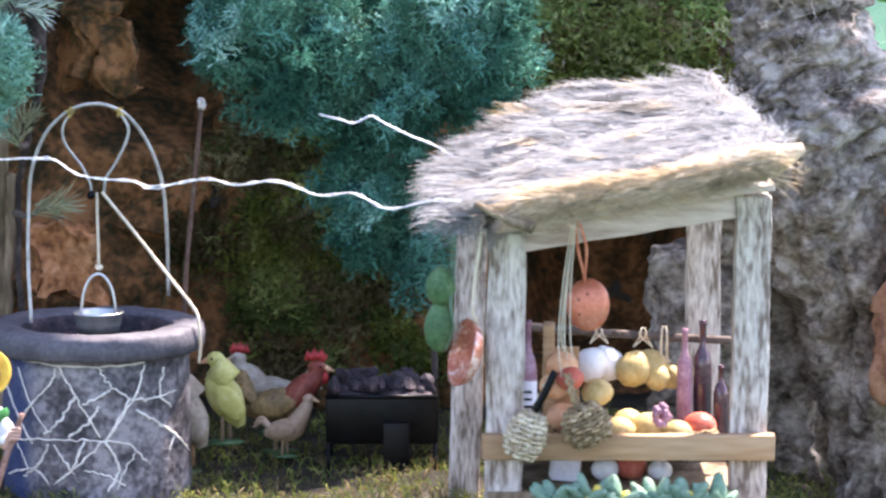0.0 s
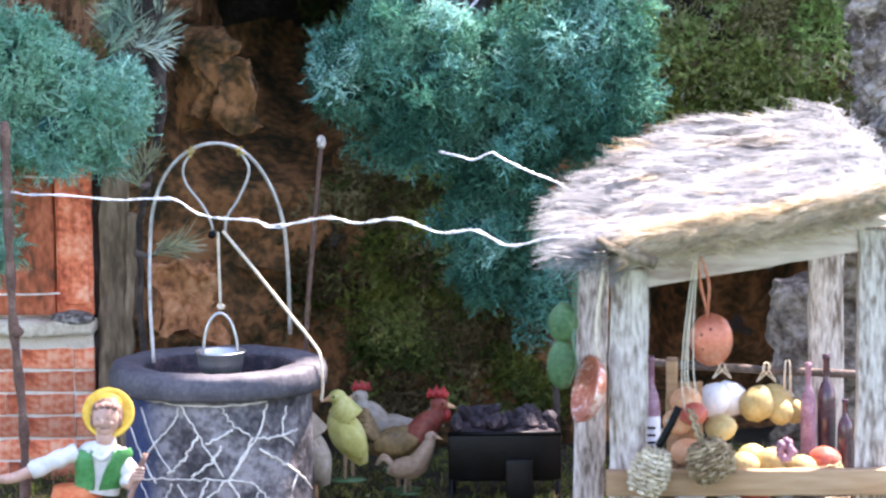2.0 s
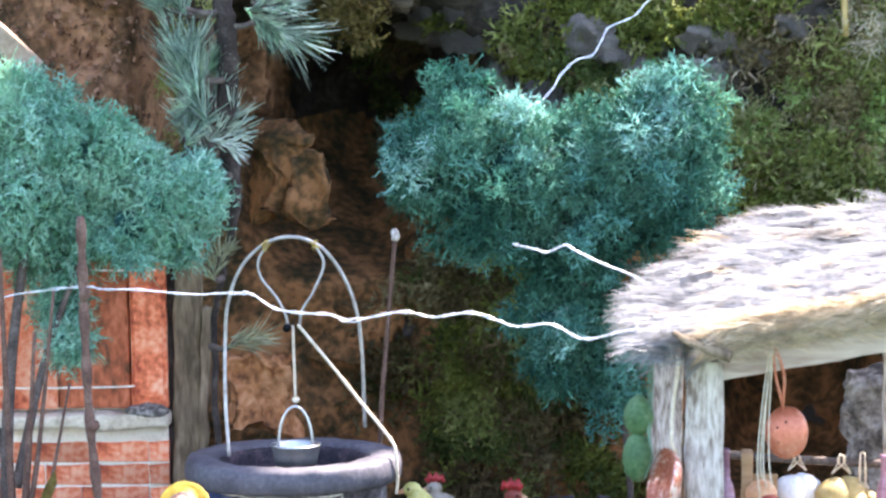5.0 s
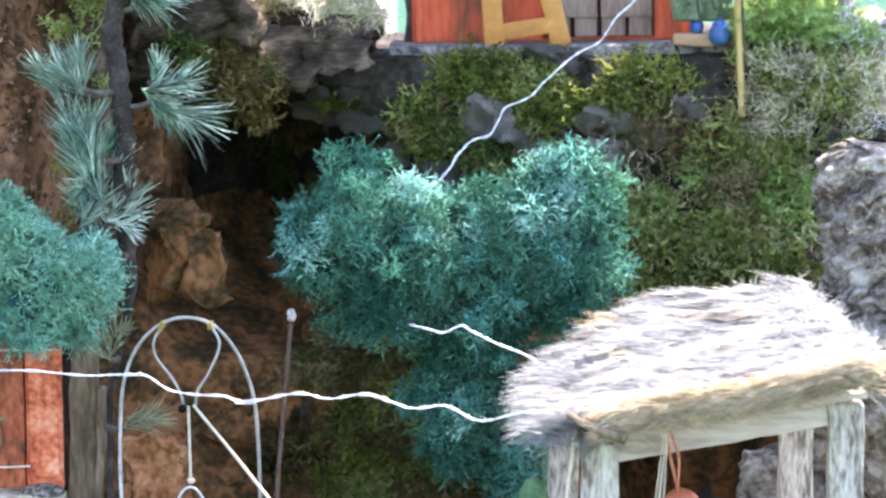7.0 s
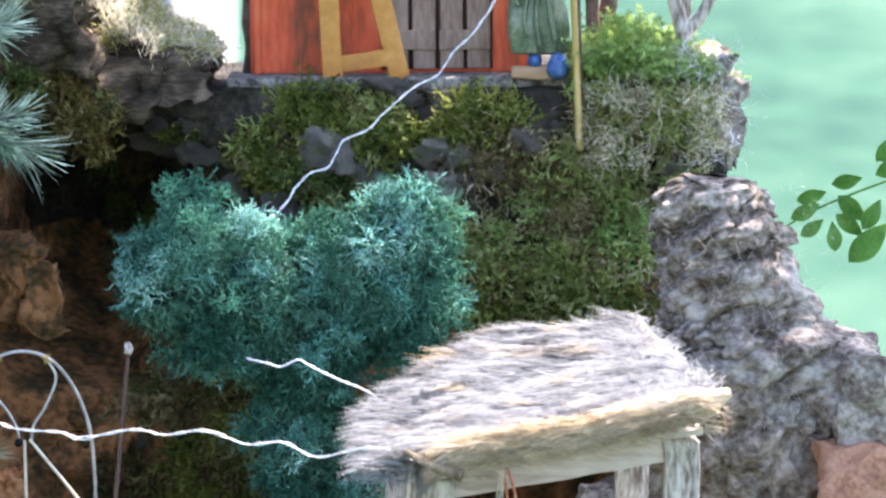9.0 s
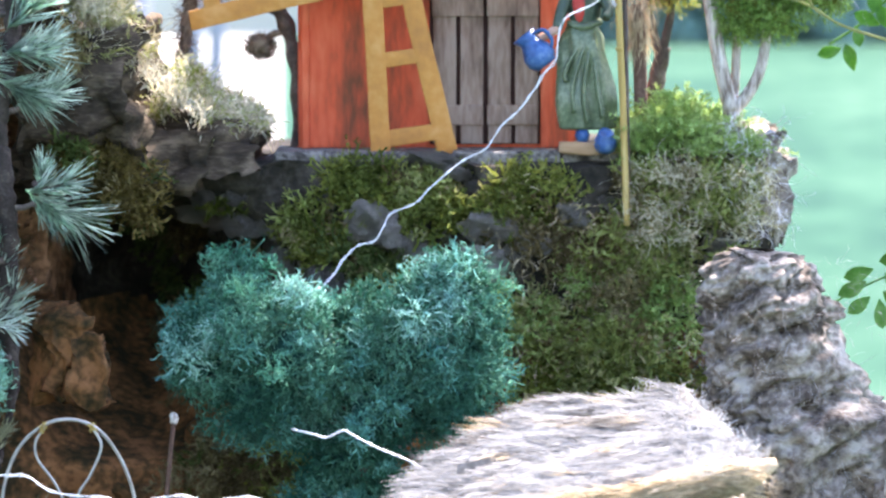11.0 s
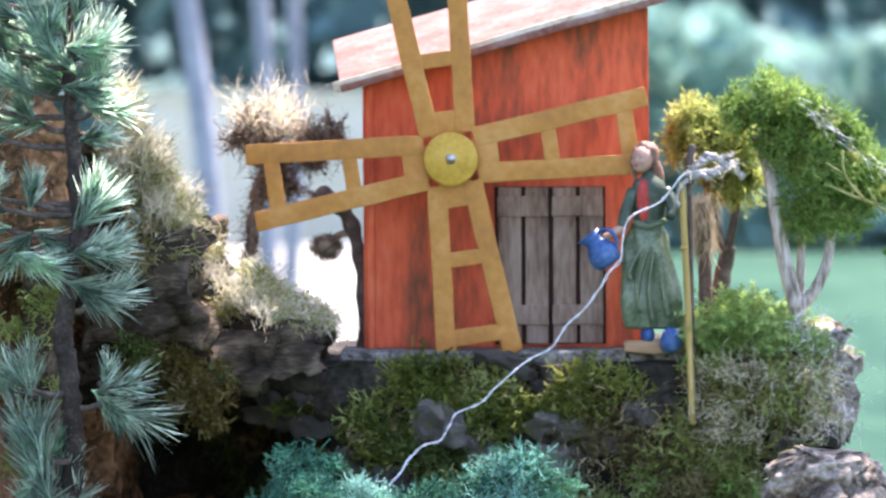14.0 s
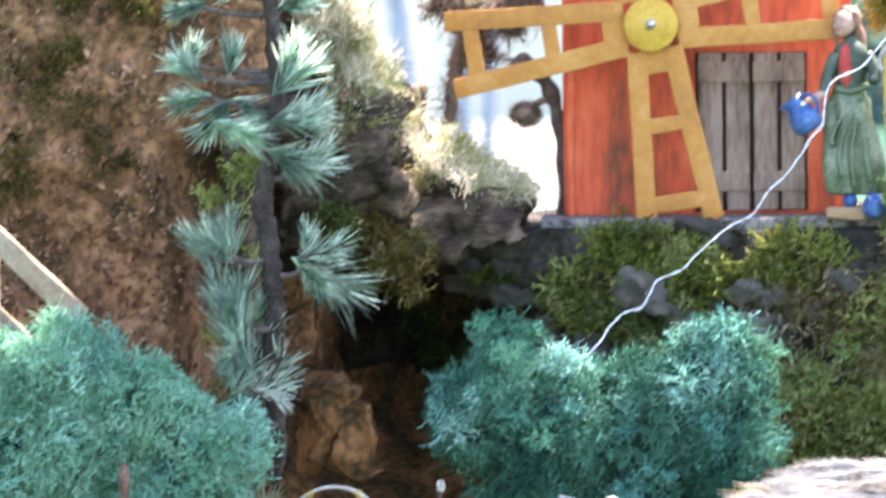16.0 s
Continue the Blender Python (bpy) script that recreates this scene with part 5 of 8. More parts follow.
    at2 = np.stack([x2, y2, [roof(a, b) + 0.008 for a, b in zip(x2, y2)]], 1)
    fuzz(g, at2, unit(np.array([-0.3, -0.2, 0.3]) + scatter(m) * 0.8), rng.uniform(0.008, 0.020, m), 0.0004, 0.4, 0, 0.6)
    # strands along the slanting back edge
    m = 4200
    x3 = rng.uniform(0.012, 0.14, m)
    y3 = np.minimum(3.02, 2.905 + 0.95 * x3) - rng.uniform(0, 0.045, m)
    x3 = x3 * (1 - 0.75 * (y3 - 2.788))
    at3 = np.stack([x3, y3, [roof(a, b) + 0.007 for a, b in zip(x3, y3)]], 1)
    fuzz(g, at3, unit(np.array([-0.8, 0.1, 0.22]) + scatter(m) * 0.3), rng.uniform(0.012, 0.028, m), 0.0004, 0.35, 0, 0.3)
    # fringe over the open end
    n = 1000
    y = rng.uniform(2.79, 2.91, n)
    at = np.stack([rng.uniform(0.004, 0.03, n), y, [roof(0.012, b) + rng.uniform(0.0, 0.012) for b in y]], 1)
    way = np.stack([-1.0 + 0 * y, rng.uniform(-0.6, 0.3, n), rng.uniform(-0.45, 0.4, n)], 1)
    fuzz(g, at, way, rng.uniform(0.010, 0.034, n), 0.0005, 0.30, 0, 0.3)
    # hair over the rolled edge
    n = 3600
    x = rng.uniform(0.05, 0.222, n)
    turn = rng.uniform(-1.3, 1.5, n)
    at = np.stack([x, 2.786 - 0.0115 * np.cos(turn), [roof(a, 2.786) + 0.0075 for a in x] + 0.0115 * np.sin(turn)], 1)
    way = np.stack([rng.choice([-1, -1, 1], n) * 1.0, -0.12 + 0 * x, rng.uniform(-0.5, 0.1, n)], 1) + scatter(n) * 0.15
    fuzz(g, at, way, rng.uniform(0.010, 0.028, n), 0.0003, 0.15, 1, 0.25)
    part("straw", g, [STRAW, STRAW_TAN, STRAW_BROWN], t, "long bleached straw-like hair", kind="stuff")
    part("roof_stick", Geo().tube(curve([(0.022, 2.785, 1.139), (0.040, 2.776, 1.131), (0.060, 2.771, 1.1245)], 6), np.linspace(0.002, 0.0045, 13), 8), WOOD_POST, t)


market_stall()

# goods of the stall
def hanging_ladle():
    t = thing("copper_skimmer", (0.098, 2.818, 1.05), "round pierced copper skimmer hanging from the lintel", "skimmer")
    tilt = Euler((radians(82), 0, radians(-8))).to_matrix()
    g = Geo().lathe([(0.0, 0.006), (0.006, 0.0055), (0.011, 0.004), (0.0142, 0.0005), (0.0148, -0.001), (0.0145, -0.0015), (0.0138, -0.0005), (0.0108, 0.0028), (0.0, 0.0045)], (0.098, 2.818, 1.066), 32, squash=(1.0, 1.22), tilt=tilt)
    bowl = part("bowl", g, COPPER, t)
    g = Geo()
    for dx, dz in ((-0.006, 0.003), (0.000, 0.007), (-0.001, -0.003), (0.004, 0.001), (-0.005, -0.007), (0.003, -0.008)):
        g.ball((0.0975 + dx, 2.8128 + 0.05 * abs(dx), 1.067 + dz), (0.0009, 0.0007, 0.0009), 0, 8)
    part("hole", g, COPPER_DARK, bowl)
    for s in (-1, 1):
        g = Geo().tube(curve([(0.096, 2.818, 1.081), (0.0955 + s * 0.0006, 2.817, 1.088), (0.094 + s * 0.0028, 2.816, 1.104), (0.0915 + s * 0.0018, 2.816, 1.118), (0.091, 2.818, 1.123)], 6), 0.001, 7)
        part("handle", g, COPPER, t)


hanging_ladle()


def hanging_pan():
    t = thing("copper_pan", (0.016, 2.815, 1.01), "shallow copper pan hanging by its brass handle", "pan")
    out = Vector((-0.92, -0.30, 0.25)).normalized()
    up = (Vector((0.33, 0, 0.94)) - out * out.dot(Vector((0.33, 0, 0.94)))).normalized()
    side = up.cross(out)
    tilt = Matrix((side, up, -out)).transposed()
    g = Geo().lathe([(0.0, 0.0045), (0.016, 0.004), (0.0205, 0.001), (0.0225, -0.0035), (0.0235, -0.004), (0.0228, -0.0022), (0.021, 0.0025), (0.0165, 0.0055), (0.0, 0.006)], (0.016, 2.815, 1.033), 36, tilt=tilt)
    part("bowl", g, COPPER_GLINT, t)
    part("handle", Geo().tube(curve([(0.024, 2.813, 1.054), (0.0205, 2.811, 1.062), (0.0215, 2.811, 1.085), (0.0245, 2.811, 1.105), (0.0262, 2.814, 1.118)], 6), np.linspace(0.0011, 0.0014, 25), 7), ROPE, t)


hanging_pan()


def hanging_gourds():
    t = thing("gourd_string", (-0.003, 2.83, 1.03), "two green gourds on thin green strings", "gourd")
    for x, z, h in ((-0.0015, 1.077, 0.014), (-0.0025, 1.049, 0.018)):
        part("gourd", Geo().lathe([(0.0, -h), (0.0045, -h * 0.93), (0.0085, -h * 0.6), (0.0105, -h * 0.1), (0.0095, h * 0.35), (0.006, h * 0.75), (0.0022, h * 0.98), (0.0, h)], (x, 2.83, z), 22, wobble=0.0008), GOURD, t)
    for dx, dy in ((0, 0.0), (0.003, 0.0), (0.0015, -0.004)):
        part("string", Geo().tube(curve([(0.006 + dx, 2.832 + dy, 1.118), (0.005 + dx, 2.83 + dy, 1.085), (0.0045 + dx * 0.5, 2.822, 1.066), (0.007, 2.823, 1.05), (0.002, 2.824, 1.034)], 6), 0.0004, 5), LEAF_BLUE, t)


hanging_gourds()


def basket(at, h, r, tilt, mats, label):
    """A woven basket of crossed strands round a bellied shape."""
    t = thing("wicker_basket", at, label, "basket", "baskets hung on the stall")
    m = tilt
    g = Geo()
    prof = lambda s: r * (0.55 + 0.45 * math.sin(s * math.pi * 0.85 + 0.35))
    for i in range(10):
        s = i / 9
        q = np.linspace(0, 2 * math.pi, 57)
        rr = prof(s) * (1 + 0.13 * np.cos(q * 7 + math.pi * i))
        v = np.stack([rr * np.cos(q), rr * np.sin(q) * 0.75, np.full(57, (s - 0.5) * h) + 0.0004 * np.sin(q * 5 + i)], 1)
        g.tube(v @ np.array(m).T + np.array(at), h / 21, 5)
    for k in range(14):
        a = 2 * math.pi * k / 14
        v = np.array([(prof(s) * math.cos(a), prof(s) * math.sin(a) * 0.75, (s - 0.5) * h) for s in np.linspace(0, 1, 9)])
        g.tube(v @ np.array(m).T + np.array(at), 0.0013, 5)
    part("weave", g, mats, t)
    g = Geo()
    a = np.array([(0, 0, h * 0.5), (0, 0, h * 0.75), (0.001, 0, h * 1.1), (0.002, 0, h * 1.45)])
    for s in (-1, 1):
        pts = curve(a @ np.array(m).T + np.array(at) + np.array([s * 0.0012, 0, 0]), 8)
        pts[:, 0] += 0.0012 * s * np.sin(np.arange(len(pts)) * 1.1)
        g.tube(pts, 0.0013, 6)
    part("plait", g, mats, t)
    return t


basket((0.0565, 2.809, 0.978), 0.030, 0.0125, Euler((0, radians(20), 0)).to_matrix(), WICKER_PALE, "pale wicker cone basket hanging by a dark strap")
basket((0.097, 2.809, 0.985), 0.026, 0.0155, Euler((0, radians(-24), 0)).to_matrix(), WICKER, "brown wicker basket with a plaited handle")
strings = thing("basket_strings", (0.085, 2.815, 1.02), "thin cream strings holding the baskets to the lintel", "string")
for x0, x1, z1 in ((0.089, 0.080, 1.035), (0.087, 0.078, 1.018), (0.0895, 0.086, 1.03), (0.0885, 0.082, 1.03)):
    part("string", Geo().tube(curve([(x0, 2.816, 1.122), ((x0 + x1) / 2 - 0.0015, 2.812, 1.08), (x1, 2.811, 1.045), (x1 + 0.002, 2.811, z1)], 6), 0.0005, 5), ROPE, strings)
strap = Geo().tube(curve([(0.062, 2.806, 0.995), (0.069, 2.806, 1.008), (0.076, 2.808, 1.022)], 6), 0.0028, 8)
solo("dark_strap", strap, BLACK, (0.069, 2.806, 0.995), "dark twisted strap above the pale basket", "strap")


def bottle(at, h, r, glass, label_on, label):
    t = thing("bottle", at, label, "bottle", "bottles on the stall")
    x, y, z = at
    part("glass", Geo().lathe([(0, z), (r * 0.9, z), (r, z + 0.002), (r, z + h * 0.58), (r * 0.8, z + h * 0.68), (r * 0.38, z + h * 0.76), (r * 0.36, z + h * 0.95), (r * 0.44, z + h * 0.955), (r * 0.44, z + h), (0, z + h)], (x, y, 0), 20), glass, t)
    if label_on:
        part("label", Geo().lathe([(r * 1.02, z + h * 0.12), (r * 1.03, z + h * 0.13), (r * 1.03, z + h * 0.5), (r * 1.02, z + h * 0.51)], (x, y, 0), 20), PAPER, t, "white paper label")
        g = Geo()
        for k in range(5):
            g.block((x, y - r * 1.04, z + h * (0.18 + 0.06 * k)), (r * 0.9, 0.0004, h * 0.02), None, 0.0001, 0, 0, 0)
        part("label_bar", g, BLACK, t)
    return t


bottle((0.0585, 2.868, 0.9625), 0.085, 0.0062, PINK, True, "pink bottle with a white label")
bottle((0.183, 2.93, 0.9625), 0.075, 0.0065, WINE, False, "dark red wine bottle")
bottle((0.170, 2.925, 0.9625), 0.070, 0.0055, PINK, False, "pinkish bottle with a foil top")
bottle((0.194, 2.90, 0.9625), 0.048, 0.0055, WINE, False, "short dark red bottle")


def cheese(at, r, material, label, n=2):
    t = thing("hanging_cheese", at, label, "cheese", "cheeses hung on the rail")
    x, y, z = at
    for k in range(n):
        s = -1 if k == 0 else 1
        part("cheese", Geo().lathe([(0, -r * 1.1), (r * 0.6, -r * 0.92), (r * 0.97, -r * 0.35), (r, r * 0.1), (r * 0.8, r * 0.65), (r * 0.4, r * 0.98), (r * 0.2, r * 1.1), (0, r * 1.12)], (x + s * r * 0.55, y + 0.006 * s, z - 0.001 * k), 20, wobble=0.0006, tilt=Euler((0, radians(-28 * s), 0)).to_matrix()), material, t)
        for q in (-1, 1):
            part("string", Geo().tube(curve([(x + s * r * 0.55, y, z + r * 1.2), (x + q * 0.002, y - 0.002, z + r * 1.9), (x + q * 0.0015, y - 0.004, 1.031), (x, y + 0.004, 1.031)], 5), 0.0006, 5), ROPE, t)
    return t


cheese((0.110, 2.935, 1.006), 0.0118, CHEESE_WHITE, "white pear-shaped cheeses tied to the rail")
cheese((0.141, 2.935, 1.003), 0.0122, CHEESE_YELLOW, "yellow pear-shaped cheeses tied to the rail")
cheese((0.156, 2.938, 0.996), 0.0085, CHEESE_YELLOW, "small yellow cheeses tied to the rail")


def round_food(name, at, r, material, label, category, group):
    return solo(name, Geo().ball(at, (r, r, r * 0.82), 0, 18, 0.12, 50), material, (at[0], at[1], at[2] - r * 0.8), label, category, group)


for x, y, r in ((0.104, 2.875, 0.0125), (0.121, 2.862, 0.0115), (0.143, 2.872, 0.0125), (0.161, 2.862, 0.010), (0.092, 2.86, 0.010), (0.130, 2.90, 0.011)):
    round_food("round_cheese", (x, y, 0.962 + r * 0.8), r, CHEESE_YELLOW, "small round yellow cheese on the shelf", "cheese", "cheeses on the shelf")
round_food("round_cheese", (0.107, 2.89, 0.993), 0.0115, CHEESE_YELLOW, "small round yellow cheese on top of others", "cheese", "cheeses on the shelf")
for x, y, z, r, m in ((0.178, 2.878, 0.972, 0.0115, RED_FRUIT), (0.083, 2.893, 1.012, 0.0115, ORANGE_FRUIT), (0.088, 2.884, 1.004, 0.010, RED_FRUIT), (0.078, 2.9, 0.996, 0.011, ORANGE_FRUIT), (0.084, 2.895, 0.975, 0.0125, ORANGE_FRUIT)):
    round_food("fruit", (x, y, z), r, m, "red and peach coloured fruit heaped on the shelf", "fruit", "fruit on the shelf")
box = thing("fruit_crate", (0.083, 2.905, 0.9625), "small tan wooden fruit crate standing on end", "crate")
part("back_board", Geo().block((0.074, 2.91, 1.0), (0.008, 0.02, 0.076), None, 0.001), WOOD_TAN, box)
part("side_board", Geo().block((0.083, 2.918, 0.992), (0.026, 0.004, 0.058), None, 0.001), WOOD_TAN, box)
berries = thing("berry_cluster", (0.150, 2.846, 0.977), "glossy pink berry cluster on the shelf", "berries")
for p in scatter(26):
    part("berry", Geo().ball(np.array((0.150, 2.846, 0.985)) + p * np.array((0.005, 0.005, 0.0065)), 0.0026, 0, 7), PINK, berries)
tray = Geo()
for k in range(5):
    q = np.linspace(0, 2 * math.pi, 33)
    tray.tube(np.stack([0.170 + (0.022 - 0.001 * k) * np.cos(q), 2.868 + 0.016 * np.sin(q), np.full(33, 0.9635 + 0.002 * k) + 0.0008 * np.sin(q * 11 + k * 3)], 1), 0.0012, 5)
tray.lathe([(0, 0.9622), (0.021, 0.9622), (0.021, 0.9632), (0, 0.9632)], (0.170, 2.868, 0), 20, squash=(1, 0.72))
solo("wicker_tray", tray, WICKER, (0.170, 2.868, 0.962), "low brown wicker tray on the shelf", "tray")
for x, r in ((0.112, 0.0098), (0.150, 0.0088)):
    round_food("white_cheese", (x, 2.868, 0.935 + r * 0.82), r, CHEESE_WHITE, "white round cheese on the lower shelf", "cheese", "cheeses on the lower shelf")
solo("white_packet", Geo().block((0.085, 2.868, 0.946), (0.021, 0.014, 0.022), Euler((0, 0.1, 0.1)).to_matrix(), 0.002, 0, 0.001), PAPER, (0.085, 2.868, 0.935), "small white paper packet on the lower shelf", "packet")
round_food("fruit", (0.130, 2.875, 0.9445), 0.0115, RED_FRUIT, "dark red fruit on the lower shelf", "fruit", "fruit on the lower shelf")


def leafy_bunch(at, n, label):
    t = thing("leafy_vegetable", at, label, "vegetable", "vegetables before the stall")
    for k in range(n):
        a = 2 * math.pi * k / n + rng.uniform(-0.3, 0.3)
        l, w = rng.uniform(0.016, 0.026), rng.uniform(0.005, 0.007)
        d = np.array([math.cos(a), 0.5 * math.sin(a) - 0.25, rng.uniform(0.35, 1.1)])
        d = d / np.linalg.norm(d)
        tilt = Vector(d).to_track_quat("X", "Z").to_matrix()
        part("leaf", Geo().ball(np.array(at) + d * l * 0.5, (l * 0.55, w * 0.9, w * 0.55), 0, 12, 0.15, 90, tilt), LEAF_BLUE, t)
    for k in range(2):
        p = np.array(at) + np.array([rng.uniform(-0.008, 0.008), -0.006, rng.uniform(0.002, 0.010)])
        part("blossom", Geo().ball(p, (0.0042, 0.0038, 0.0048), 0, 10, 0.4, 200), FLOWER, t)
    return t


crate = thing("vegetable_crate", (0.128, 2.80, G), "low wooden crate for vegetables before the stall", "crate")
part("front_board", Geo().block((0.128, 2.785, 0.9150), (0.18, 0.004, 0.030), None, 0.0008), WOOD_TAN, crate)
part("back_board", Geo().block((0.128, 2.813, 0.9150), (0.18, 0.004, 0.030), None, 0.0008), WOOD_TAN, crate)
part("bottom_board", Geo().block((0.128, 2.799, 0.922), (0.18, 0.024, 0.003), None, 0.0008), WOOD_TAN, crate)
for x, z in ((0.075, 0.927), (0.098, 0.932), (0.120, 0.931), (0.143, 0.930), (0.163, 0.930), (0.185, 0.927)):
    leafy_bunch((x, 2.80, z), 11, "grey-green leafy vegetable with yellow blossoms")


# ---- the brazier and the birds ----
def brazier():
    t = thing("brazier", (-0.048, 3.11, G - 0.01), "black iron brazier filled with charcoal", "brazier")
    x0, x1, y0, y1, z0, z1 = -0.085, -0.0055, 3.075, 3.15, 0.923, 0.9575
    part("tray", Geo().block(((x0 + x1) / 2, (y0 + y1) / 2, z0), (x1 - x0, y1 - y0, 0.003), None, 0.0008, 0, 0, 0), BLACK, t)
    for yy in (y0, y1):
        part("wall", Geo().block(((x0 + x1) / 2, yy, (z0 + z1) / 2), (x1 - x0 + 0.004, 0.003, z1 - z0), None, 0.0012, 0, 0, 0), BLACK, t)
    for xx in (x0, x1):
        part("wall", Geo().block((xx, (y0 + y1) / 2, (z0 + z1) / 2), (0.003, y1 - y0, z1 - z0), None, 0.0012, 0, 0, 0), BLACK, t)
    part("rim", Geo().tube([(x0 - 0.002, y0 - 0.001, z1), (x1 + 0.002, y0 - 0.001, z1)], 0.0018, 6), BLACK, t)
    for xx in (x0, x1):
        for yy in (y0, y1):
            part("leg", Geo().tube([(xx, yy, z0), (xx, yy, G - 0.012)], 0.0018, 6), BLACK, t)
    part("apron", Geo().block((-0.0345, y0 - 0.006, 0.916), (0.020, 0.006, 0.046), None, 0.001, 0, 0, 0), BLACK, t)
    for k in range(46):
        p = (rng.uniform(x0 + 0.004, x1 - 0.004), rng.uniform(y0 + 0.005, y1 - 0.005), z1 + rng.uniform(-0.002, 0.008) + 0.06 * (0.04 - abs(rng.uniform(-0.04, 0.04))))
        solo("coal", Geo().ball(p, rng.uniform(0.0035, 0.0065, 3), 0, 8, 0.7, 160, Euler(rng.uniform(0, 3, 3)).to_matrix()), COAL, (p[0], p[1], p[2] - 0.004), "rough dark charcoal lump on the brazier", "charcoal", "charcoal in the brazier", smooth=False)
    solo("coal_bed", Geo().block((-0.045, 3.1125, 0.9415), (0.074, 0.068, 0.034), None, 0.003, 0, 0.002, 6), COAL, (-0.045, 3.1125, 0.9245), "bed of packed dark charcoal in the brazier", "charcoal")


brazier()


def bird(name, at, size, face, body, neck, comb, tail, label, long=1.0, stand=0.30, upright=0.0, feet=FEATHER_PINK):
    """A painted resin bird; size: its height, face: 1 looks along +x, long: length of the body, upright: how far the body rears up."""
    x, y, z = at
    s, f = size, face
    t = thing(name, at, label, "bird figurine", "bird figurines by the well")
    lean = Euler((0, radians(-(8 + 60 * upright) * f), 0)).to_matrix()
    mid = z + (stand + 0.20 + 0.08 * upright) * s
    v = []
    for u in np.linspace(0, 1, 13):
        r = 0.205 * s * (math.sin(math.pi * min(1.0, u * 0.93 + 0.06)) ** 0.62) * (0.70 + 0.42 * u)
        v.append((max(r, 0.004 * s), (u - 0.5) * 0.72 * s * long))
    along = Euler((0, radians(90 * f), 0)).to_matrix()
    part("body", Geo().lathe(v, (x, y, mid), 20, 0, (1, 0.85), lean @ along, 0.0005), body, t)
    for q in (-1, 1):
        c = Vector((-0.05 * f * s, q * 0.17 * s, 0.03 * s))
        c.rotate(lean)
        part("wing", Geo().ball(Vector((x, y, mid)) + c, (0.25 * s * long, 0.05 * s, 0.12 * s), 0, 14, 0.25, 110, lean), body, t)
    chest = Vector((0.24 * f * s * long, 0, 0.06 * s))
    chest.rotate(lean)
    chest += Vector((x, y, mid))
    hx = chest.x + f * (0.16 - 0.13 * upright) * s
    hz = z + 0.90 * s
    g = Geo().tube(curve([chest - Vector((0.08 * f * s, 0, 0.05 * s)), chest + Vector((0.04 * f * s, 0, 0.10 * s)), (hx - f * 0.02 * s, y, hz - 0.10 * s), (hx, y, hz)], 6), np.interp(np.linspace(0, 1, 19), [0, 0.35, 0.8, 1], [0.17 * s, 0.145 * s, 0.085 * s, 0.075 * s]), 14)
    g.ball((hx + f * 0.01 * s, y, hz + 0.015 * s), (0.10 * s, 0.085 * s, 0.085 * s), 0, 14)
    part("neck", g, neck, t)
    part("beak", Geo().tube([(hx + f * 0.08 * s, y, hz + 0.01 * s), (hx + f * 0.19 * s, y, hz - 0.03 * s)], [0.04 * s, 0.008 * s], 8), ORANGE_FRUIT, t)
    for q in (-1, 1):
        part("eye", Geo().ball((hx + f * 0.05 * s, y + q * 0.075 * s, hz + 0.03 * s), 0.014 * s, 0, 8), BLACK, t)
    if comb:
        part("comb", Geo().tube([(hx + f * (-0.11 + 0.032 * k) * s, y, hz + (0.085 + 0.05 * (k % 2) + 0.03 * math.sin(k * 0.45)) * s) for k in range(8)], np.array([0.02, 0.05, 0.05, 0.06, 0.05, 0.06, 0.05, 0.02]) * s, 8), COMB, t)
        part("wattle", Geo().ball((hx + f * 0.09 * s, y, hz - 0.10 * s), (0.045 * s, 0.04 * s, 0.075 * s), 0, 10), COMB, t)
    back = Vector((-0.28 * f * s * long, 0, 0.02 * s))
    back.rotate(lean)
    back += Vector((x, y, mid))
    for k in range(tail):
        w = (k - (tail - 1) / 2) * 0.03 * s
        rise = 0.10 + 0.05 * k
        c = curve([back + Vector((f * 0.06 * s, w * 0.5, 0)), back + Vector((-f * 0.10 * s, w, (rise + 0.06) * s)), back + Vector((-f * (0.24 - 0.02 * k) * s, w, (rise - 0.03) * s))], 5)
        part("tail_feather", Geo().tube(c, np.linspace(0.055 * s, 0.018 * s, len(c)), 7), body, t)
    for q in (-1, 1):
        part("leg", Geo().tube([(x + 0.03 * q * s, y + q * 0.07 * s, mid - 0.14 * s), (x + 0.04 * q * s, y + q * 0.07 * s, z + 0.02 * s)], 0.022 * s, 7), feet, t)
    part("base", Geo().ball((x, y, z + 0.015 * s), (0.20 * s, 0.15 * s, 0.03 * s), 0, 16, 0.3, 90), GOURD, t, "moss-green painted base")
    return t


bird("rooster_figurine", (-0.124, 3.145, G + 0.002), 0.072, 1, FEATHER_BROWN, FEATHER_RED, True, 5, "brown painted rooster figurine with a red comb")
bird("hen_figurine", (-0.130, 3.205, G + 0.006), 0.064, -1, FEATHER_WHITE, FEATHER_WHITE, True, 3, "white painted hen figurine with a red comb", 1.15)
bird("chick_figurine", (-0.119, 3.118, G + 0.004), 0.048, 1, FEATHER_PINK, FEATHER_PINK, False, 2, "pinkish painted young hen figurine on the moss", 0.9, 0.22)
bird("duck_figurine", (-0.163, 3.12, G + 0.014), 0.070, -1, FEATHER_YELLOW, FEATHER_YELLOW, False, 0, "pale yellow painted duck figurine", 0.95, 0.22, 0.9)
bird("goose_figurine", (-0.189, 3.085, G - 0.002), 0.074, -1, FEATHER_WHITE, FEATHER_WHITE, False, 0, "cream painted goose figurine beside the well", 0.95, 0.30, 0.95, ORANGE_FRUIT)

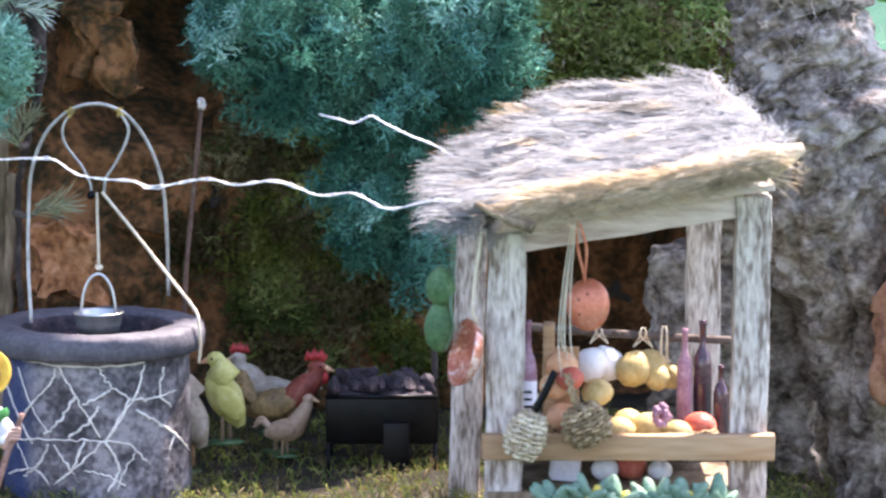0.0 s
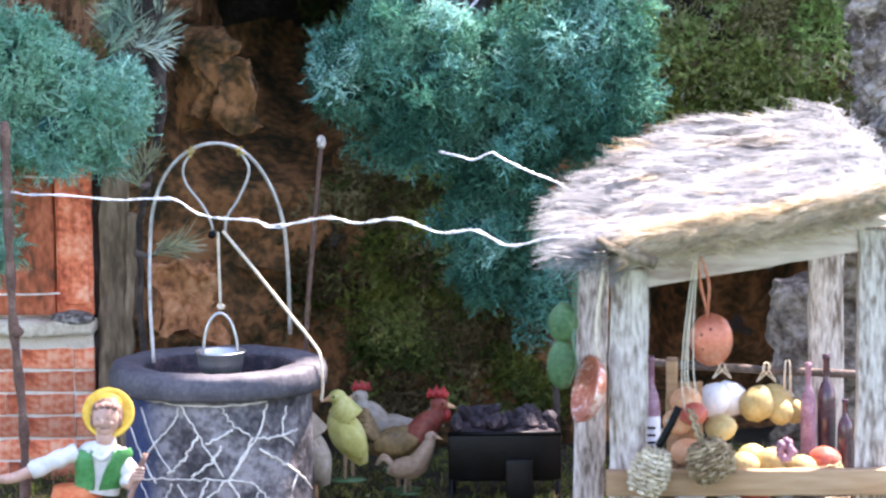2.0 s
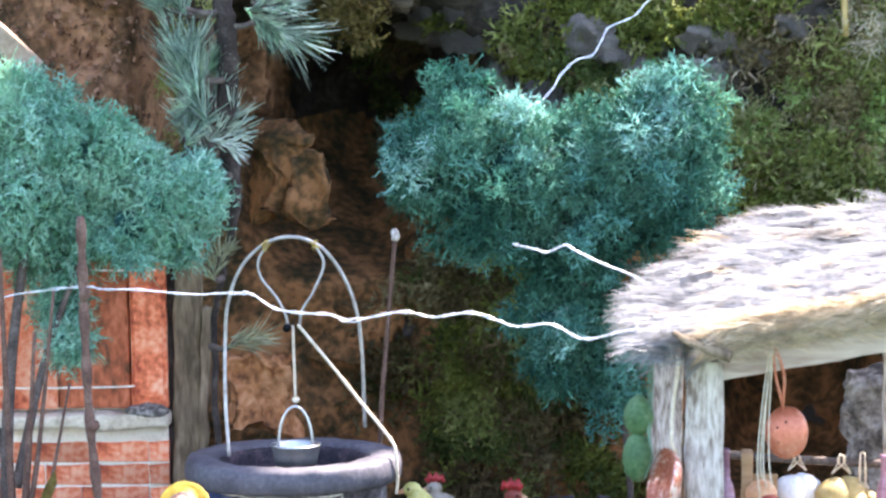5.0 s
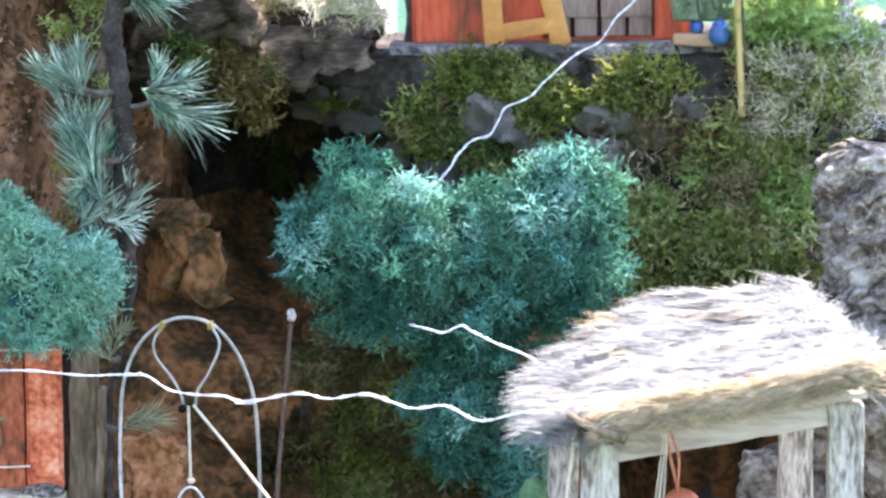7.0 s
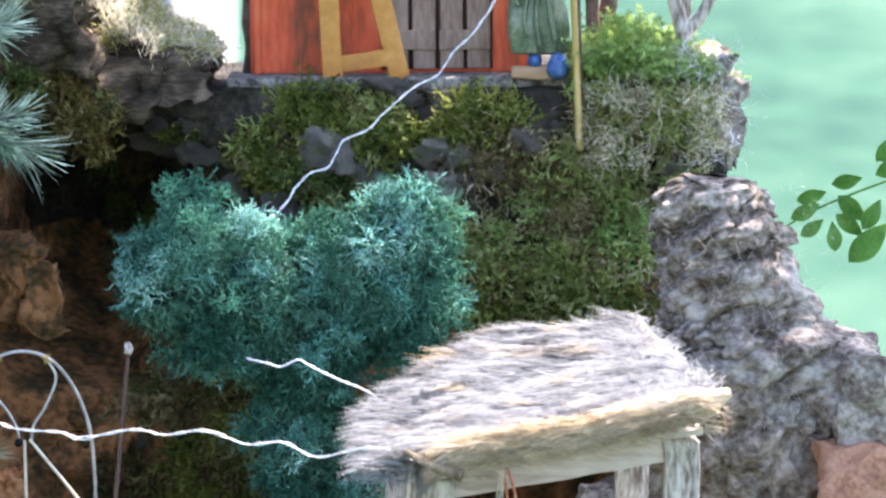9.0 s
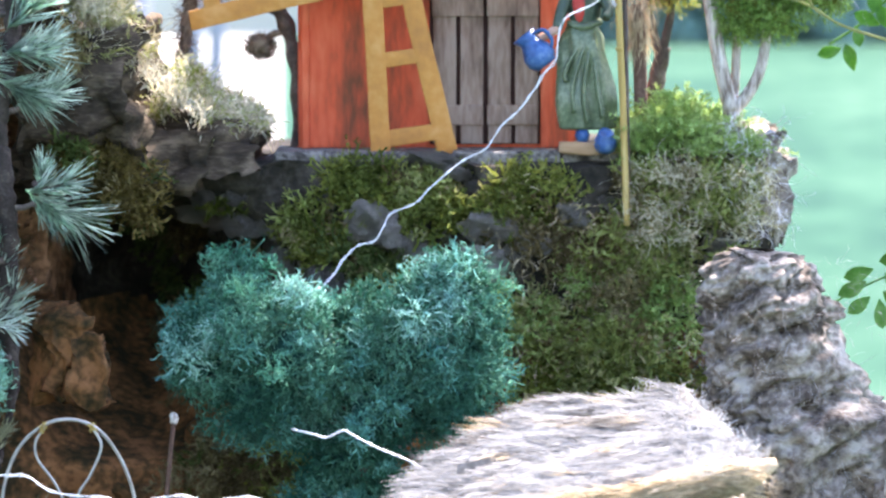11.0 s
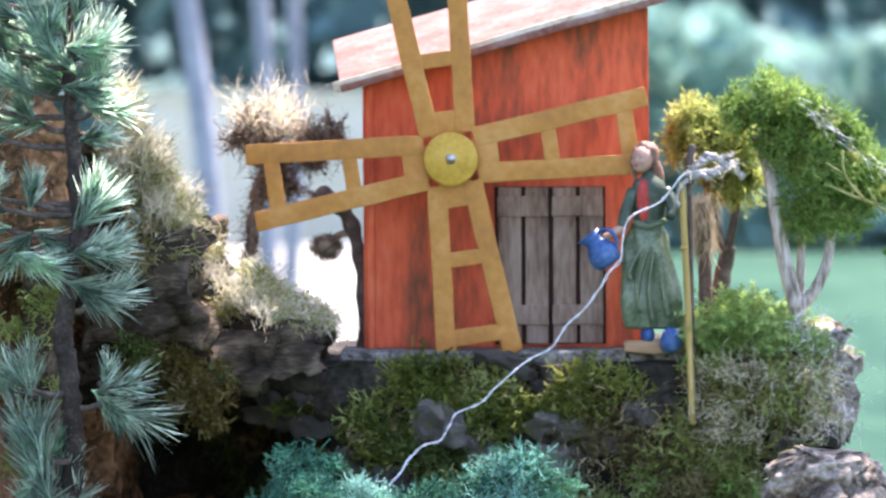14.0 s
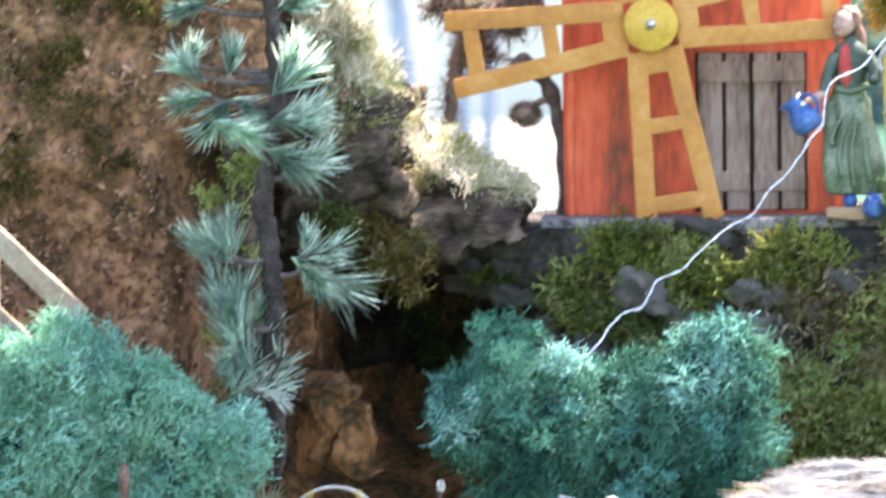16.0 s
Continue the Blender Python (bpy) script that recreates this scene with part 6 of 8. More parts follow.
# ---- teal lichen trees ----
def lobes(blobs, each, share=(0.30, 0.52), out=0.62):
    """Breaks round blobs up into heaps of smaller lobes with gaps between."""
    heap = []
    for x, y, z, rx, ry, rz in blobs:
        for d in scatter(each):
            k = rng.uniform(*share)
            heap.append((x + d[0] * rx * out, y + d[1] * ry * out, z + d[2] * rz * out, rx * k, rx * k * 0.95, rz * k))
    return heap


def lichen_tree(base, blobs, stems, n, label, leaf=LICHEN, deep=LICHEN_GREEN, pale=LICHEN_PALE, green=LICHEN_MOSSY, dyed=()):
    """A crown of lichen pieces; dyed: pieces of another tint as (x, z, size, tint)."""
    t = thing("lichen_tree", base, label, "miniature tree", "lichen trees")
    g = Geo()
    # dark cores and deeper-toned inner shoots put the gaps' shade into colour
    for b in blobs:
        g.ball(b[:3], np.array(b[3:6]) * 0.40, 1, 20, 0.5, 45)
    inner = [(x, y, z, rx * 0.74, ry * 0.74, rz * 0.74) for x, y, z, rx, ry, rz in blobs]
    p1, d1 = blobs_surface(inner, n // 12)
    p2, d2 = blobs_surface(lobes(blobs, 20, (0.26, 0.5), 0.70), n // 7)
    p, d = np.concatenate([p1, p2]), np.concatenate([d1, d2])
    size = rng.uniform(0.004, 0.0125, len(p))
    p = p - d * (size * 0.5)[:, None]
    pick = np.repeat(np.arange(len(p)), 21)
    e = unit(scatter(len(pick)) + d[pick] * 0.7)
    q = p[pick] + e * (size[pick] * 0.5)[:, None]
    s = np.array([0.47 + 0.85 * noise.noise(Vector(v) * 20) for v in p]) + rng.normal(size=len(p)) * 0.10
    tint = np.where(s < 0.36, 2, np.where(s < 0.70, 0, 3))
    for x, z, r, mi in dyed:
        tint = np.where(np.hypot(p[:, 0] - x, p[:, 2] - z) < r * rng.uniform(0.6, 1.15, len(p)), mi, tint)
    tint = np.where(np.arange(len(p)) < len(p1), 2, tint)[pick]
    for mi in (0, 2, 3, 4):
        w = tint == mi
        sprigs(g, q[w], unit(e[w] + scatter(w.sum()) * 0.7), 0.0058 * (size[pick][w] / 0.009) ** 0.5 * rng.uniform(0.6, 1.4, w.sum()), 0.00076, 4, 1.1, mi)
    part("crown", g, [leaf, LICHEN_SHADE, deep, pale, green], t, "springy teal-dyed lichen")
    for pts, r0, r1 in stems:
        c = curve(pts, 8)
        part("stem", Geo().tube(c, np.linspace(r0, r1, len(c)), 8), TWIG, t)
    return t


def blob_row(y, rows, flat=0.75):
    return [(x, y + (0.014 if i % 2 else -0.010) + 0.35 * max(0.0, 1.15 - z), z, r, r * flat, r) for i, (x, z, r) in enumerate(rows)]


lichen_tree((-0.05, 3.19, G), blob_row(3.19, [(-0.140, 1.230, 0.044), (-0.136, 1.262, 0.026), (-0.160, 1.208, 0.028), (-0.165, 1.232, 0.022), (-0.090, 1.212, 0.048), (-0.045, 1.212, 0.046), (-0.005, 1.222, 0.042), (0.018, 1.248, 0.038), (0.034, 1.258, 0.027), (0.043, 1.232, 0.027), (-0.068, 1.208, 0.038), (-0.030, 1.204, 0.040), (-0.024, 1.216, 0.038),
             (0.040, 1.212, 0.032), (-0.120, 1.178, 0.034), (-0.075, 1.165, 0.034), (-0.030, 1.170, 0.042), (0.008, 1.180, 0.036), (0.028, 1.190, 0.032), (-0.052, 1.130, 0.034), (-0.070, 1.095, 0.022), (-0.040, 1.098, 0.034),
             (-0.062, 1.060, 0.024), (-0.030, 1.060, 0.032), (-0.018, 1.03, 0.022)]),
            [([(-0.006, 3.25, G - 0.01), (-0.008, 3.25, 0.98), (-0.022, 3.23, 1.06), (-0.05, 3.2, 1.15), (-0.06, 3.19, 1.22)], 0.0026, 0.002), ([(-0.05, 3.2, 1.15), (-0.10, 3.19, 1.19), (-0.14, 3.18, 1.22)], 0.003, 0.0015), ([(-0.04, 3.2, 1.12), (0.01, 3.19, 1.19), (0.03, 3.18, 1.24)], 0.003, 0.0015)],
            6800, "teal dyed lichen tree before the rock wall", dyed=[(0.015, 1.258, 0.03, 3), (-0.003, 1.273, 0.016, 3), (-0.137, 1.273, 0.02, 4), (-0.114, 1.271, 0.014, 4), (0.059, 1.261, 0.014, 4), (0.06, 1.277, 0.01, 4), (-0.161, 1.224, 0.022, 3), (-0.072, 1.191, 0.03, 2), (-0.103, 1.215, 0.02, 4), (0.036, 1.171, 0.03, 2), (-0.026, 1.25, 0.02, 2)])
lichen_tree((-0.44, 3.03, G), blob_row(3.03, [(-0.470, 1.258, 0.044), (-0.432, 1.260, 0.036), (-0.405, 1.240, 0.036), (-0.372, 1.222, 0.034), (-0.345, 1.212, 0.032), (-0.322, 1.208, 0.024), (-0.450, 1.215, 0.045), (-0.405, 1.200, 0.040), (-0.365, 1.190, 0.030), (-0.335, 1.185, 0.022),
             (-0.490, 1.205, 0.045), (-0.430, 1.172, 0.030), (-0.520, 1.262, 0.05), (-0.56, 1.24, 0.05), (-0.54, 1.19, 0.05), (-0.424, 1.13, 0.016), (-0.418, 1.105, 0.013)]),
            [([(-0.46, 3.02, G - 0.01), (-0.462, 3.02, 1.0), (-0.455, 3.02, 1.1), (-0.44, 3.03, 1.2)], 0.006, 0.003), ([(-0.455, 3.02, 1.0), (-0.43, 3.03, 1.1), (-0.39, 3.03, 1.2)], 0.004, 0.0015), ([(-0.462, 3.02, 1.02), (-0.49, 3.03, 1.12), (-0.5, 3.03, 1.2)], 0.0035, 0.0015)],
            6300, "light teal dyed lichen tree over the red house", LICHEN_LIGHT, LICHEN_MINT, LICHEN_SEA)


def bare_shrub():
    t = thing("bare_shrub", (-0.452, 2.985, G), "leafless reddish twig shrub before the brick house", "shrub")
    for k, (x, z, r) in enumerate(((-0.475, 1.14, 0.0024), (-0.455, 1.18, 0.003), (-0.432, 1.12, 0.0026), (-0.418, 1.15, 0.0022), (-0.485, 1.08, 0.002), (-0.44, 1.06, 0.0022), (-0.41, 1.08, 0.0018))):
        c = curve([(-0.452 + 0.003 * (k - 3), 2.985, G - 0.005), (-0.452 + 0.25 * (x + 0.452), 2.983, G + 0.07), (-0.452 + 0.6 * (x + 0.452), 2.98, G + 0.55 * (z - G)), (x, 2.98 + 0.004 * (k - 3), z)], 7)
        part("twig", Geo().tube(c, np.linspace(r * 1.5, r * 0.5, len(c)), 7), REDTWIG, t)
    leaf = Geo()
    for a in ((-0.427, 2.975, 1.0), (-0.434, 2.977, 0.985)):
        v = [(a[0] + dx, a[1], a[2] + dz) for dx, dz in ((-0.006, -0.02), (0.000, -0.01), (0.008, 0.01), (0.007, 0.02), (-0.001, 0.008), (-0.007, -0.008))]
        leaf.add(v + [(x, y + 0.001, z) for x, y, z in v], [np.array([[0, 1, 2, 3, 4, 5], [11, 10, 9, 8, 7, 6]])])
    part("leaf", leaf, MOSS_GOLD, t)


bare_shrub()
stake = thing("thin_stake", (-0.389, 2.955, G), "thin reddish brown stake with knots", "stake")
c = curve([(-0.388, 2.955, G - 0.01), (-0.386, 2.955, 0.98), (-0.3915, 2.955, 1.06), (-0.3935, 2.955, 1.14), (-0.394, 2.955, 1.205)], 8)
part("stick", Geo().tube(c, 0.0034 + 0.0008 * np.sin(np.arange(len(c)) * 1.7), 8), REDTWIG, stake)
part("knot", Geo().ball((-0.3925, 2.953, 1.15), (0.0045, 0.004, 0.006), 0, 10, 0.3, 200), REDTWIG, stake)
part("knot", Geo().ball((-0.389, 2.953, 1.055), (0.0045, 0.004, 0.005), 0, 10, 0.3, 200), REDTWIG, stake)
back_stick = thing("grey_stick", (-0.182, 3.15, G), "thin grey stick with a pale cut end", "stick")
part("stick", Geo().tube(curve([(-0.199, 3.15, G - 0.01), (-0.195, 3.15, 1.02), (-0.189, 3.15, 1.09), (-0.181, 3.14, 1.166)], 8), 0.0018, 8), REDTWIG, back_stick)
part("cut_end", Geo().ball((-0.1805, 3.138, 1.168), (0.0034, 0.0028, 0.005), 0, 10, 0.5, 300), WOOD_GREY, back_stick)


# ---- the red brick house ----
def brick_house():
    t = thing("brick_house", (-0.45, 3.24, G), "miniature red house with brick lower wall and worn ledge", "miniature house")
    part("core", Geo().block((-0.47, 3.2523, 0.955), (0.2105, 0.06, 0.118), None, 0.001, 0, 0, 0), LINE_WHITE, t, "white mortar core")
    part("backing", Geo().block((-0.47, 3.2650, 1.085), (0.2095, 0.06, 0.125), None, 0.001, 0, 0, 0), LINE_WHITE, t)
    part("ledge", Geo().block((-0.468, 3.218, 1.0185), (0.212, 0.030, 0.011), None, 0.0025, 0, 0.0016, 14), LEDGE_PAINT, t, "worn white and grey ledge")
    part("ledge_cap", Geo().ball((-0.379, 3.214, 1.026), (0.016, 0.014, 0.006), 0, 16, 0.4, 80), STONE, t)
    lengths = (0.0155, 0.0390, 0.0405, 0.0520)
    meshes = [Geo().block((0, 0, 0), (l, 0.012, 0.0160), None, 0.0009, 0, 0.0006, 3).mesh("brick", RED_BRICK) for l in lengths]
    for row in range(6):
        z = 1.0005 - 0.0178 * row - 0.0076
        x = -0.364
        k = 0
        while x > -0.575:
            pick = 0 if k == 0 else 1 + (k + 2 * row) % 3
            ob = new("brick", meshes[pick])
            ob.parent = t
            ob.location = Vector((x - lengths[pick] / 2, 3.2275 + rng.uniform(-0.0008, 0.0008), z)) - Vector((-0.45, 3.24, G))
            x -= lengths[pick] + 0.0009
            k += 1
    for i, (x0, x1) in enumerate(((-0.575, -0.45), (-0.4485, -0.3935), (-0.392, -0.364))):
        part("panel", Geo().block(((x0 + x1) / 2, 3.2285 + (0.003 if i == 1 else 0), 1.086), (x1 - x0, 0.012, 0.118), None, 0.0012, 0, 0.0006, 6), RED_WORN if i == 1 else RED_BRICK, t, "flat orange-red painted panel")
    part("frame", Geo().block((-0.378, 3.2215, 1.078), (0.022, 0.004, 0.085), None, 0.001, 0, 0.0005, 6), RED_BRICK, t)
    for z in (1.044, 1.135):
        part("mortar_line", Geo().block((-0.47, 3.2215, z), (0.20, 0.002, 0.0014), None, 0.0003, 0, 0.0006, 12), LINE_WHITE, t)
    part("roof_edge", Geo().block((-0.47, 3.23, 1.148), (0.222, 0.03, 0.008), None, 0.0015), ROOF_RED, t)


brick_house()
post = thing("wooden_post", (-0.346, 3.23, G), "split grey-brown wooden post beside the red house", "post")
part("plank", Geo().block((-0.3495, 3.232, 1.03), (0.021, 0.016, 0.27), Euler((0, 0.035, 0)).to_matrix(), 0.002, 0, 0.0022, 16), WOOD_POST, post)
part("splinter", Geo().block((-0.362, 3.236, 1.02), (0.010, 0.012, 0.25), Euler((0, 0.02, 0)).to_matrix(), 0.002, 0, 0.002, 14), PINE_BARK, post)
part("splinter", Geo().block((-0.3375, 3.226, 1.00), (0.007, 0.010, 0.21), Euler((0, 0.05, 0)).to_matrix(), 0.002, 0, 0.002, 14), WOOD_POST, post)


def fence():
    t = thing("wooden_railing", (-0.472, 3.07, 1.29), "pale slanting wooden railing fixed to the cork cliff", "railing")
    turn = Euler((0, radians(44), 0)).to_matrix()
    part("handrail", Geo().block((-0.479, 3.06, 1.342), (0.115, 0.011, 0.016), turn, 0.0012, 0, 0.0005, 6), RAIL_WOOD, t)
    part("lower_rail", Geo().block((-0.509, 3.06, 1.317), (0.10, 0.008, 0.008), turn, 0.001, 0, 0.0005, 6), RAIL_WOOD, t)
    part("lower_rail", Geo().block((-0.529, 3.06, 1.295), (0.10, 0.008, 0.008), turn, 0.001, 0, 0.0005, 6), RAIL_WOOD, t)
    for x, z in ((-0.449, 1.28), (-0.502, 1.32)):
        part("baluster", Geo().block((x, 3.066, z), (0.008, 0.007, 0.055), None, 0.001, 0, 0.0004, 4), RAIL_WOOD, t)


fence()


# ---- the pine ----
def pine():
    t = thing("pine_tree", (-0.312, 3.10, G), "blue-green pine branches on a dark trunk before the cork cliff", "pine")
    trunk = curve([(-0.315, 3.13, G - 0.01), (-0.317, 3.12, 1.09), (-0.309, 3.11, 1.14), (-0.298, 3.105, 1.19), (-0.301, 3.10, 1.25), (-0.299, 3.095, 1.31), (-0.303, 3.09, 1.36), (-0.306, 3.09, 1.39), (-0.297, 3.09, 1.44), (-0.294, 3.09, 1.48), (-0.299, 3.09, 1.54), (-0.301, 3.09, 1.60), (-0.303, 3.09, 1.68)], 10)
    part("trunk", Geo().tube(trunk + 0.0012 * scatter(len(trunk)), np.interp(trunk[:, 2], [0.88, 1.17, 1.25, 1.68], [0.0026, 0.0026, 0.0085, 0.0036]), 10), PINE_BARK, t)
    # shoots: foot of the needles x, z and their tip x, z
    crown = [(-0.299, 1.590, -0.278, 1.612), (-0.299, 1.581, -0.328, 1.606), (-0.299, 1.577, -0.264, 1.577), (-0.295, 1.565, -0.258, 1.558), (-0.348, 1.598, -0.368, 1.621), (-0.332, 1.598, -0.346, 1.619), (-0.311, 1.606, -0.307, 1.635),
             (-0.324, 1.540, -0.357, 1.544), (-0.328, 1.544, -0.337, 1.564), (-0.349, 1.528, -0.372, 1.522), (-0.291, 1.527, -0.262, 1.533), (-0.350, 1.478, -0.374, 1.494), (-0.329, 1.482, -0.325, 1.508), (-0.350, 1.462, -0.378, 1.456)]
    middle = [(-0.288, 1.469, -0.256, 1.500), (-0.286, 1.448, -0.252, 1.458), (-0.288, 1.444, -0.249, 1.442), (-0.292, 1.419, -0.253, 1.401), (-0.284, 1.407, -0.249, 1.420), (-0.330, 1.441, -0.294, 1.427), (-0.321, 1.457, -0.297, 1.444), (-0.334, 1.453, -0.356, 1.426), (-0.285, 1.482, -0.273, 1.510), (-0.362, 1.486, -0.350, 1.507)]
    lower = [(-0.274, 1.336, -0.227, 1.307), (-0.272, 1.345, -0.237, 1.353), (-0.276, 1.349, -0.272, 1.371), (-0.274, 1.336, -0.250, 1.313), (-0.347, 1.345, -0.365, 1.368), (-0.343, 1.337, -0.356, 1.360), (-0.315, 1.270, -0.333, 1.313), (-0.310, 1.278, -0.297, 1.305), (-0.331, 1.291, -0.336, 1.318), (-0.319, 1.291, -0.327, 1.318),
             (-0.329, 1.247, -0.338, 1.278), (-0.325, 1.251, -0.306, 1.278), (-0.306, 1.249, -0.277, 1.255), (-0.306, 1.251, -0.284, 1.282), (-0.306, 1.247, -0.283, 1.239), (-0.308, 1.251, -0.305, 1.282)]
    lower = [(-0.329, 1.297, -0.343, 1.338), (-0.325, 1.300, -0.322, 1.338), (-0.314, 1.297, -0.302, 1.319), (-0.318, 1.292, -0.330, 1.328), (-0.323, 1.275, -0.344, 1.258), (-0.323, 1.272, -0.324, 1.242), (-0.318, 1.280, -0.335, 1.296), (-0.308, 1.225, -0.304, 1.200), (-0.331, 1.347, -0.352, 1.372), (-0.329, 1.350, -0.335, 1.380)] + lower
    sparse = [(-0.314, 1.149, -0.327, 1.171), (-0.309, 1.153, -0.302, 1.179), (-0.307, 1.161, -0.294, 1.170), (-0.296, 1.098, -0.264, 1.108), (-0.296, 1.098, -0.268, 1.096)]
    tufts = [((-0.300, b - 0.012), (a, b), (c, d)) for a, b, c, d in crown + middle + lower + sparse]
    few = len(tufts) - len(sparse)
    for _ in range(30):
        z = rng.uniform(1.545, 1.68)
        x = rng.uniform(-0.36, -0.275)
        a = rng.uniform(-0.3, 1.5) if x > -0.30 else rng.uniform(1.3, 3.4)
        tufts.insert(0, ((-0.300, z - 0.012), (x, z), (x + 0.034 * math.cos(a), z + 0.034 * math.sin(a))))
    few += 30
    used = []
    low = few - len(lower)
    for i, (foot, base, end) in enumerate(tufts):
        y = 3.082 + 0.022 * math.sin(i * 2.4)
        shared = [b0 for b0 in used if math.hypot(b0[0] - base[0], b0[1] - base[1]) < 0.014]
        used.append(base)
        if shared:
            foot = (base[0] - 0.004, base[1] - 0.002)
        else:
            foot = (float(np.interp(base[1], trunk[:, 2], trunk[:, 0])), base[1] - 0.006)
        c = curve([(foot[0], y if shared else 3.093, foot[1]), ((foot[0] + base[0]) / 2, (3.093 + y) / 2, (foot[1] + base[1]) / 2 - 0.003), (base[0], y, base[1])], 6)
        b = part("branch", Geo().tube(c, np.linspace(0.0028, 0.0016, len(c)), 7), TWIG, t)
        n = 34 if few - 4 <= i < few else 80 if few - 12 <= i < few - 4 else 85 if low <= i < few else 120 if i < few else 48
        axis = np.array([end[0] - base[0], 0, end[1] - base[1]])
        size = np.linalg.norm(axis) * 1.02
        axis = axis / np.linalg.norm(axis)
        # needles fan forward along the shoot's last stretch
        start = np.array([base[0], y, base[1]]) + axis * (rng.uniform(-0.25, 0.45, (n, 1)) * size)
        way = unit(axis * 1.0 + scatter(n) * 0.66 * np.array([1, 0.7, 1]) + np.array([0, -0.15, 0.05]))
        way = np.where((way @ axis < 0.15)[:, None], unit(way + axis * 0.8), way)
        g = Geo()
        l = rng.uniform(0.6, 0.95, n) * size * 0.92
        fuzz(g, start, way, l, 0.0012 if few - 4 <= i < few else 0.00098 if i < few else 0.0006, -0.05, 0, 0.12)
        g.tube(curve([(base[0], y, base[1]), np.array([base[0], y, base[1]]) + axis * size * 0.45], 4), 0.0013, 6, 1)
        # the last low tufts take the needle colour with sun glints painted in
        part("needle_tuft", g, [NEEDLE_GLINT if few - 4 <= i < few else NEEDLE if i < few else NEEDLE_PALE, TWIG], b, kind="stuff")


pine()


def bark_post():
    """A weathered slab of bark with moss along its edges, standing behind the pine."""
    t = thing("bark_slab", (-0.335, 3.18, 1.175), "weathered grey bark slab with yellow-green moss behind the pine", "bark")

    def slab_at(p):
        q = Vector(p)
        e = fractal((q.x, q.y, q.z * 0.25), 60, 4, 3)
        return (q.x + 0.005 * fractal(q, 24, 3, 1) + 0.010 * (q.z - 1.25) * 0.4, q.y + 0.007 * e + 0.004 * fractal(q, 40, 3, 5), q.z + 0.012 * fractal((q.x, 0, 0), 40, 2))
    g = Geo()
    rock_block(g, (-0.342, 3.150, 1.175), (-0.320, 3.215, 1.425), 0.0040, slab_at)
    part("slab", g.weld(), STEP_ROCK, t)
    g = Geo()
    for x, z, r, m in ((-0.345, 1.40, 0.012, 5), (-0.322, 1.392, 0.010, 4), (-0.348, 1.30, 0.009, 3), (-0.340, 1.345, 0.010, 3), (-0.319, 1.35, 0.008, 3), (-0.330, 1.425, 0.014, 6), (-0.350, 1.235, 0.008, 2)):
        c = np.array([x, 3.147, z]) + scatter(m) * r * np.array([1.2, 0.4, 2.0])
        clumps(g, c, unit(scatter(len(c)) * 0.5 + np.array([0, -1.0, 0.3])), 0.0036 * rng.uniform(0.6, 1.4, len(c)), 16, 0.010, 0.0006)
    part("moss", g, MOSS_LIME, t, "yellow-green moss tufts", kind="stuff")


bark_post()


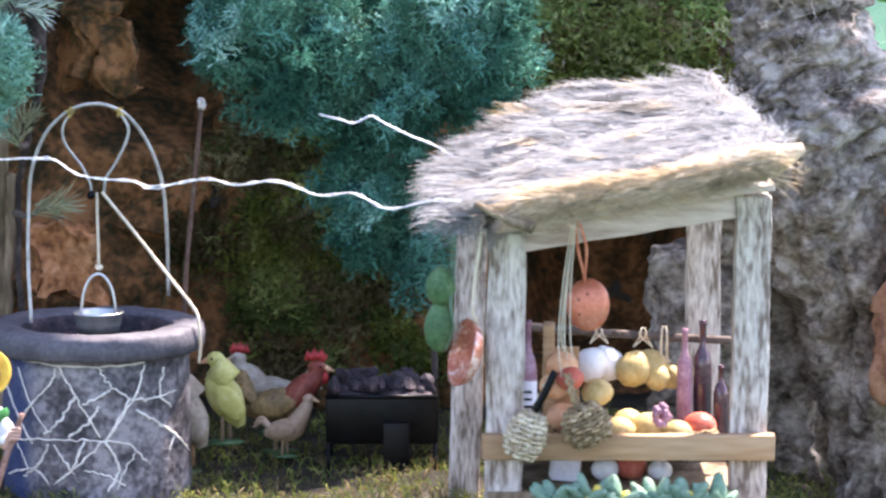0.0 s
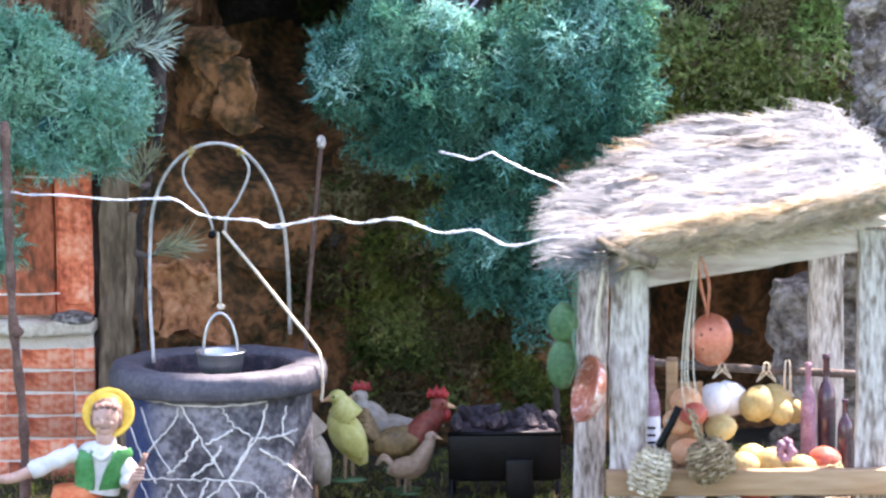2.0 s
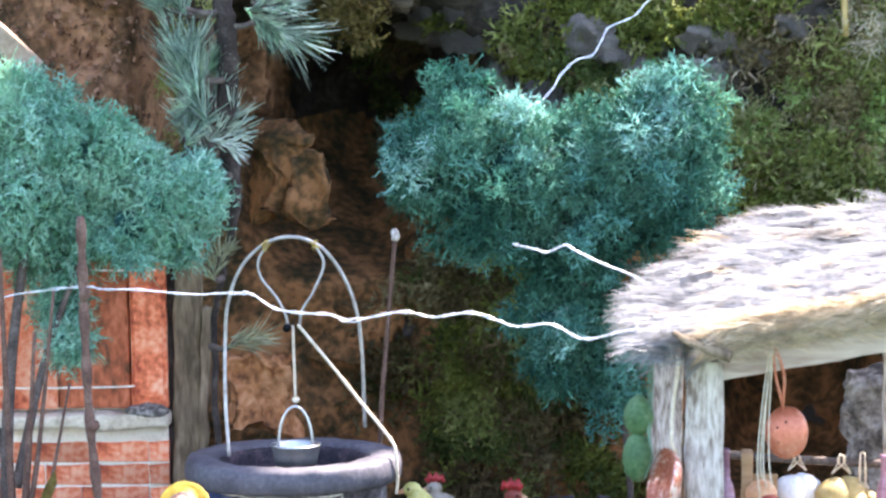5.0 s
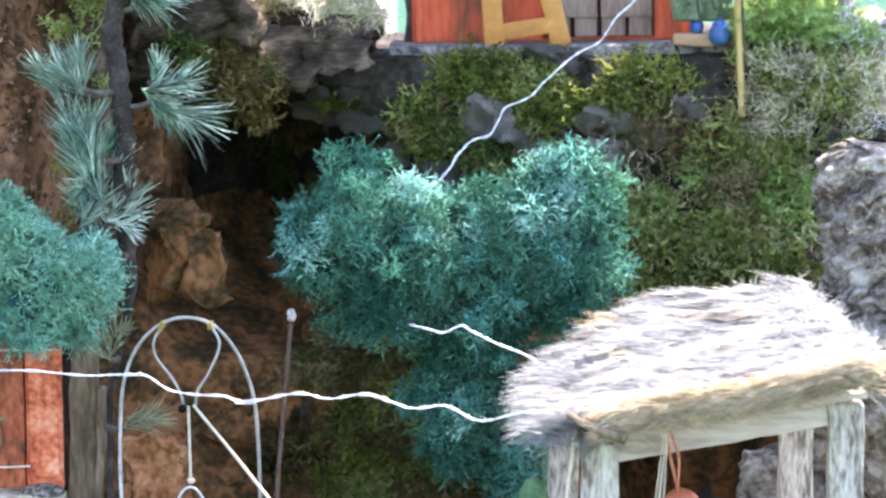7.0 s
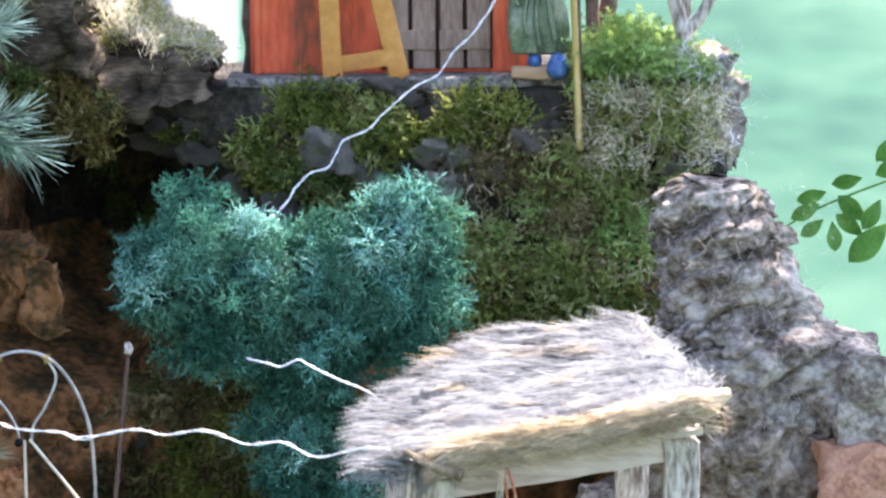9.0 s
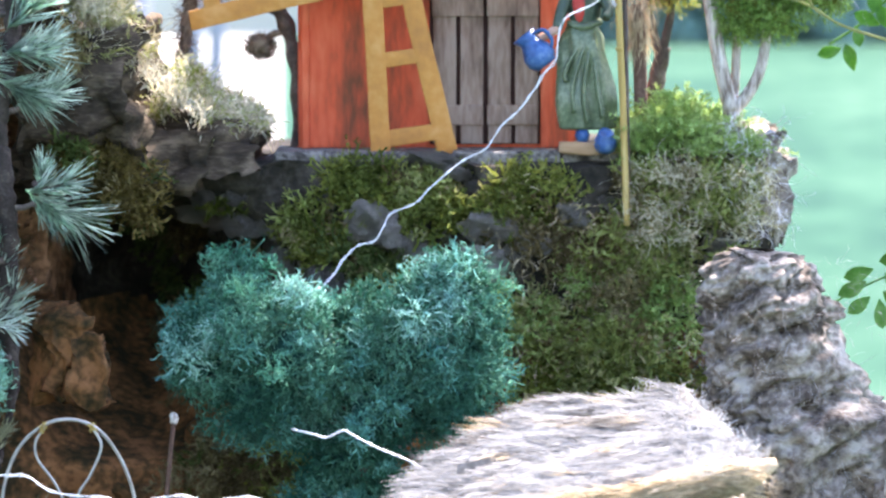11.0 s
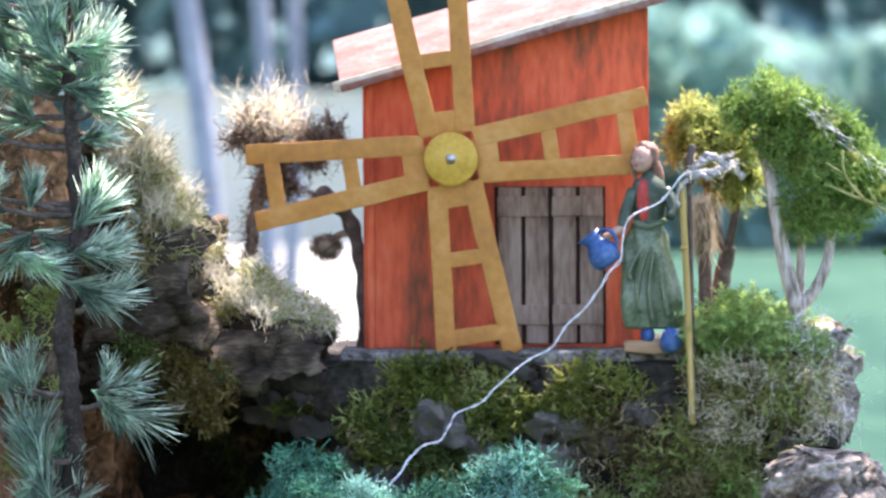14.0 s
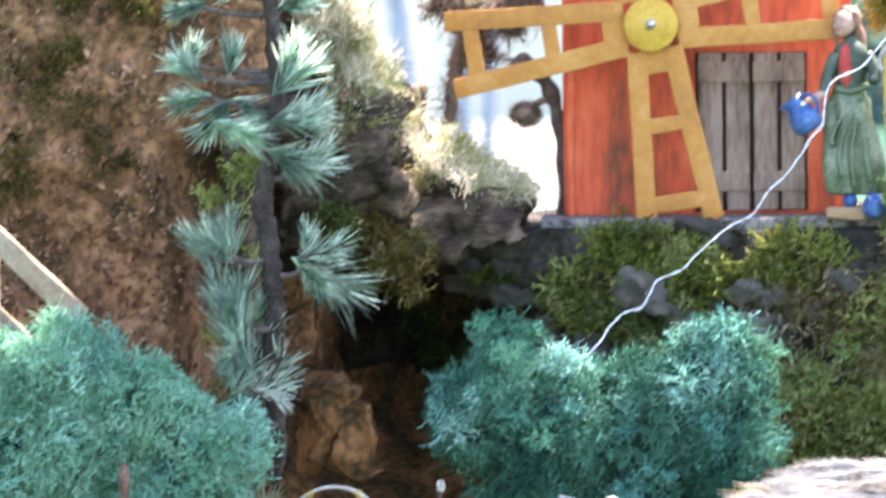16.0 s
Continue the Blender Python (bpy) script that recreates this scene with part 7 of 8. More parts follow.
# ---- the windmill ----
def windmill():
    t = thing("windmill_house", (0.022, 3.50, LEDGE), "red painted wooden windmill house with yellow sails", "windmill")
    x0, x1, y0, y1 = -0.092, 0.137, 3.452, 3.60
    zl, zr = 1.573, 1.636
    zb = LEDGE + 0.005

    def top(x):
        return zl + (zr - zl) * (x - x0) / (x1 - x0)

    def wall(xa, xb, za, y, name="wall", thick=0.007):
        v = [(x, yy, z) for yy in (y, y + thick) for x, z in ((xa, za), (xb, za), (xb, top(xb)), (xa, top(xa)))]
        bm = bmesh.new()
        vs = [bm.verts.new(p) for p in v]
        for f in ((0, 1, 2, 3), (7, 6, 5, 4), (0, 4, 5, 1), (1, 5, 6, 2), (2, 6, 7, 3), (3, 7, 4, 0)):
            bm.faces.new([vs[i] for i in f])
        bmesh.ops.recalc_face_normals(bm, faces=bm.faces)
        bmesh.ops.bevel(bm, geom=list(bm.edges), offset=0.0009, segments=2, affect="EDGES")
        bm.verts.index_update()
        by = {}
        for f in bm.faces:
            by.setdefault(len(f.verts), []).append([q.index for q in f.verts])
        g = Geo().add([q.co[:] for q in bm.verts], [np.array(q) for q in by.values()])
        bm.free()
        return part(name, g, RED_PAINT, t, smooth=False)
    wall(x0, x1, zb, y0, "wall")
    wall(x0, x1, zb, y1, "wall")
    for x in (x0 - 0.003, x1 - 0.003):
        part("side_wall", Geo().block((x + 0.003, (y0 + y1) / 2 + 0.004, (zb + top(x)) / 2), (0.006, y1 - y0 - 0.002, top(x) - zb), None, 0.0008, 0, 0.0003, 4), RED_PAINT, t)
    part("floor", Geo().block((0.022, 3.53, zb + 0.002), (0.22, 0.14, 0.003), None, 0.0005, 0, 0, 0), WOOD_DOOR, t)
    part("corner_batten", Geo().block((x0 + 0.003, y0 - 0.0025, (zb + zl) / 2), (0.006, 0.004, zl - zb), None, 0.0008), RED_PAINT, t)
    # lean-to roof, tipped a little to the front
    slope = math.atan2(zr - zl, x1 - x0)
    turn = Euler((radians(13), -slope, 0)).to_matrix()
    c = ((x0 + x1) / 2 - 0.003, 3.52, (zl + zr) / 2 + 0.024)
    part("roof", Geo().block(c, (0.285, 0.20, 0.006), turn, 0.0012, 0, 0.0006, 8), ROOF_RED, t, "faded pinkish red roof board")
    part("roof_edge", Geo().block((c[0], y0 - 0.026, (zl + zr) / 2 + 0.0035), (0.284, 0.005, 0.009), Euler((0, -slope, 0)).to_matrix(), 0.001, 0, 0.0004, 8), LEDGE_PAINT, t, "pale worn roof edge")
    # double door of planks with battens
    for k, xa in enumerate((0.0145, 0.0593)):
        door = part("door", Geo().block((xa + 0.0215, y0 - 0.0012, 1.4245), (0.0458, 0.002, 0.129), None, 0.0004, 0, 0, 0), COPPER_DARK, t, "closed plank door leaf")
        for q in range(2):
            part("plank", Geo().block((xa + 0.0108 + 0.0222 * q, y0 - 0.0040, 1.4245), (0.0186, 0.004, 0.128), None, 0.0008, 0, 0.0003, 6), WOOD_DOOR, door)
        for z in (1.473, 1.384):
            part("batten", Geo().block((xa + 0.0215, y0 - 0.0070, z), (0.042, 0.003, 0.0165), None, 0.0008, 0, 0.0003, 4), WOOD_DOOR, door)
    # sails
    hub = np.array([-0.0222, 3.402, 1.512])
    part("axle", Geo().tube([hub + (0, 0, 0), hub + (0, 0.055, 0)], 0.004, 10), STEEL, t)
    turn_by = radians(8.0)
    for k in range(4):
        a = turn_by + k * math.pi / 2
        d, s = np.array([math.sin(a), 0, -math.cos(a)]), np.array([math.cos(a), 0, math.sin(a)])
        m = Matrix(((s[0], 0, -d[0]), (0, 1, 0), (s[2], 0, -d[2])))
        rails = []
        for q in (-1, 1):
            r0, r1, w0, w1 = 0.020, 0.164, 0.0143, 0.0275
            mid = hub + d * (r0 + r1) / 2 + s * q * (w0 + w1) / 2
            tilt = m @ Euler((0, -q * math.atan2(w1 - w0, r1 - r0), 0)).to_matrix()
            rails.append(Geo().block(mid, (0.0162, 0.005, r1 - r0), tilt, 0.0007, 0, 0.0004, 6))
        sail = part("sail", rails[0], YELLOW, t, "mustard yellow ladder-shaped sail")
        part("rail", rails[1], YELLOW, sail)
        for r, w, h in ((0.029, 0.0275, 0.020), (0.081, 0.038, 0.0125), (0.144, 0.050, 0.0135)):
            part("crossbar", Geo().block(hub + d * r, (w, 0.0046, h), m, 0.0007, 0, 0.0003, 0), YELLOW, sail)
    tilt = Euler((radians(90), 0, 0)).to_matrix()
    h = part("hub", Geo().lathe([(0, -0.004), (0.0205, -0.004), (0.0218, -0.003), (0.0218, 0.003), (0.0205, 0.004), (0, 0.004)], hub - (0, 0.0072, 0), 40, tilt=tilt), HUB_YELLOW, t, "bright yellow wooden hub disc")
    part("bolt", Geo().lathe([(0, -0.002), (0.0045, -0.002), (0.0045, 0.0), (0.0022, 0.0005), (0.0022, 0.005), (0, 0.005)], hub - (0, 0.0132, 0), 6, tilt=tilt), STEEL, h)


windmill()


# ---- figurines: plain painted resin shapes ----
def face(g, x, y, z, r, skin, dark, lip, turn=0.0):
    """A small painted head: skull, cheeks, nose, chin, eyes, brows, mouth; it looks to the front."""
    c, s = math.cos(turn), math.sin(turn)

    def at(u, v, w):
        return (x + r * (u * c + v * s), y + r * (v * c - u * s), z + r * w)
    g.ball(at(0, 0, 0.05), (r * 0.86, r * 0.92, r * 1.08), skin, 20)
    g.ball(at(0, -0.34, -0.55), (r * 0.58, r * 0.5, r * 0.48), skin, 14)
    g.ball(at(0, -0.93, -0.08), (r * 0.13, r * 0.2, r * 0.22), skin, 10)
    for q in (-1, 1):
        g.ball(at(q * 0.40, -0.60, -0.18), (r * 0.28, r * 0.26, r * 0.26), skin, 12)
        g.ball(at(q * 0.34, -0.84, 0.17), (r * 0.10, r * 0.05, r * 0.055), dark, 8)
        g.ball(at(q * 0.36, -0.83, 0.36), (r * 0.15, r * 0.03, r * 0.018), dark, 8)
    g.ball(at(0, -0.80, -0.48), (r * 0.22, r * 0.1, r * 0.06), lip, 8)


def woman_figurine():
    x, y, z = 0.137, 3.385, 1.354
    g = Geo()
    n = 72
    prof = [(0.0, 0.02), (0.019, 0.021), (0.022, 0.026), (0.0225, 0.045), (0.0205, 0.07), (0.017, 0.092), (0.0125, 0.104), (0.0115, 0.108)]
    base = np.array(curve([(r, h, 0) for r, h in prof], 5))[:, :2]
    t = np.arange(n) * 2 * math.pi / n
    v = []
    for r, h in base:
        for q in t:
            # drapery gathered at one hip, its folds running down and across
            fold = 1 + (0.10 * math.sin(q * 3.0 + h * 62) + 0.07 * math.sin(q * 7.0 + h * 40) + 0.16 * fractal((q * 0.6, h * 26, 0), 1.0, 2)) * (1 if h < 0.1 else 0.3)
            v.append((x + r * fold * math.cos(q) + 0.12 * (0.07 - h) * (h - 0.02) * 6, y + 0.7 * r * fold * math.sin(q), z + h))
    g.add(v, [(i * n + k, i * n + (k + 1) % n, (i + 1) * n + (k + 1) % n, (i + 1) * n + k) for i in range(len(base) - 1) for k in range(n)], 0)
    g.lathe([(0.0115, 0.104), (0.0135, 0.118), (0.0145, 0.130), (0.0125, 0.1385), (0.006, 0.143), (0.0045, 0.148), (0, 0.148)], (x, y, z), 24, 1, (1, 0.75))
    g.ball((x - 0.0045, y - 0.0085, z + 0.124), (0.0056, 0.0032, 0.0175), 2, 14)
    face(g, x - 0.005, y - 0.002, z + 0.1565, 0.0098, 3, 4, 2, 0.62)
    g.ball((x - 0.0018, y + 0.0028, z + 0.1605), (0.0106, 0.0098, 0.0108), 4, 20, 0.2, 260)
    for q, w in ((-0.0125, 0.0012), (0.0048, -0.0030)):
        g.tube(curve([(x + q * 0.7, y + w, z + 0.166), (x + q, y + w, z + 0.157), (x + q * 0.95, y + w + 0.002, z + 0.147), (x + q * 0.8, y + w + 0.003, z + 0.139)], 5), np.linspace(0.0030, 0.0014, 16), 8, 4)
    g.tube(curve([(x + 0.003, y + 0.008, z + 0.155), (x + 0.009, y + 0.008, z + 0.142), (x + 0.007, y + 0.008, z + 0.13)], 5), np.linspace(0.006, 0.002, 11), 8, 4)
    # sash and apron folds drawn to one side
    for k, (q, w, low) in enumerate(((-0.016, -0.012, 0.060), (-0.010, -0.015, 0.034), (-0.001, -0.0165, 0.026), (0.010, -0.0155, 0.030))):
        g.tube(curve([(x + 0.010 - 0.002 * k, y - 0.0075, z + 0.104 - 0.002 * k), (x + 0.45 * q + 0.003, y + 0.9 * w, z + 0.088 - 0.004 * k), (x + q, y + w, z + (0.088 + low) / 2 - 0.006), (x + q * 1.15 + 0.003, y + w, z + low)], 6), np.linspace(0.0010, 0.0024, 19), 8, 0)
    g.tube(curve([(x - 0.013, y - 0.004, z + 0.106), (x - 0.002, y - 0.0105, z + 0.103), (x + 0.013, y - 0.004, z + 0.107)], 6), 0.0028, 8, 0)
    g.tube(curve([(x - 0.012, y - 0.002, z + 0.132), (x - 0.019, y - 0.006, z + 0.114), (x - 0.022, y - 0.010, z + 0.102)], 6), np.linspace(0.0058, 0.0045, 13), 10, 1)
    g.tube(curve([(x - 0.022, y - 0.010, z + 0.102), (x - 0.030, y - 0.013, z + 0.097), (x - 0.037, y - 0.014, z + 0.094)], 6), np.linspace(0.0038, 0.003, 13), 10, 3)
    g.tube(curve([(x + 0.012, y - 0.002, z + 0.132), (x + 0.019, y - 0.008, z + 0.118), (x + 0.016, y - 0.014, z + 0.110)], 6), np.linspace(0.0058, 0.004, 13), 10, 1)
    g.block((x + 0.008, y, z + 0.006), (0.056, 0.034, 0.010), None, 0.002, 5, 0.0012, 4)
    for q in (-0.006, 0.012):
        g.ball((x + q + 0.004, y - 0.008, z + 0.016), (0.006, 0.009, 0.007), 6, 12)
    solo("woman_figurine", g, [SKIRT, CLOTH_DARK, CLOTH_RED, SKIN, HAIR, WOOD_TAN, BLUE], (x, y, z), "painted resin figurine in a green dress with red bodice", "figurine")
    jug = thing("blue_pitcher", (0.099, 3.37, 1.432), "small blue glazed pitcher held by the figurine", "pitcher")
    part("body", Geo().lathe([(0, -0.013), (0.009, -0.013), (0.0125, -0.007), (0.0125, 0.0), (0.008, 0.008), (0.0072, 0.011), (0.0105, 0.017), (0.0095, 0.017), (0.006, 0.010), (0, 0.009)], (0.098, 3.37, 1.437), 26, tilt=Euler((0, radians(-38), 0)).to_matrix()), BLUE, jug)
    part("handle", Geo().tube(curve([(0.093, 3.367, 1.451), (0.103, 3.363, 1.455), (0.110, 3.364, 1.447), (0.109, 3.367, 1.438)], 6), 0.0016, 7), BLUE, jug)
    lit = Geo().lathe([(0, 0), (0.008, 0), (0.0095, 0.005), (0.008, 0.011), (0.006, 0.012), (0.0065, 0.015), (0.005, 0.015), (0, 0.011)], (0.153, 3.365, 1.3595), 20, tilt=Euler((0.5, 0, 0)).to_matrix())
    solo("blue_pot", lit, BLUE, (0.153, 3.365, 1.3585), "small blue glazed pot at the figurine's feet", "pot")


woman_figurine()


def man_figurine():
    x, y, z = -0.344, 2.905, G - 0.006
    g = Geo()
    for q in (-0.009, 0.009):
        g.tube(curve([(x + q * 1.2, y, z), (x + q, y - 0.002, z + 0.025), (x + q * 0.7, y, z + 0.052)], 6), np.linspace(0.0085, 0.0115, 13), 12, 0)
        g.ball((x + q * 1.3, y - 0.006, z + 0.004), (0.006, 0.011, 0.005), 5, 12)
    g.lathe([(0.0, 0.044), (0.0165, 0.045), (0.0175, 0.052), (0.0160, 0.059), (0.0, 0.060)], (x, y, z), 22, 0, (1, 0.8))
    tilt = Euler((0, 0.20, 0)).to_matrix()
    g.lathe([(0.0150, 0.056), (0.0160, 0.064), (0.0182, 0.075), (0.0190, 0.083), (0.0150, 0.0885), (0.0072, 0.0915), (0.0058, 0.096), (0.0, 0.096)], (x + 0.004, y, z), 28, 1, (1, 0.72), tilt=tilt)
    # open vest: two curved fronts with a gap over the shirt, and a collar
    n = 12
    for side in (-1, 1):
        v = []
        for k in range(9):
            h = 0.058 + 0.028 * k / 8
            rad = float(np.interp(h, [0.056, 0.064, 0.075, 0.083, 0.0885], [0.0160, 0.0170, 0.0193, 0.0198, 0.0160])) + 0.0004
            inner, outer = radians(9 + 18 * (k / 8) ** 2), radians(88)
            for j in range(n):
                q = inner + (outer - inner) * j / (n - 1)
                v.append((x + 0.004 + 0.20 * h + side * rad * math.sin(q), y - 0.76 * rad * math.cos(q), z + h))
        f = [(k * n + j, k * n + j + 1, (k + 1) * n + j + 1, (k + 1) * n + j) for k in range(8) for j in range(n - 1)]
        v = np.array(v)
        m = len(v)
        g.add(np.concatenate([v, v * np.array([1, 1, 1]) + np.array([-side * 0.0006, 0.0012, 0])]), f + [tuple(m + i for i in reversed(w)) for w in f], 2)
        g.tube(v[::n], 0.0009, 6, 2)
    g.tube(curve([(x + 0.010, y - 0.010, z + 0.086), (x + 0.020, y - 0.0135, z + 0.080), (x + 0.029, y - 0.0105, z + 0.087)], 5), 0.0020, 8, 1)
    hx, hz = x + 0.0225, z + 0.1065
    g.ball((hx - 0.0012, y - 0.0035, hz - 0.0125), (0.0066, 0.0062, 0.0068), 3, 14)
    face(g, hx, y - 0.002, hz, 0.0112, 3, 5, 4, 0.15)
    g.ball((hx, y - 0.0098, hz - 0.0048), (0.0042, 0.0022, 0.0015), 4, 12, 0.3, 300)
    for q in (-0.0062, -0.0022, 0.0020, 0.0060):
        g.ball((hx + q, y - 0.0075 + abs(q) * 0.35, hz + 0.0102 - abs(q) * 0.25), (0.0030, 0.0030, 0.0026), 4, 10, 0.4, 300)
    g.ball((hx + 0.0006, y + 0.0028, hz + 0.0045), (0.0112, 0.0098, 0.0100), 4, 18, 0.25, 260)
    for q in (-1, 1):
        g.ball((hx + q * 0.0092, y - 0.001, hz - 0.001), (0.0022, 0.0035, 0.0060), 4, 10, 0.3, 300)
    tilt = Euler((radians(66), radians(8), 0)).to_matrix()
    g.lathe([(0, -0.0025), (0.0085, -0.002), (0.0168, 0.0002), (0.0184, 0.0012), (0.0180, 0.0022), (0.0160, 0.0022), (0.0118, 0.0010), (0.0100, 0.0), (0.0, 0.0)], (hx + 0.0010, y + 0.0045, hz + 0.0030), 44, 6, tilt=tilt, wobble=0.0004)
    g.ball((hx + 0.001, y + 0.011, hz + 0.0065), (0.0115, 0.0105, 0.0105), 6, 18)
    g.tube(curve([(x + 0.002, y - 0.001, z + 0.0835), (x - 0.012, y - 0.004, z + 0.0785), (x - 0.031, y - 0.007, z + 0.0705)], 6), 0.0064 + 0.0006 * np.sin(np.arange(13) * 1.4), 12, 1)
    g.tube(curve([(x - 0.030, y - 0.007, z + 0.071), (x - 0.042, y - 0.010, z + 0.067), (x - 0.050, y - 0.012, z + 0.066)], 6), np.linspace(0.0042, 0.0034, 13), 10, 3)
    g.ball((x - 0.053, y - 0.0125, z + 0.066), (0.0050, 0.0034, 0.0036), 3, 12, 0.25, 300)
    g.tube(curve([(x + 0.030, y - 0.001, z + 0.083), (x + 0.038, y - 0.005, z + 0.070), (x + 0.038, y - 0.010, z + 0.060)], 6), 0.0064 + 0.0006 * np.sin(np.arange(13) * 1.4), 12, 1)
    g.tube(curve([(x + 0.038, y - 0.010, z + 0.060), (x + 0.043, y - 0.013, z + 0.066), (x + 0.045, y - 0.014, z + 0.070)], 6), np.linspace(0.0044, 0.0036, 13), 10, 3)
    for k in range(4):
        g.ball((x + 0.0455 + 0.0004 * k, y - 0.0165, z + 0.0665 + 0.0024 * k), (0.0040, 0.0022, 0.0014), 3, 10)
    g.tube(curve([(x + 0.032, y - 0.015, z + 0.030), (x + 0.040, y - 0.0152, z + 0.055), (x + 0.051, y - 0.014, z + 0.084)], 6), np.linspace(0.0024, 0.0019, 13), 8, 5)
    solo("man_figurine", g, [CLOTH_ORANGE, CLOTH_WHITE, CLOTH_GREEN, SKIN, HAIR, HAIR, HAT_YELLOW], (x, y, z), "painted resin figurine in a green vest and yellow hat", "figurine")
    # a crouching figurine whose raised hand shows
    x = -0.455
    g = Geo()
    g.lathe([(0, 0), (0.024, 0.0), (0.024, 0.01), (0.018, 0.028), (0.010, 0.036), (0, 0.038)], (x, y, z), 24, 0, (1.1, 0.8))
    g.tube(curve([(x + 0.008, y, z + 0.03), (x + 0.020, y - 0.006, z + 0.045), (x + 0.029, y - 0.010, z + 0.058)], 6), np.linspace(0.006, 0.0042, 13), 10, 1)
    g.ball((x + 0.032, y - 0.011, z + 0.064), (0.006, 0.0045, 0.0075), 2, 12)
    for k, (dx, dz) in enumerate(((-0.007, 0.010), (-0.002, 0.014), (0.003, 0.013), (0.008, 0.006))):
        g.tube([(x + 0.032, y - 0.011, z + 0.066), (x + 0.032 + dx, y - 0.012, z + 0.066 + dz)], np.array([0.0024, 0.0018]), 8, 2)
    solo("crouching_figurine", g, [CLOTH_RED, CLOTH_WHITE, SKIN], (x, y, z), "low painted resin figurine with a raised hand", "figurine")


man_figurine()


# ---- sticks, wires and plants of the terrace ----
pole = thing("bamboo_pole", (0.166, 3.345, 1.30), "thin yellow bamboo pole stuck into the terrace moss", "pole")
part("cane", Geo().tube(curve([(0.1690, 3.340, 1.300), (0.1655, 3.342, 1.40), (0.1615, 3.344, 1.493)], 8), 0.0028, 8), BAMBOO, pole)
part("cane", Geo().tube(curve([(0.1705, 3.343, 1.300), (0.1690, 3.345, 1.40), (0.1672, 3.348, 1.502)], 8), 0.0019, 8), TWIG, pole)
for z in (1.37, 1.44):
    part("node", Geo().ball((0.1665 - 0.05 * (z - 1.37), 3.342, z), (0.0034, 0.0034, 0.0022), 0, 10), BAMBOO, pole)
part("twig_end", Geo().tube(curve([(0.1675, 3.346, 1.49), (0.168, 3.346, 1.51), (0.171, 3.345, 1.522)], 6), np.linspace(0.0036, 0.0026, 13), 8), TWIG, pole)


def twisted_wire(name, pts, r, label, loose=0.0, material=SILVER_WIRE):
    t = thing(name, pts[0], label, "wire", "light wires of the display")
    c = curve(pts, 14)
    a = np.arange(len(c)) * 0.9
    for s in (0, math.pi):
        off = np.stack([np.zeros(len(c)), np.cos(a + s), np.sin(a + s)], 1) * r * 0.8
        jit = np.stack([fractal_line(len(c), 3 + s), fractal_line(len(c), 5 + s), fractal_line(len(c), 7 + s)], 1) * loose
        part("strand", Geo().tube(c + off + jit, r, 6), material, t)
    return t


def fractal_line(n, seed):
    return np.array([noise.noise(Vector((i * 0.09, seed * 3.1, 0))) for i in range(n)])


twisted_wire("light_wire", [(0.012, 2.80, 1.139), (-0.006, 2.81, 1.138), (-0.037, 2.82, 1.131), (-0.059, 2.82, 1.1415), (-0.086, 2.82, 1.1405), (-0.112, 2.82, 1.150), (-0.139, 2.82, 1.1475), (-0.162, 2.82, 1.151), (-0.196, 2.82, 1.1455), (-0.211, 2.82, 1.150),
                            (-0.245, 2.83, 1.1525), (-0.262, 2.835, 1.162), (-0.275, 2.84, 1.163), (-0.302, 2.86, 1.160), (-0.345, 2.89, 1.160), (-0.375, 2.93, 1.156), (-0.389, 2.95, 1.155), (-0.42, 2.97, 1.151), (-0.455, 2.98, 1.144), (-0.49, 2.99, 1.125), (-0.53, 3.0, 1.11)], 0.00041, "white twisted light wire strung from the thatch", 0.0014)
twisted_wire("light_wire", [(0.1994, 3.346, 1.508), (0.1863, 3.345, 1.502), (0.164, 3.34, 1.499), (0.152, 3.34, 1.485), (0.143, 3.34, 1.476), (0.1249, 3.338, 1.468), (0.1169, 3.338, 1.46), (0.1139, 3.338, 1.446), (0.1129, 3.338, 1.433), (0.102, 3.34, 1.419), (0.093, 3.34, 1.404), (0.083, 3.34, 1.392), (0.073, 3.34, 1.383), (0.064, 3.34, 1.371), (0.055, 3.34, 1.3605), (0.036, 3.34, 1.35), (0.013, 3.335, 1.3303), (0.002, 3.33, 1.3195), (-0.0189, 3.325, 1.3099), (-0.0249, 3.32, 1.3002), (-0.0308, 3.315, 1.2906), (-0.0425, 3.305, 1.2873), (-0.0514, 3.3, 1.2816), (-0.0572, 3.295, 1.2751), (-0.0648, 3.28, 1.2643), (-0.0722, 3.26, 1.2579), (-0.0793, 3.23, 1.2553)], 0.0005, "silvery twisted light wire running down from the pole", 0.0016)
twisted_wire("light_wire", [(0.010, 3.03, 1.140), (-0.004, 3.07, 1.144), (-0.026, 3.08, 1.152), (-0.045, 3.09, 1.1605), (-0.053, 3.095, 1.164), (-0.066, 3.10, 1.1585), (-0.076, 3.10, 1.161), (-0.092, 3.115, 1.163)], 0.0006, "short white wire end sticking out of the thatch", 0.0004)
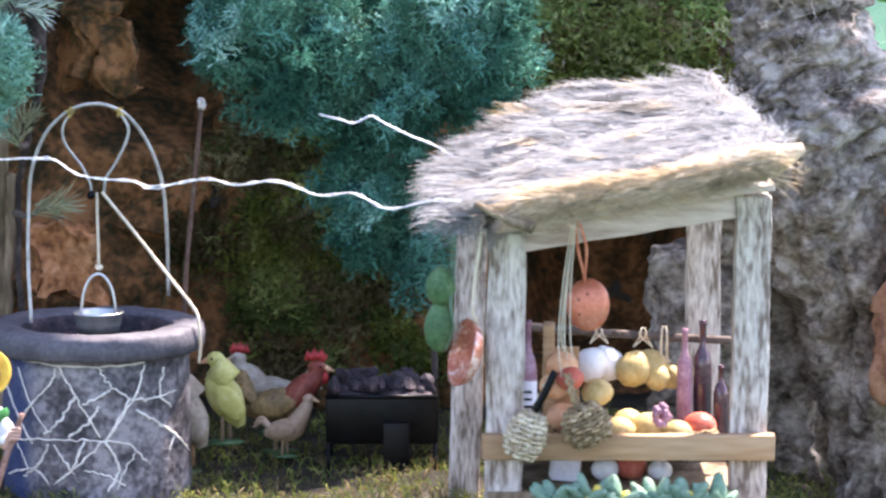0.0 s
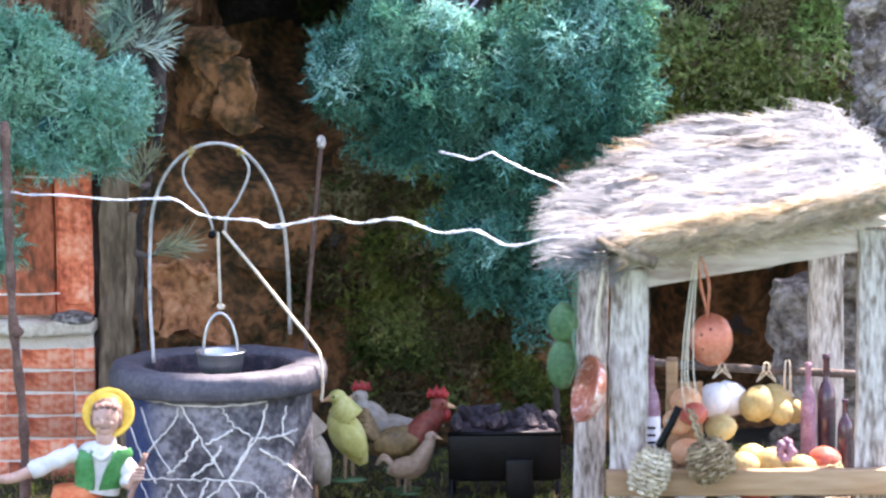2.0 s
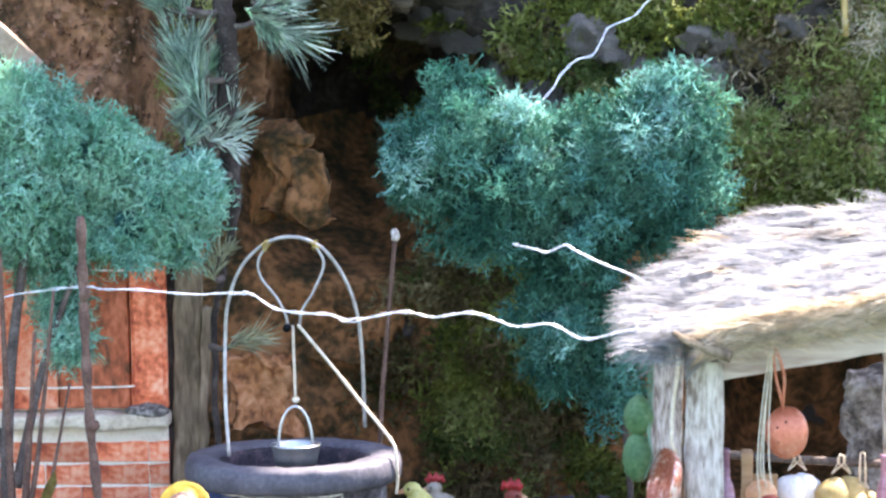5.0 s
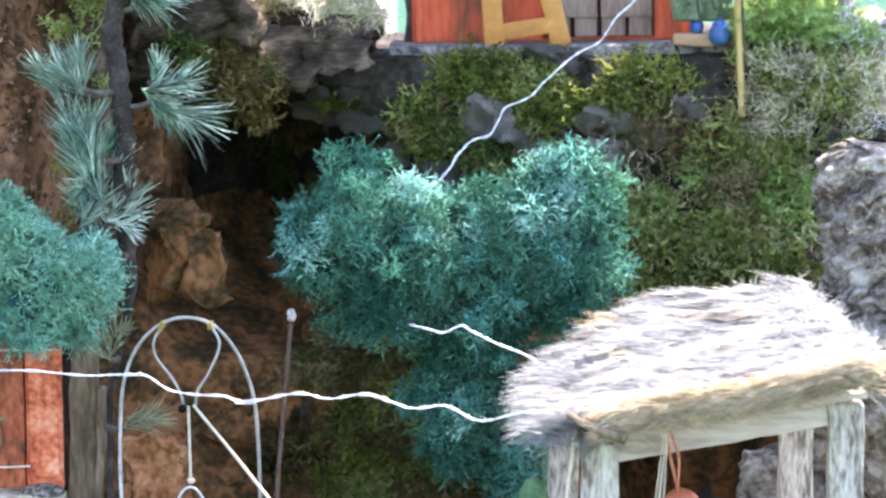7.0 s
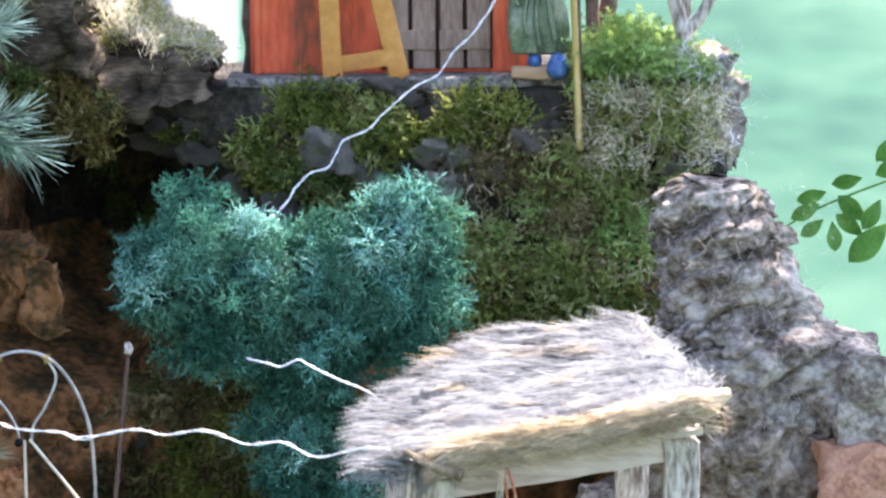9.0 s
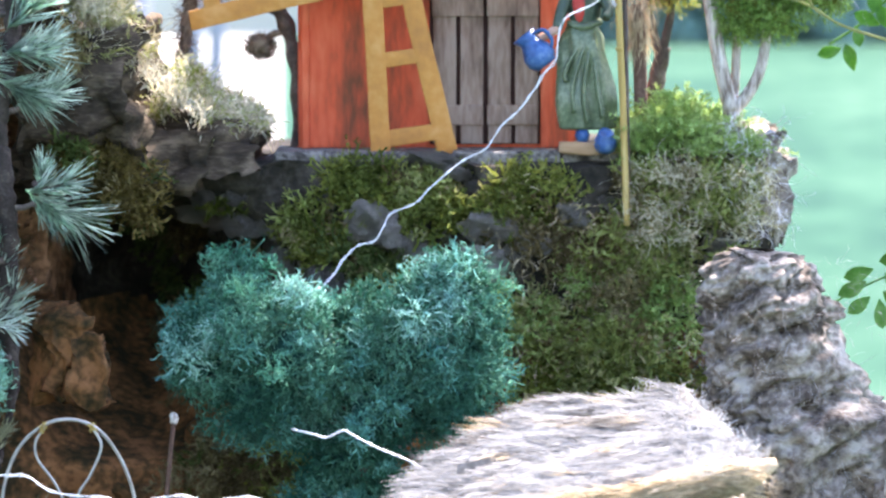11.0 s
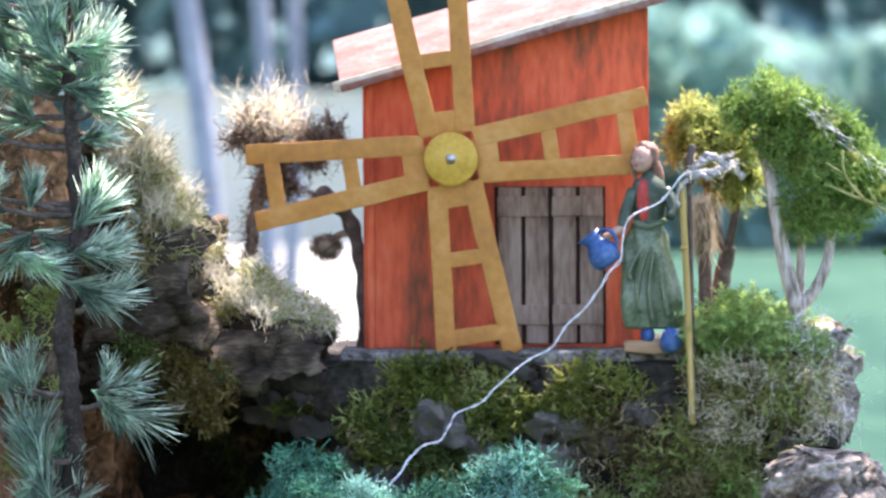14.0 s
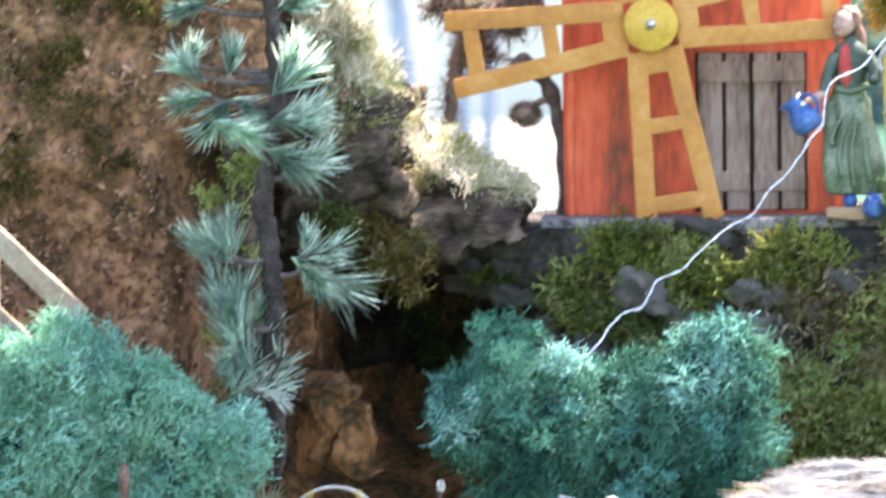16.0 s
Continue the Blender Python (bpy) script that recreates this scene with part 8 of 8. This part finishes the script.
for k, pts in enumerate(([(0.168, 3.344, 1.50), (0.182, 3.342, 1.513), (0.196, 3.344, 1.506), (0.206, 3.35, 1.508)], [(0.168, 3.344, 1.498), (0.185, 3.34, 1.498), (0.200, 3.344, 1.504), (0.212, 3.36, 1.496)], [(0.170, 3.343, 1.503), (0.178, 3.338, 1.508), (0.190, 3.342, 1.511), (0.203, 3.345, 1.514)], [(0.166, 3.34, 1.494), (0.160, 3.338, 1.488), (0.157, 3.338, 1.479), (0.160, 3.34, 1.474)])):
    twisted_wire("wire_loop", pts, 0.0019 if k < 2 else 0.0012, "bunched dusty wire wound round the pole's top", 0.002, DUSTY_WIRE)


def mini_tree(base, trunk, limbs, blobs, moss, n, bark, label):
    t = thing("moss_tree", base, label, "miniature tree", "moss trees on the terrace")
    c = curve(trunk, 8)
    part("trunk", Geo().tube(c + 0.0006 * scatter(len(c)), np.linspace(0.0085, 0.0065, len(c)), 10), bark, t)
    for pts, r0, r1 in limbs:
        c = curve(pts, 8)
        part("limb", Geo().tube(c, np.linspace(r0, r1, len(c)), 9), bark, t)
    g = Geo()
    for b in blobs:
        g.ball(b[:3], np.array(b[3:6]) * 0.66, 1, 20, 0.5, 60)
    p, d = blobs_surface(lobes(blobs, 12, (0.30, 0.55), 0.66), n // 7)
    clumps(g, p - d * 0.003, d, 0.005 * rng.uniform(0.5, 1.5, len(p)), 12, 0.010, 0.0007)
    sprigs(g, p, unit(d + np.array([0.1, -0.2, -0.5]) + scatter(len(p)) * 0.7), 0.0065, 0.0007, 4, 0.75)
    part("crown", g, [moss, MOSS], t, "crown of clipped green moss")
    return t


mini_tree((0.255, 3.405, LEDGE), [(0.2545, 3.405, 1.325), (0.256, 3.405, 1.36), (0.257, 3.405, 1.392)],
          [([(0.257, 3.405, 1.388), (0.247, 3.405, 1.43), (0.241, 3.405, 1.465), (0.234, 3.405, 1.505), (0.225, 3.405, 1.53)], 0.0066, 0.0046), ([(0.257, 3.405, 1.388), (0.270, 3.405, 1.402), (0.281, 3.405, 1.425), (0.286, 3.405, 1.46)], 0.0054, 0.004), ([(0.258, 3.41, 1.388), (0.261, 3.415, 1.42), (0.262, 3.415, 1.47)], 0.0042, 0.0032)],
          [(0.216, 3.405, 1.548, 0.022, 0.024, 0.017), (0.244, 3.40, 1.555, 0.026, 0.028, 0.019), (0.262, 3.405, 1.532, 0.032, 0.03, 0.026), (0.285, 3.405, 1.530, 0.028, 0.028, 0.024), (0.298, 3.405, 1.505, 0.026, 0.028, 0.026), (0.312, 3.405, 1.492, 0.022, 0.022, 0.02), (0.330, 3.405, 1.482, 0.02, 0.02, 0.014), (0.272, 3.40, 1.502, 0.030, 0.028, 0.024), (0.268, 3.405, 1.470, 0.022, 0.024, 0.018), (0.285, 3.405, 1.466, 0.024, 0.024, 0.016)],
          MOSS_TREE, 6500, WOOD_GREY, "green moss tree with a forked grey trunk")
mini_tree((0.196, 3.47, LEDGE), [(0.1965, 3.47, 1.335), (0.199, 3.47, 1.40), (0.206, 3.47, 1.44)],
          [([(0.205, 3.47, 1.435), (0.212, 3.47, 1.47), (0.210, 3.47, 1.51)], 0.004, 0.0025), ([(0.203, 3.47, 1.43), (0.190, 3.47, 1.48), (0.182, 3.47, 1.52)], 0.004, 0.0025)],
          [(0.184, 3.47, 1.537, 0.024, 0.024, 0.02), (0.202, 3.47, 1.522, 0.024, 0.024, 0.022), (0.212, 3.47, 1.490, 0.018, 0.02, 0.016), (0.172, 3.47, 1.522, 0.014, 0.02, 0.012)],
          MOSS_YELLOW, 2600, TWIG, "yellowish moss tree behind the pole")
straw = Geo()
n = 420
at = np.stack([0.180 + rng.normal(size=n) * 0.006, 3.40 + rng.normal(size=n) * 0.006, rng.uniform(1.44, 1.485, n)], 1)
fuzz(straw, at, unit(np.array([0, 0, -1.0]) + scatter(n) * 0.5), rng.uniform(0.012, 0.03, n), 0.0004, 0.3, 0, 0.5)
straw.tube(curve([(0.182, 3.40, 1.335), (0.183, 3.40, 1.40), (0.181, 3.40, 1.475)], 8), 0.0055, 8, 1)
solo("straw_broom", straw, [STRAW_TAN, REDTWIG], (0.182, 3.4, LEDGE - 0.01), "dry straw broom tied to a reddish stick", "broom")

fern = Geo()
n = 950
x, y = rng.uniform(0.164, 0.278, n), rng.uniform(3.35, 3.47, n)
h = LEDGE + 0.002 + 0.050 * np.exp(-(((x - 0.210) / 0.045) ** 2)) * rng.uniform(0, 1, n) * (0.75 + 0.5 * np.array([noise.noise(Vector((a * 40, b * 40, 2))) for a, b in zip(x, y)]))
root = np.stack([x, y, h], 1)
way = unit(np.array([0.1, -0.35, 0.7]) + scatter(n) * 0.9)
l = rng.uniform(0.016, 0.036, n)
for s in range(6):
    q = (s + 0.5) / 6
    p = root + way * (l * q)[:, None] + np.array([0, 0, -1.0]) * (l * 0.25 * q * q)[:, None]
    if s < 5:
        p2 = root + way * (l * (q + 1 / 6))[:, None] + np.array([0, 0, -1.0]) * (l * 0.25 * (q + 1 / 6) ** 2)[:, None]
        fern.blades(p, p2, 0.0006, 0.0005)
    side = unit(np.cross(way, scatter(n)))
    for m in (-1, 1):
        fern.blades(p, p + (side * m + way * 0.6) * (0.0065 * (1 - 0.6 * q)), 0.0009, 0.0003)
        fern.blades(p, p + (np.cross(way, side) * m + way * 0.6) * (0.0060 * (1 - 0.6 * q)), 0.0009, 0.0003)
solo("feather_moss", fern, MOSS_BRIGHT, (0.215, 3.41, LEDGE), "fresh bright green feather moss on the terrace", "moss", kind="stuff")
fibre = Geo()
n = 1300
knots = np.stack([rng.uniform(0.165, 0.285, 40), rng.uniform(3.325, 3.36, 40), rng.uniform(1.29, 1.348, 40)], 1)
at = knots[rng.integers(0, 40, n)] + scatter(n) * rng.uniform(0, 0.010, (n, 1))
way = unit(np.stack([rng.normal(size=n), -0.5 + 0.3 * rng.normal(size=n), 0.5 * rng.normal(size=n)], 1))
index = rng.integers(0, 3, n)
for mi in range(3):
    s = index == mi
    curls(fibre, at[s], way[s], rng.uniform(0.012, 0.030, s.sum()), 0.00045, 7, 1.1, mi)
solo("dry_fibres", fibre, [PALE_SUNLIT, PALE_SUNLIT, MOSS_DRY], (0.23, 3.35, 1.32), "pale dry moss fibres hanging over the terrace edge", "moss", kind="stuff")


def root_tree():
    t = thing("dry_root_bush", (-0.188, 3.50, LEDGE), "dry brown root bush like an upturned broom", "bush")
    c = curve([(-0.196, 3.50, 1.36), (-0.192, 3.50, 1.43), (-0.186, 3.50, 1.475), (-0.176, 3.50, 1.50)], 8)
    part("trunk", Geo().tube(c + scatter(len(c)) * 0.002, np.linspace(0.004, 0.0065, len(c)), 10), STRAW_DULL, t)
    g = Geo()
    q = c[rng.integers(0, len(c), 500)] + scatter(500) * 0.006
    curls(g, q, scatter(500) + np.array([0, 0, -0.3]), 0.016, 0.0006, 5, 1.0)
    blobs = [(-0.178, 3.50, 1.515, 0.030, 0.026, 0.026), (-0.146, 3.50, 1.520, 0.030, 0.022, 0.022), (-0.192, 3.50, 1.535, 0.022, 0.02, 0.020), (-0.122, 3.50, 1.532, 0.018, 0.016, 0.018), (-0.165, 3.50, 1.492, 0.02, 0.02, 0.016)]
    for b in blobs:
        g.ball(b[:3], np.array(b[3:6]) * 0.42, 0, 14, 0.7, 90)
    p, d = blobs_surface(lobes(blobs, 8, (0.25, 0.5), 0.6), 2600)
    curls(g, p - d * 0.010, unit(d * 0.25 + scatter(len(p)) * 1.0), rng.uniform(0.012, 0.034, len(p)), 0.0008, 6, 1.0, 0, 0.0)
    n = 250
    at = np.array([-0.176, 3.50, 1.540]) + scatter(n) * np.array([0.026, 0.018, 0.014])
    curls(g, at, unit(np.array([0, 0, 0.9]) + scatter(n) * 0.8), rng.uniform(0.016, 0.056, n), 0.00055, 5, 0.6, 1, -0.1)
    part("root_mass", g, [STRAW_DULL, PALE_SUNLIT], t, kind="stuff")


root_tree()
curl = thing("curled_branch", (-0.098, 3.47, LEDGE), "dark curled dry branch leaning on the red mill", "branch")
c = curve([(-0.097, 3.47, LEDGE - 0.01), (-0.096, 3.47, 1.40), (-0.100, 3.47, 1.44), (-0.110, 3.47, 1.468), (-0.126, 3.47, 1.482), (-0.134, 3.47, 1.478)], 8)
part("stem", Geo().tube(c, np.linspace(0.0042, 0.0085, len(c)) + 0.0012 * np.sin(np.arange(len(c))), 9), TWIG, curl)
g = Geo()
p, d = blobs_surface([(-0.128, 3.47, 1.479, 0.012, 0.012, 0.008), (-0.126, 3.47, 1.440, 0.014, 0.012, 0.012)], 700)
fuzz(g, p - d * 0.004, unit(d + scatter(len(p))), 0.007, 0.0006, 0.2, 0, 1.0)
g.ball((-0.126, 3.47, 1.440), 0.010, 0, 12, 0.4, 90)
g.tube(curve([(-0.103, 3.47, 1.452), (-0.115, 3.47, 1.450), (-0.126, 3.47, 1.440)], 6), 0.003, 7)
part("root_tuft", g, STRAW_DULL, curl, kind="stuff")
mound = Geo().ball((-0.168, 3.42, 1.372), (0.046, 0.062, 0.020), 0, 24, 0.5, 40)
solo("rock_mound", mound, STEP_ROCK, (-0.168, 3.42, 1.36), "low rock mound under the pale moss", "rock", kind="structure")
# whitish fibres stand in for the sun on this moss
pale = Geo()
n = 2400
d = scatter(n)
d[:, 2] = np.abs(d[:, 2])
at = np.array([-0.168, 3.42, 1.372]) + d * np.array([0.046, 0.062, 0.024]) + 0.028 * np.exp(-((d[:, :1] + 0.35) / 0.4) ** 2) * np.array([0, 0, 1.0])
index = rng.integers(0, 3, n)
for mi in range(3):
    s = index == mi
    curls(pale, at[s], unit(np.array([0, -0.2, 0.8]) + scatter(s.sum())), rng.uniform(0.010, 0.030, s.sum()), 0.0007, 5, 0.8, mi)
solo("pale_moss", pale, [PALE_SUNLIT, PALE_SUNLIT, MOSS_YELLOW], (-0.16, 3.41, 1.38), "pale moss and root fibre on the rock step, sunlight put into its colour", "moss", kind="stuff")


tuft = Geo()
n = 1500
spot = np.stack([rng.uniform(-0.285, -0.215, 26), rng.uniform(3.28, 3.42, 26), np.full(26, 1.438)], 1)
at = spot[rng.integers(0, 26, n)] + scatter(n) * np.array([0.012, 0.012, 0.006])
index = rng.integers(0, 3, n)
for mi in range(3):
    s = index == mi
    curls(tuft, at[s], unit(np.array([0.05, -0.1, 0.7]) + scatter(s.sum()) * 0.8), rng.uniform(0.012, 0.040, s.sum()), 0.00065, 5, 0.7, mi)
solo("dry_grass_tuft", tuft, [PALE_SUNLIT, MOSS_YELLOW, MOSS_DRY], (-0.25, 3.35, 1.44), "dry grass and moss on the rock step, its backlight also put into pale colour", "grass", kind="stuff")


fray = Geo()
n = 46
at = np.array([0.184, 3.343, 1.502]) + scatter(n) * np.array([0.022, 0.006, 0.007])
curls(fray, at, unit(scatter(n) + np.array([0.3, -0.2, 0.0])), rng.uniform(0.008, 0.024, n), 0.00035, 6, 0.7)
solo("frayed_fibres", fray, PALE_SUNLIT, (0.184, 3.343, 1.50), "frayed pale fibres caught on the pole's wires", "fibres", kind="stuff")
web = Geo()
n = 260
at = np.stack([rng.uniform(0.245, 0.296, n), rng.uniform(3.335, 3.37, n), rng.uniform(1.29, 1.385, n)], 1)
curls(web, at, unit(scatter(n) + np.array([0.5, -0.3, -0.3])), rng.uniform(0.012, 0.040, n), 0.00030, 6, 0.5)
solo("white_threads", web, PAPER, (0.27, 3.35, 1.33), "fine white threads over the terrace's outer edge", "fibres", kind="stuff")


# ---- live leaves beside the bark ----
def leafy_twig(stem, leaves, label):
    t = thing("leafy_twig", stem[0], label, "twig", "live twigs beside the bark")
    c = curve(stem, 8)
    part("stem", Geo().tube(c, np.linspace(0.0009, 0.0012, len(c)), 6), LEAF_GREEN, t)
    for (x, y, z), a, l in leaves:
        d, s = np.array([math.cos(radians(a)), 0.15, math.sin(radians(a))]), np.array([-math.sin(radians(a)), -0.3, math.cos(radians(a))])
        v = []
        steps = np.linspace(0, 1, 9)
        for q in steps:
            w = l * 0.24 * math.sin(math.pi * q ** 0.8) + 0.0002
            m = np.array([x, y, z]) + d * l * (q - 0.5) + np.array([0, -0.004 * math.sin(q * 3), -0.002 * q])
            v += [m - s * w + np.array([0, -0.0015, 0]), m, m + s * w + np.array([0, -0.0015, 0])]
        v = np.array(v)
        n = len(v)
        f = [(3 * i + k, 3 * i + k + 1, 3 * i + k + 4, 3 * i + k + 3) for i in range(8) for k in range(2)]
        part("leaf", Geo().add(np.concatenate([v, v + np.array([0, 0.0005, 0])]), f + [tuple(n + q for q in reversed(w)) for w in f]), LEAF_GREEN, t)
    return t


leafy_twig([(0.318, 3.36, 1.225), (0.345, 3.35, 1.243), (0.372, 3.35, 1.256), (0.42, 3.35, 1.274), (0.50, 3.36, 1.30)],
           [((0.354, 3.345, 1.262), 20, 0.026), ((0.349, 3.345, 1.250), 30, 0.027), ((0.354, 3.342, 1.237), 40, 0.024), ((0.3715, 3.342, 1.230), 95, 0.026), ((0.384, 3.342, 1.239), -35, 0.027), ((0.386, 3.342, 1.252), -40, 0.030), ((0.383, 3.35, 1.2735), 15, 0.026), ((0.402, 3.345, 1.247), 60, 0.03), ((0.399, 3.34, 1.225), 45, 0.046), ((0.418, 3.345, 1.285), 30, 0.03), ((0.415, 3.345, 1.30), 50, 0.03), ((0.43, 3.345, 1.262), -30, 0.03), ((0.445, 3.345, 1.29), 40, 0.032)],
           "fresh green compound leaves on a thin stem")
leafy_twig([(0.32, 3.19, 1.04), (0.355, 3.30, 1.058), (0.392, 3.36, 1.068), (0.42, 3.36, 1.06), (0.47, 3.36, 1.05)],
           [((0.384, 3.35, 1.072), 10, 0.024), ((0.402, 3.35, 1.058), -60, 0.03), ((0.399, 3.35, 1.035), 85, 0.05), ((0.412, 3.35, 1.04), 70, 0.03), ((0.415, 3.35, 1.07), 25, 0.03), ((0.425, 3.35, 1.02), 100, 0.04)],
           "green leaves behind the broken cork stub")
leafy_twig([(0.56, 3.62, -0.02), (0.60, 3.60, 0.6), (0.57, 3.56, 1.2), (0.50, 3.53, 1.50), (0.41, 3.51, 1.485), (0.37, 3.50, 1.456), (0.345, 3.50, 1.44)],
           [((0.345, 3.495, 1.435), 20, 0.022), ((0.362, 3.495, 1.430), -70, 0.022), ((0.368, 3.495, 1.448), 100, 0.02), ((0.376, 3.495, 1.462), -20, 0.024), ((0.382, 3.495, 1.48), 80, 0.026), ((0.392, 3.495, 1.462), -50, 0.026), ((0.40, 3.495, 1.49), 60, 0.026), ((0.415, 3.495, 1.478), -30, 0.028)],
           "small fresh leaves hanging into view behind the moss tree")


def forked_twig():
    t = thing("forked_twig", (0.36, 3.36, 1.45), "leafless pale green twig with forked tips", "twig", "live twigs beside the bark")
    for k, pts in enumerate(([(0.40, 3.37, 1.44), (0.344, 3.36, 1.457), (0.315, 3.36, 1.474), (0.297, 3.36, 1.481), (0.279, 3.36, 1.489)], [(0.297, 3.36, 1.481), (0.3015, 3.36, 1.489)], [(0.308, 3.36, 1.477), (0.292, 3.355, 1.497), (0.2903, 3.355, 1.517)], [(0.292, 3.355, 1.497), (0.277, 3.355, 1.507)], [(0.318, 3.36, 1.473), (0.311, 3.357, 1.486)])):
        c = curve(pts, 6)
        part("stem" if k == 0 else "shoot", Geo().tube(c, np.linspace(0.0014, 0.0011, len(c)), 6), MOSS_PALE, t)


forked_twig()
cobweb = Geo()
n = 40
along = rng.uniform(0, 1, n)
at = np.stack([0.256 + 0.080 * along, 3.36 + 0.008 * rng.normal(size=n), 1.556 - 0.068 * along], 1) + scatter(n) * 0.004
curls(cobweb, at, unit(np.array([0.75, 0, -0.62]) + scatter(n) * 0.25), rng.uniform(0.02, 0.05, n), 0.00022, 6, 0.2, 0, 0.0)
solo("web_threads", cobweb, PAPER, (0.30, 3.36, 1.52), "fine white threads hanging over the moss tree's crown", "fibres", kind="stuff")
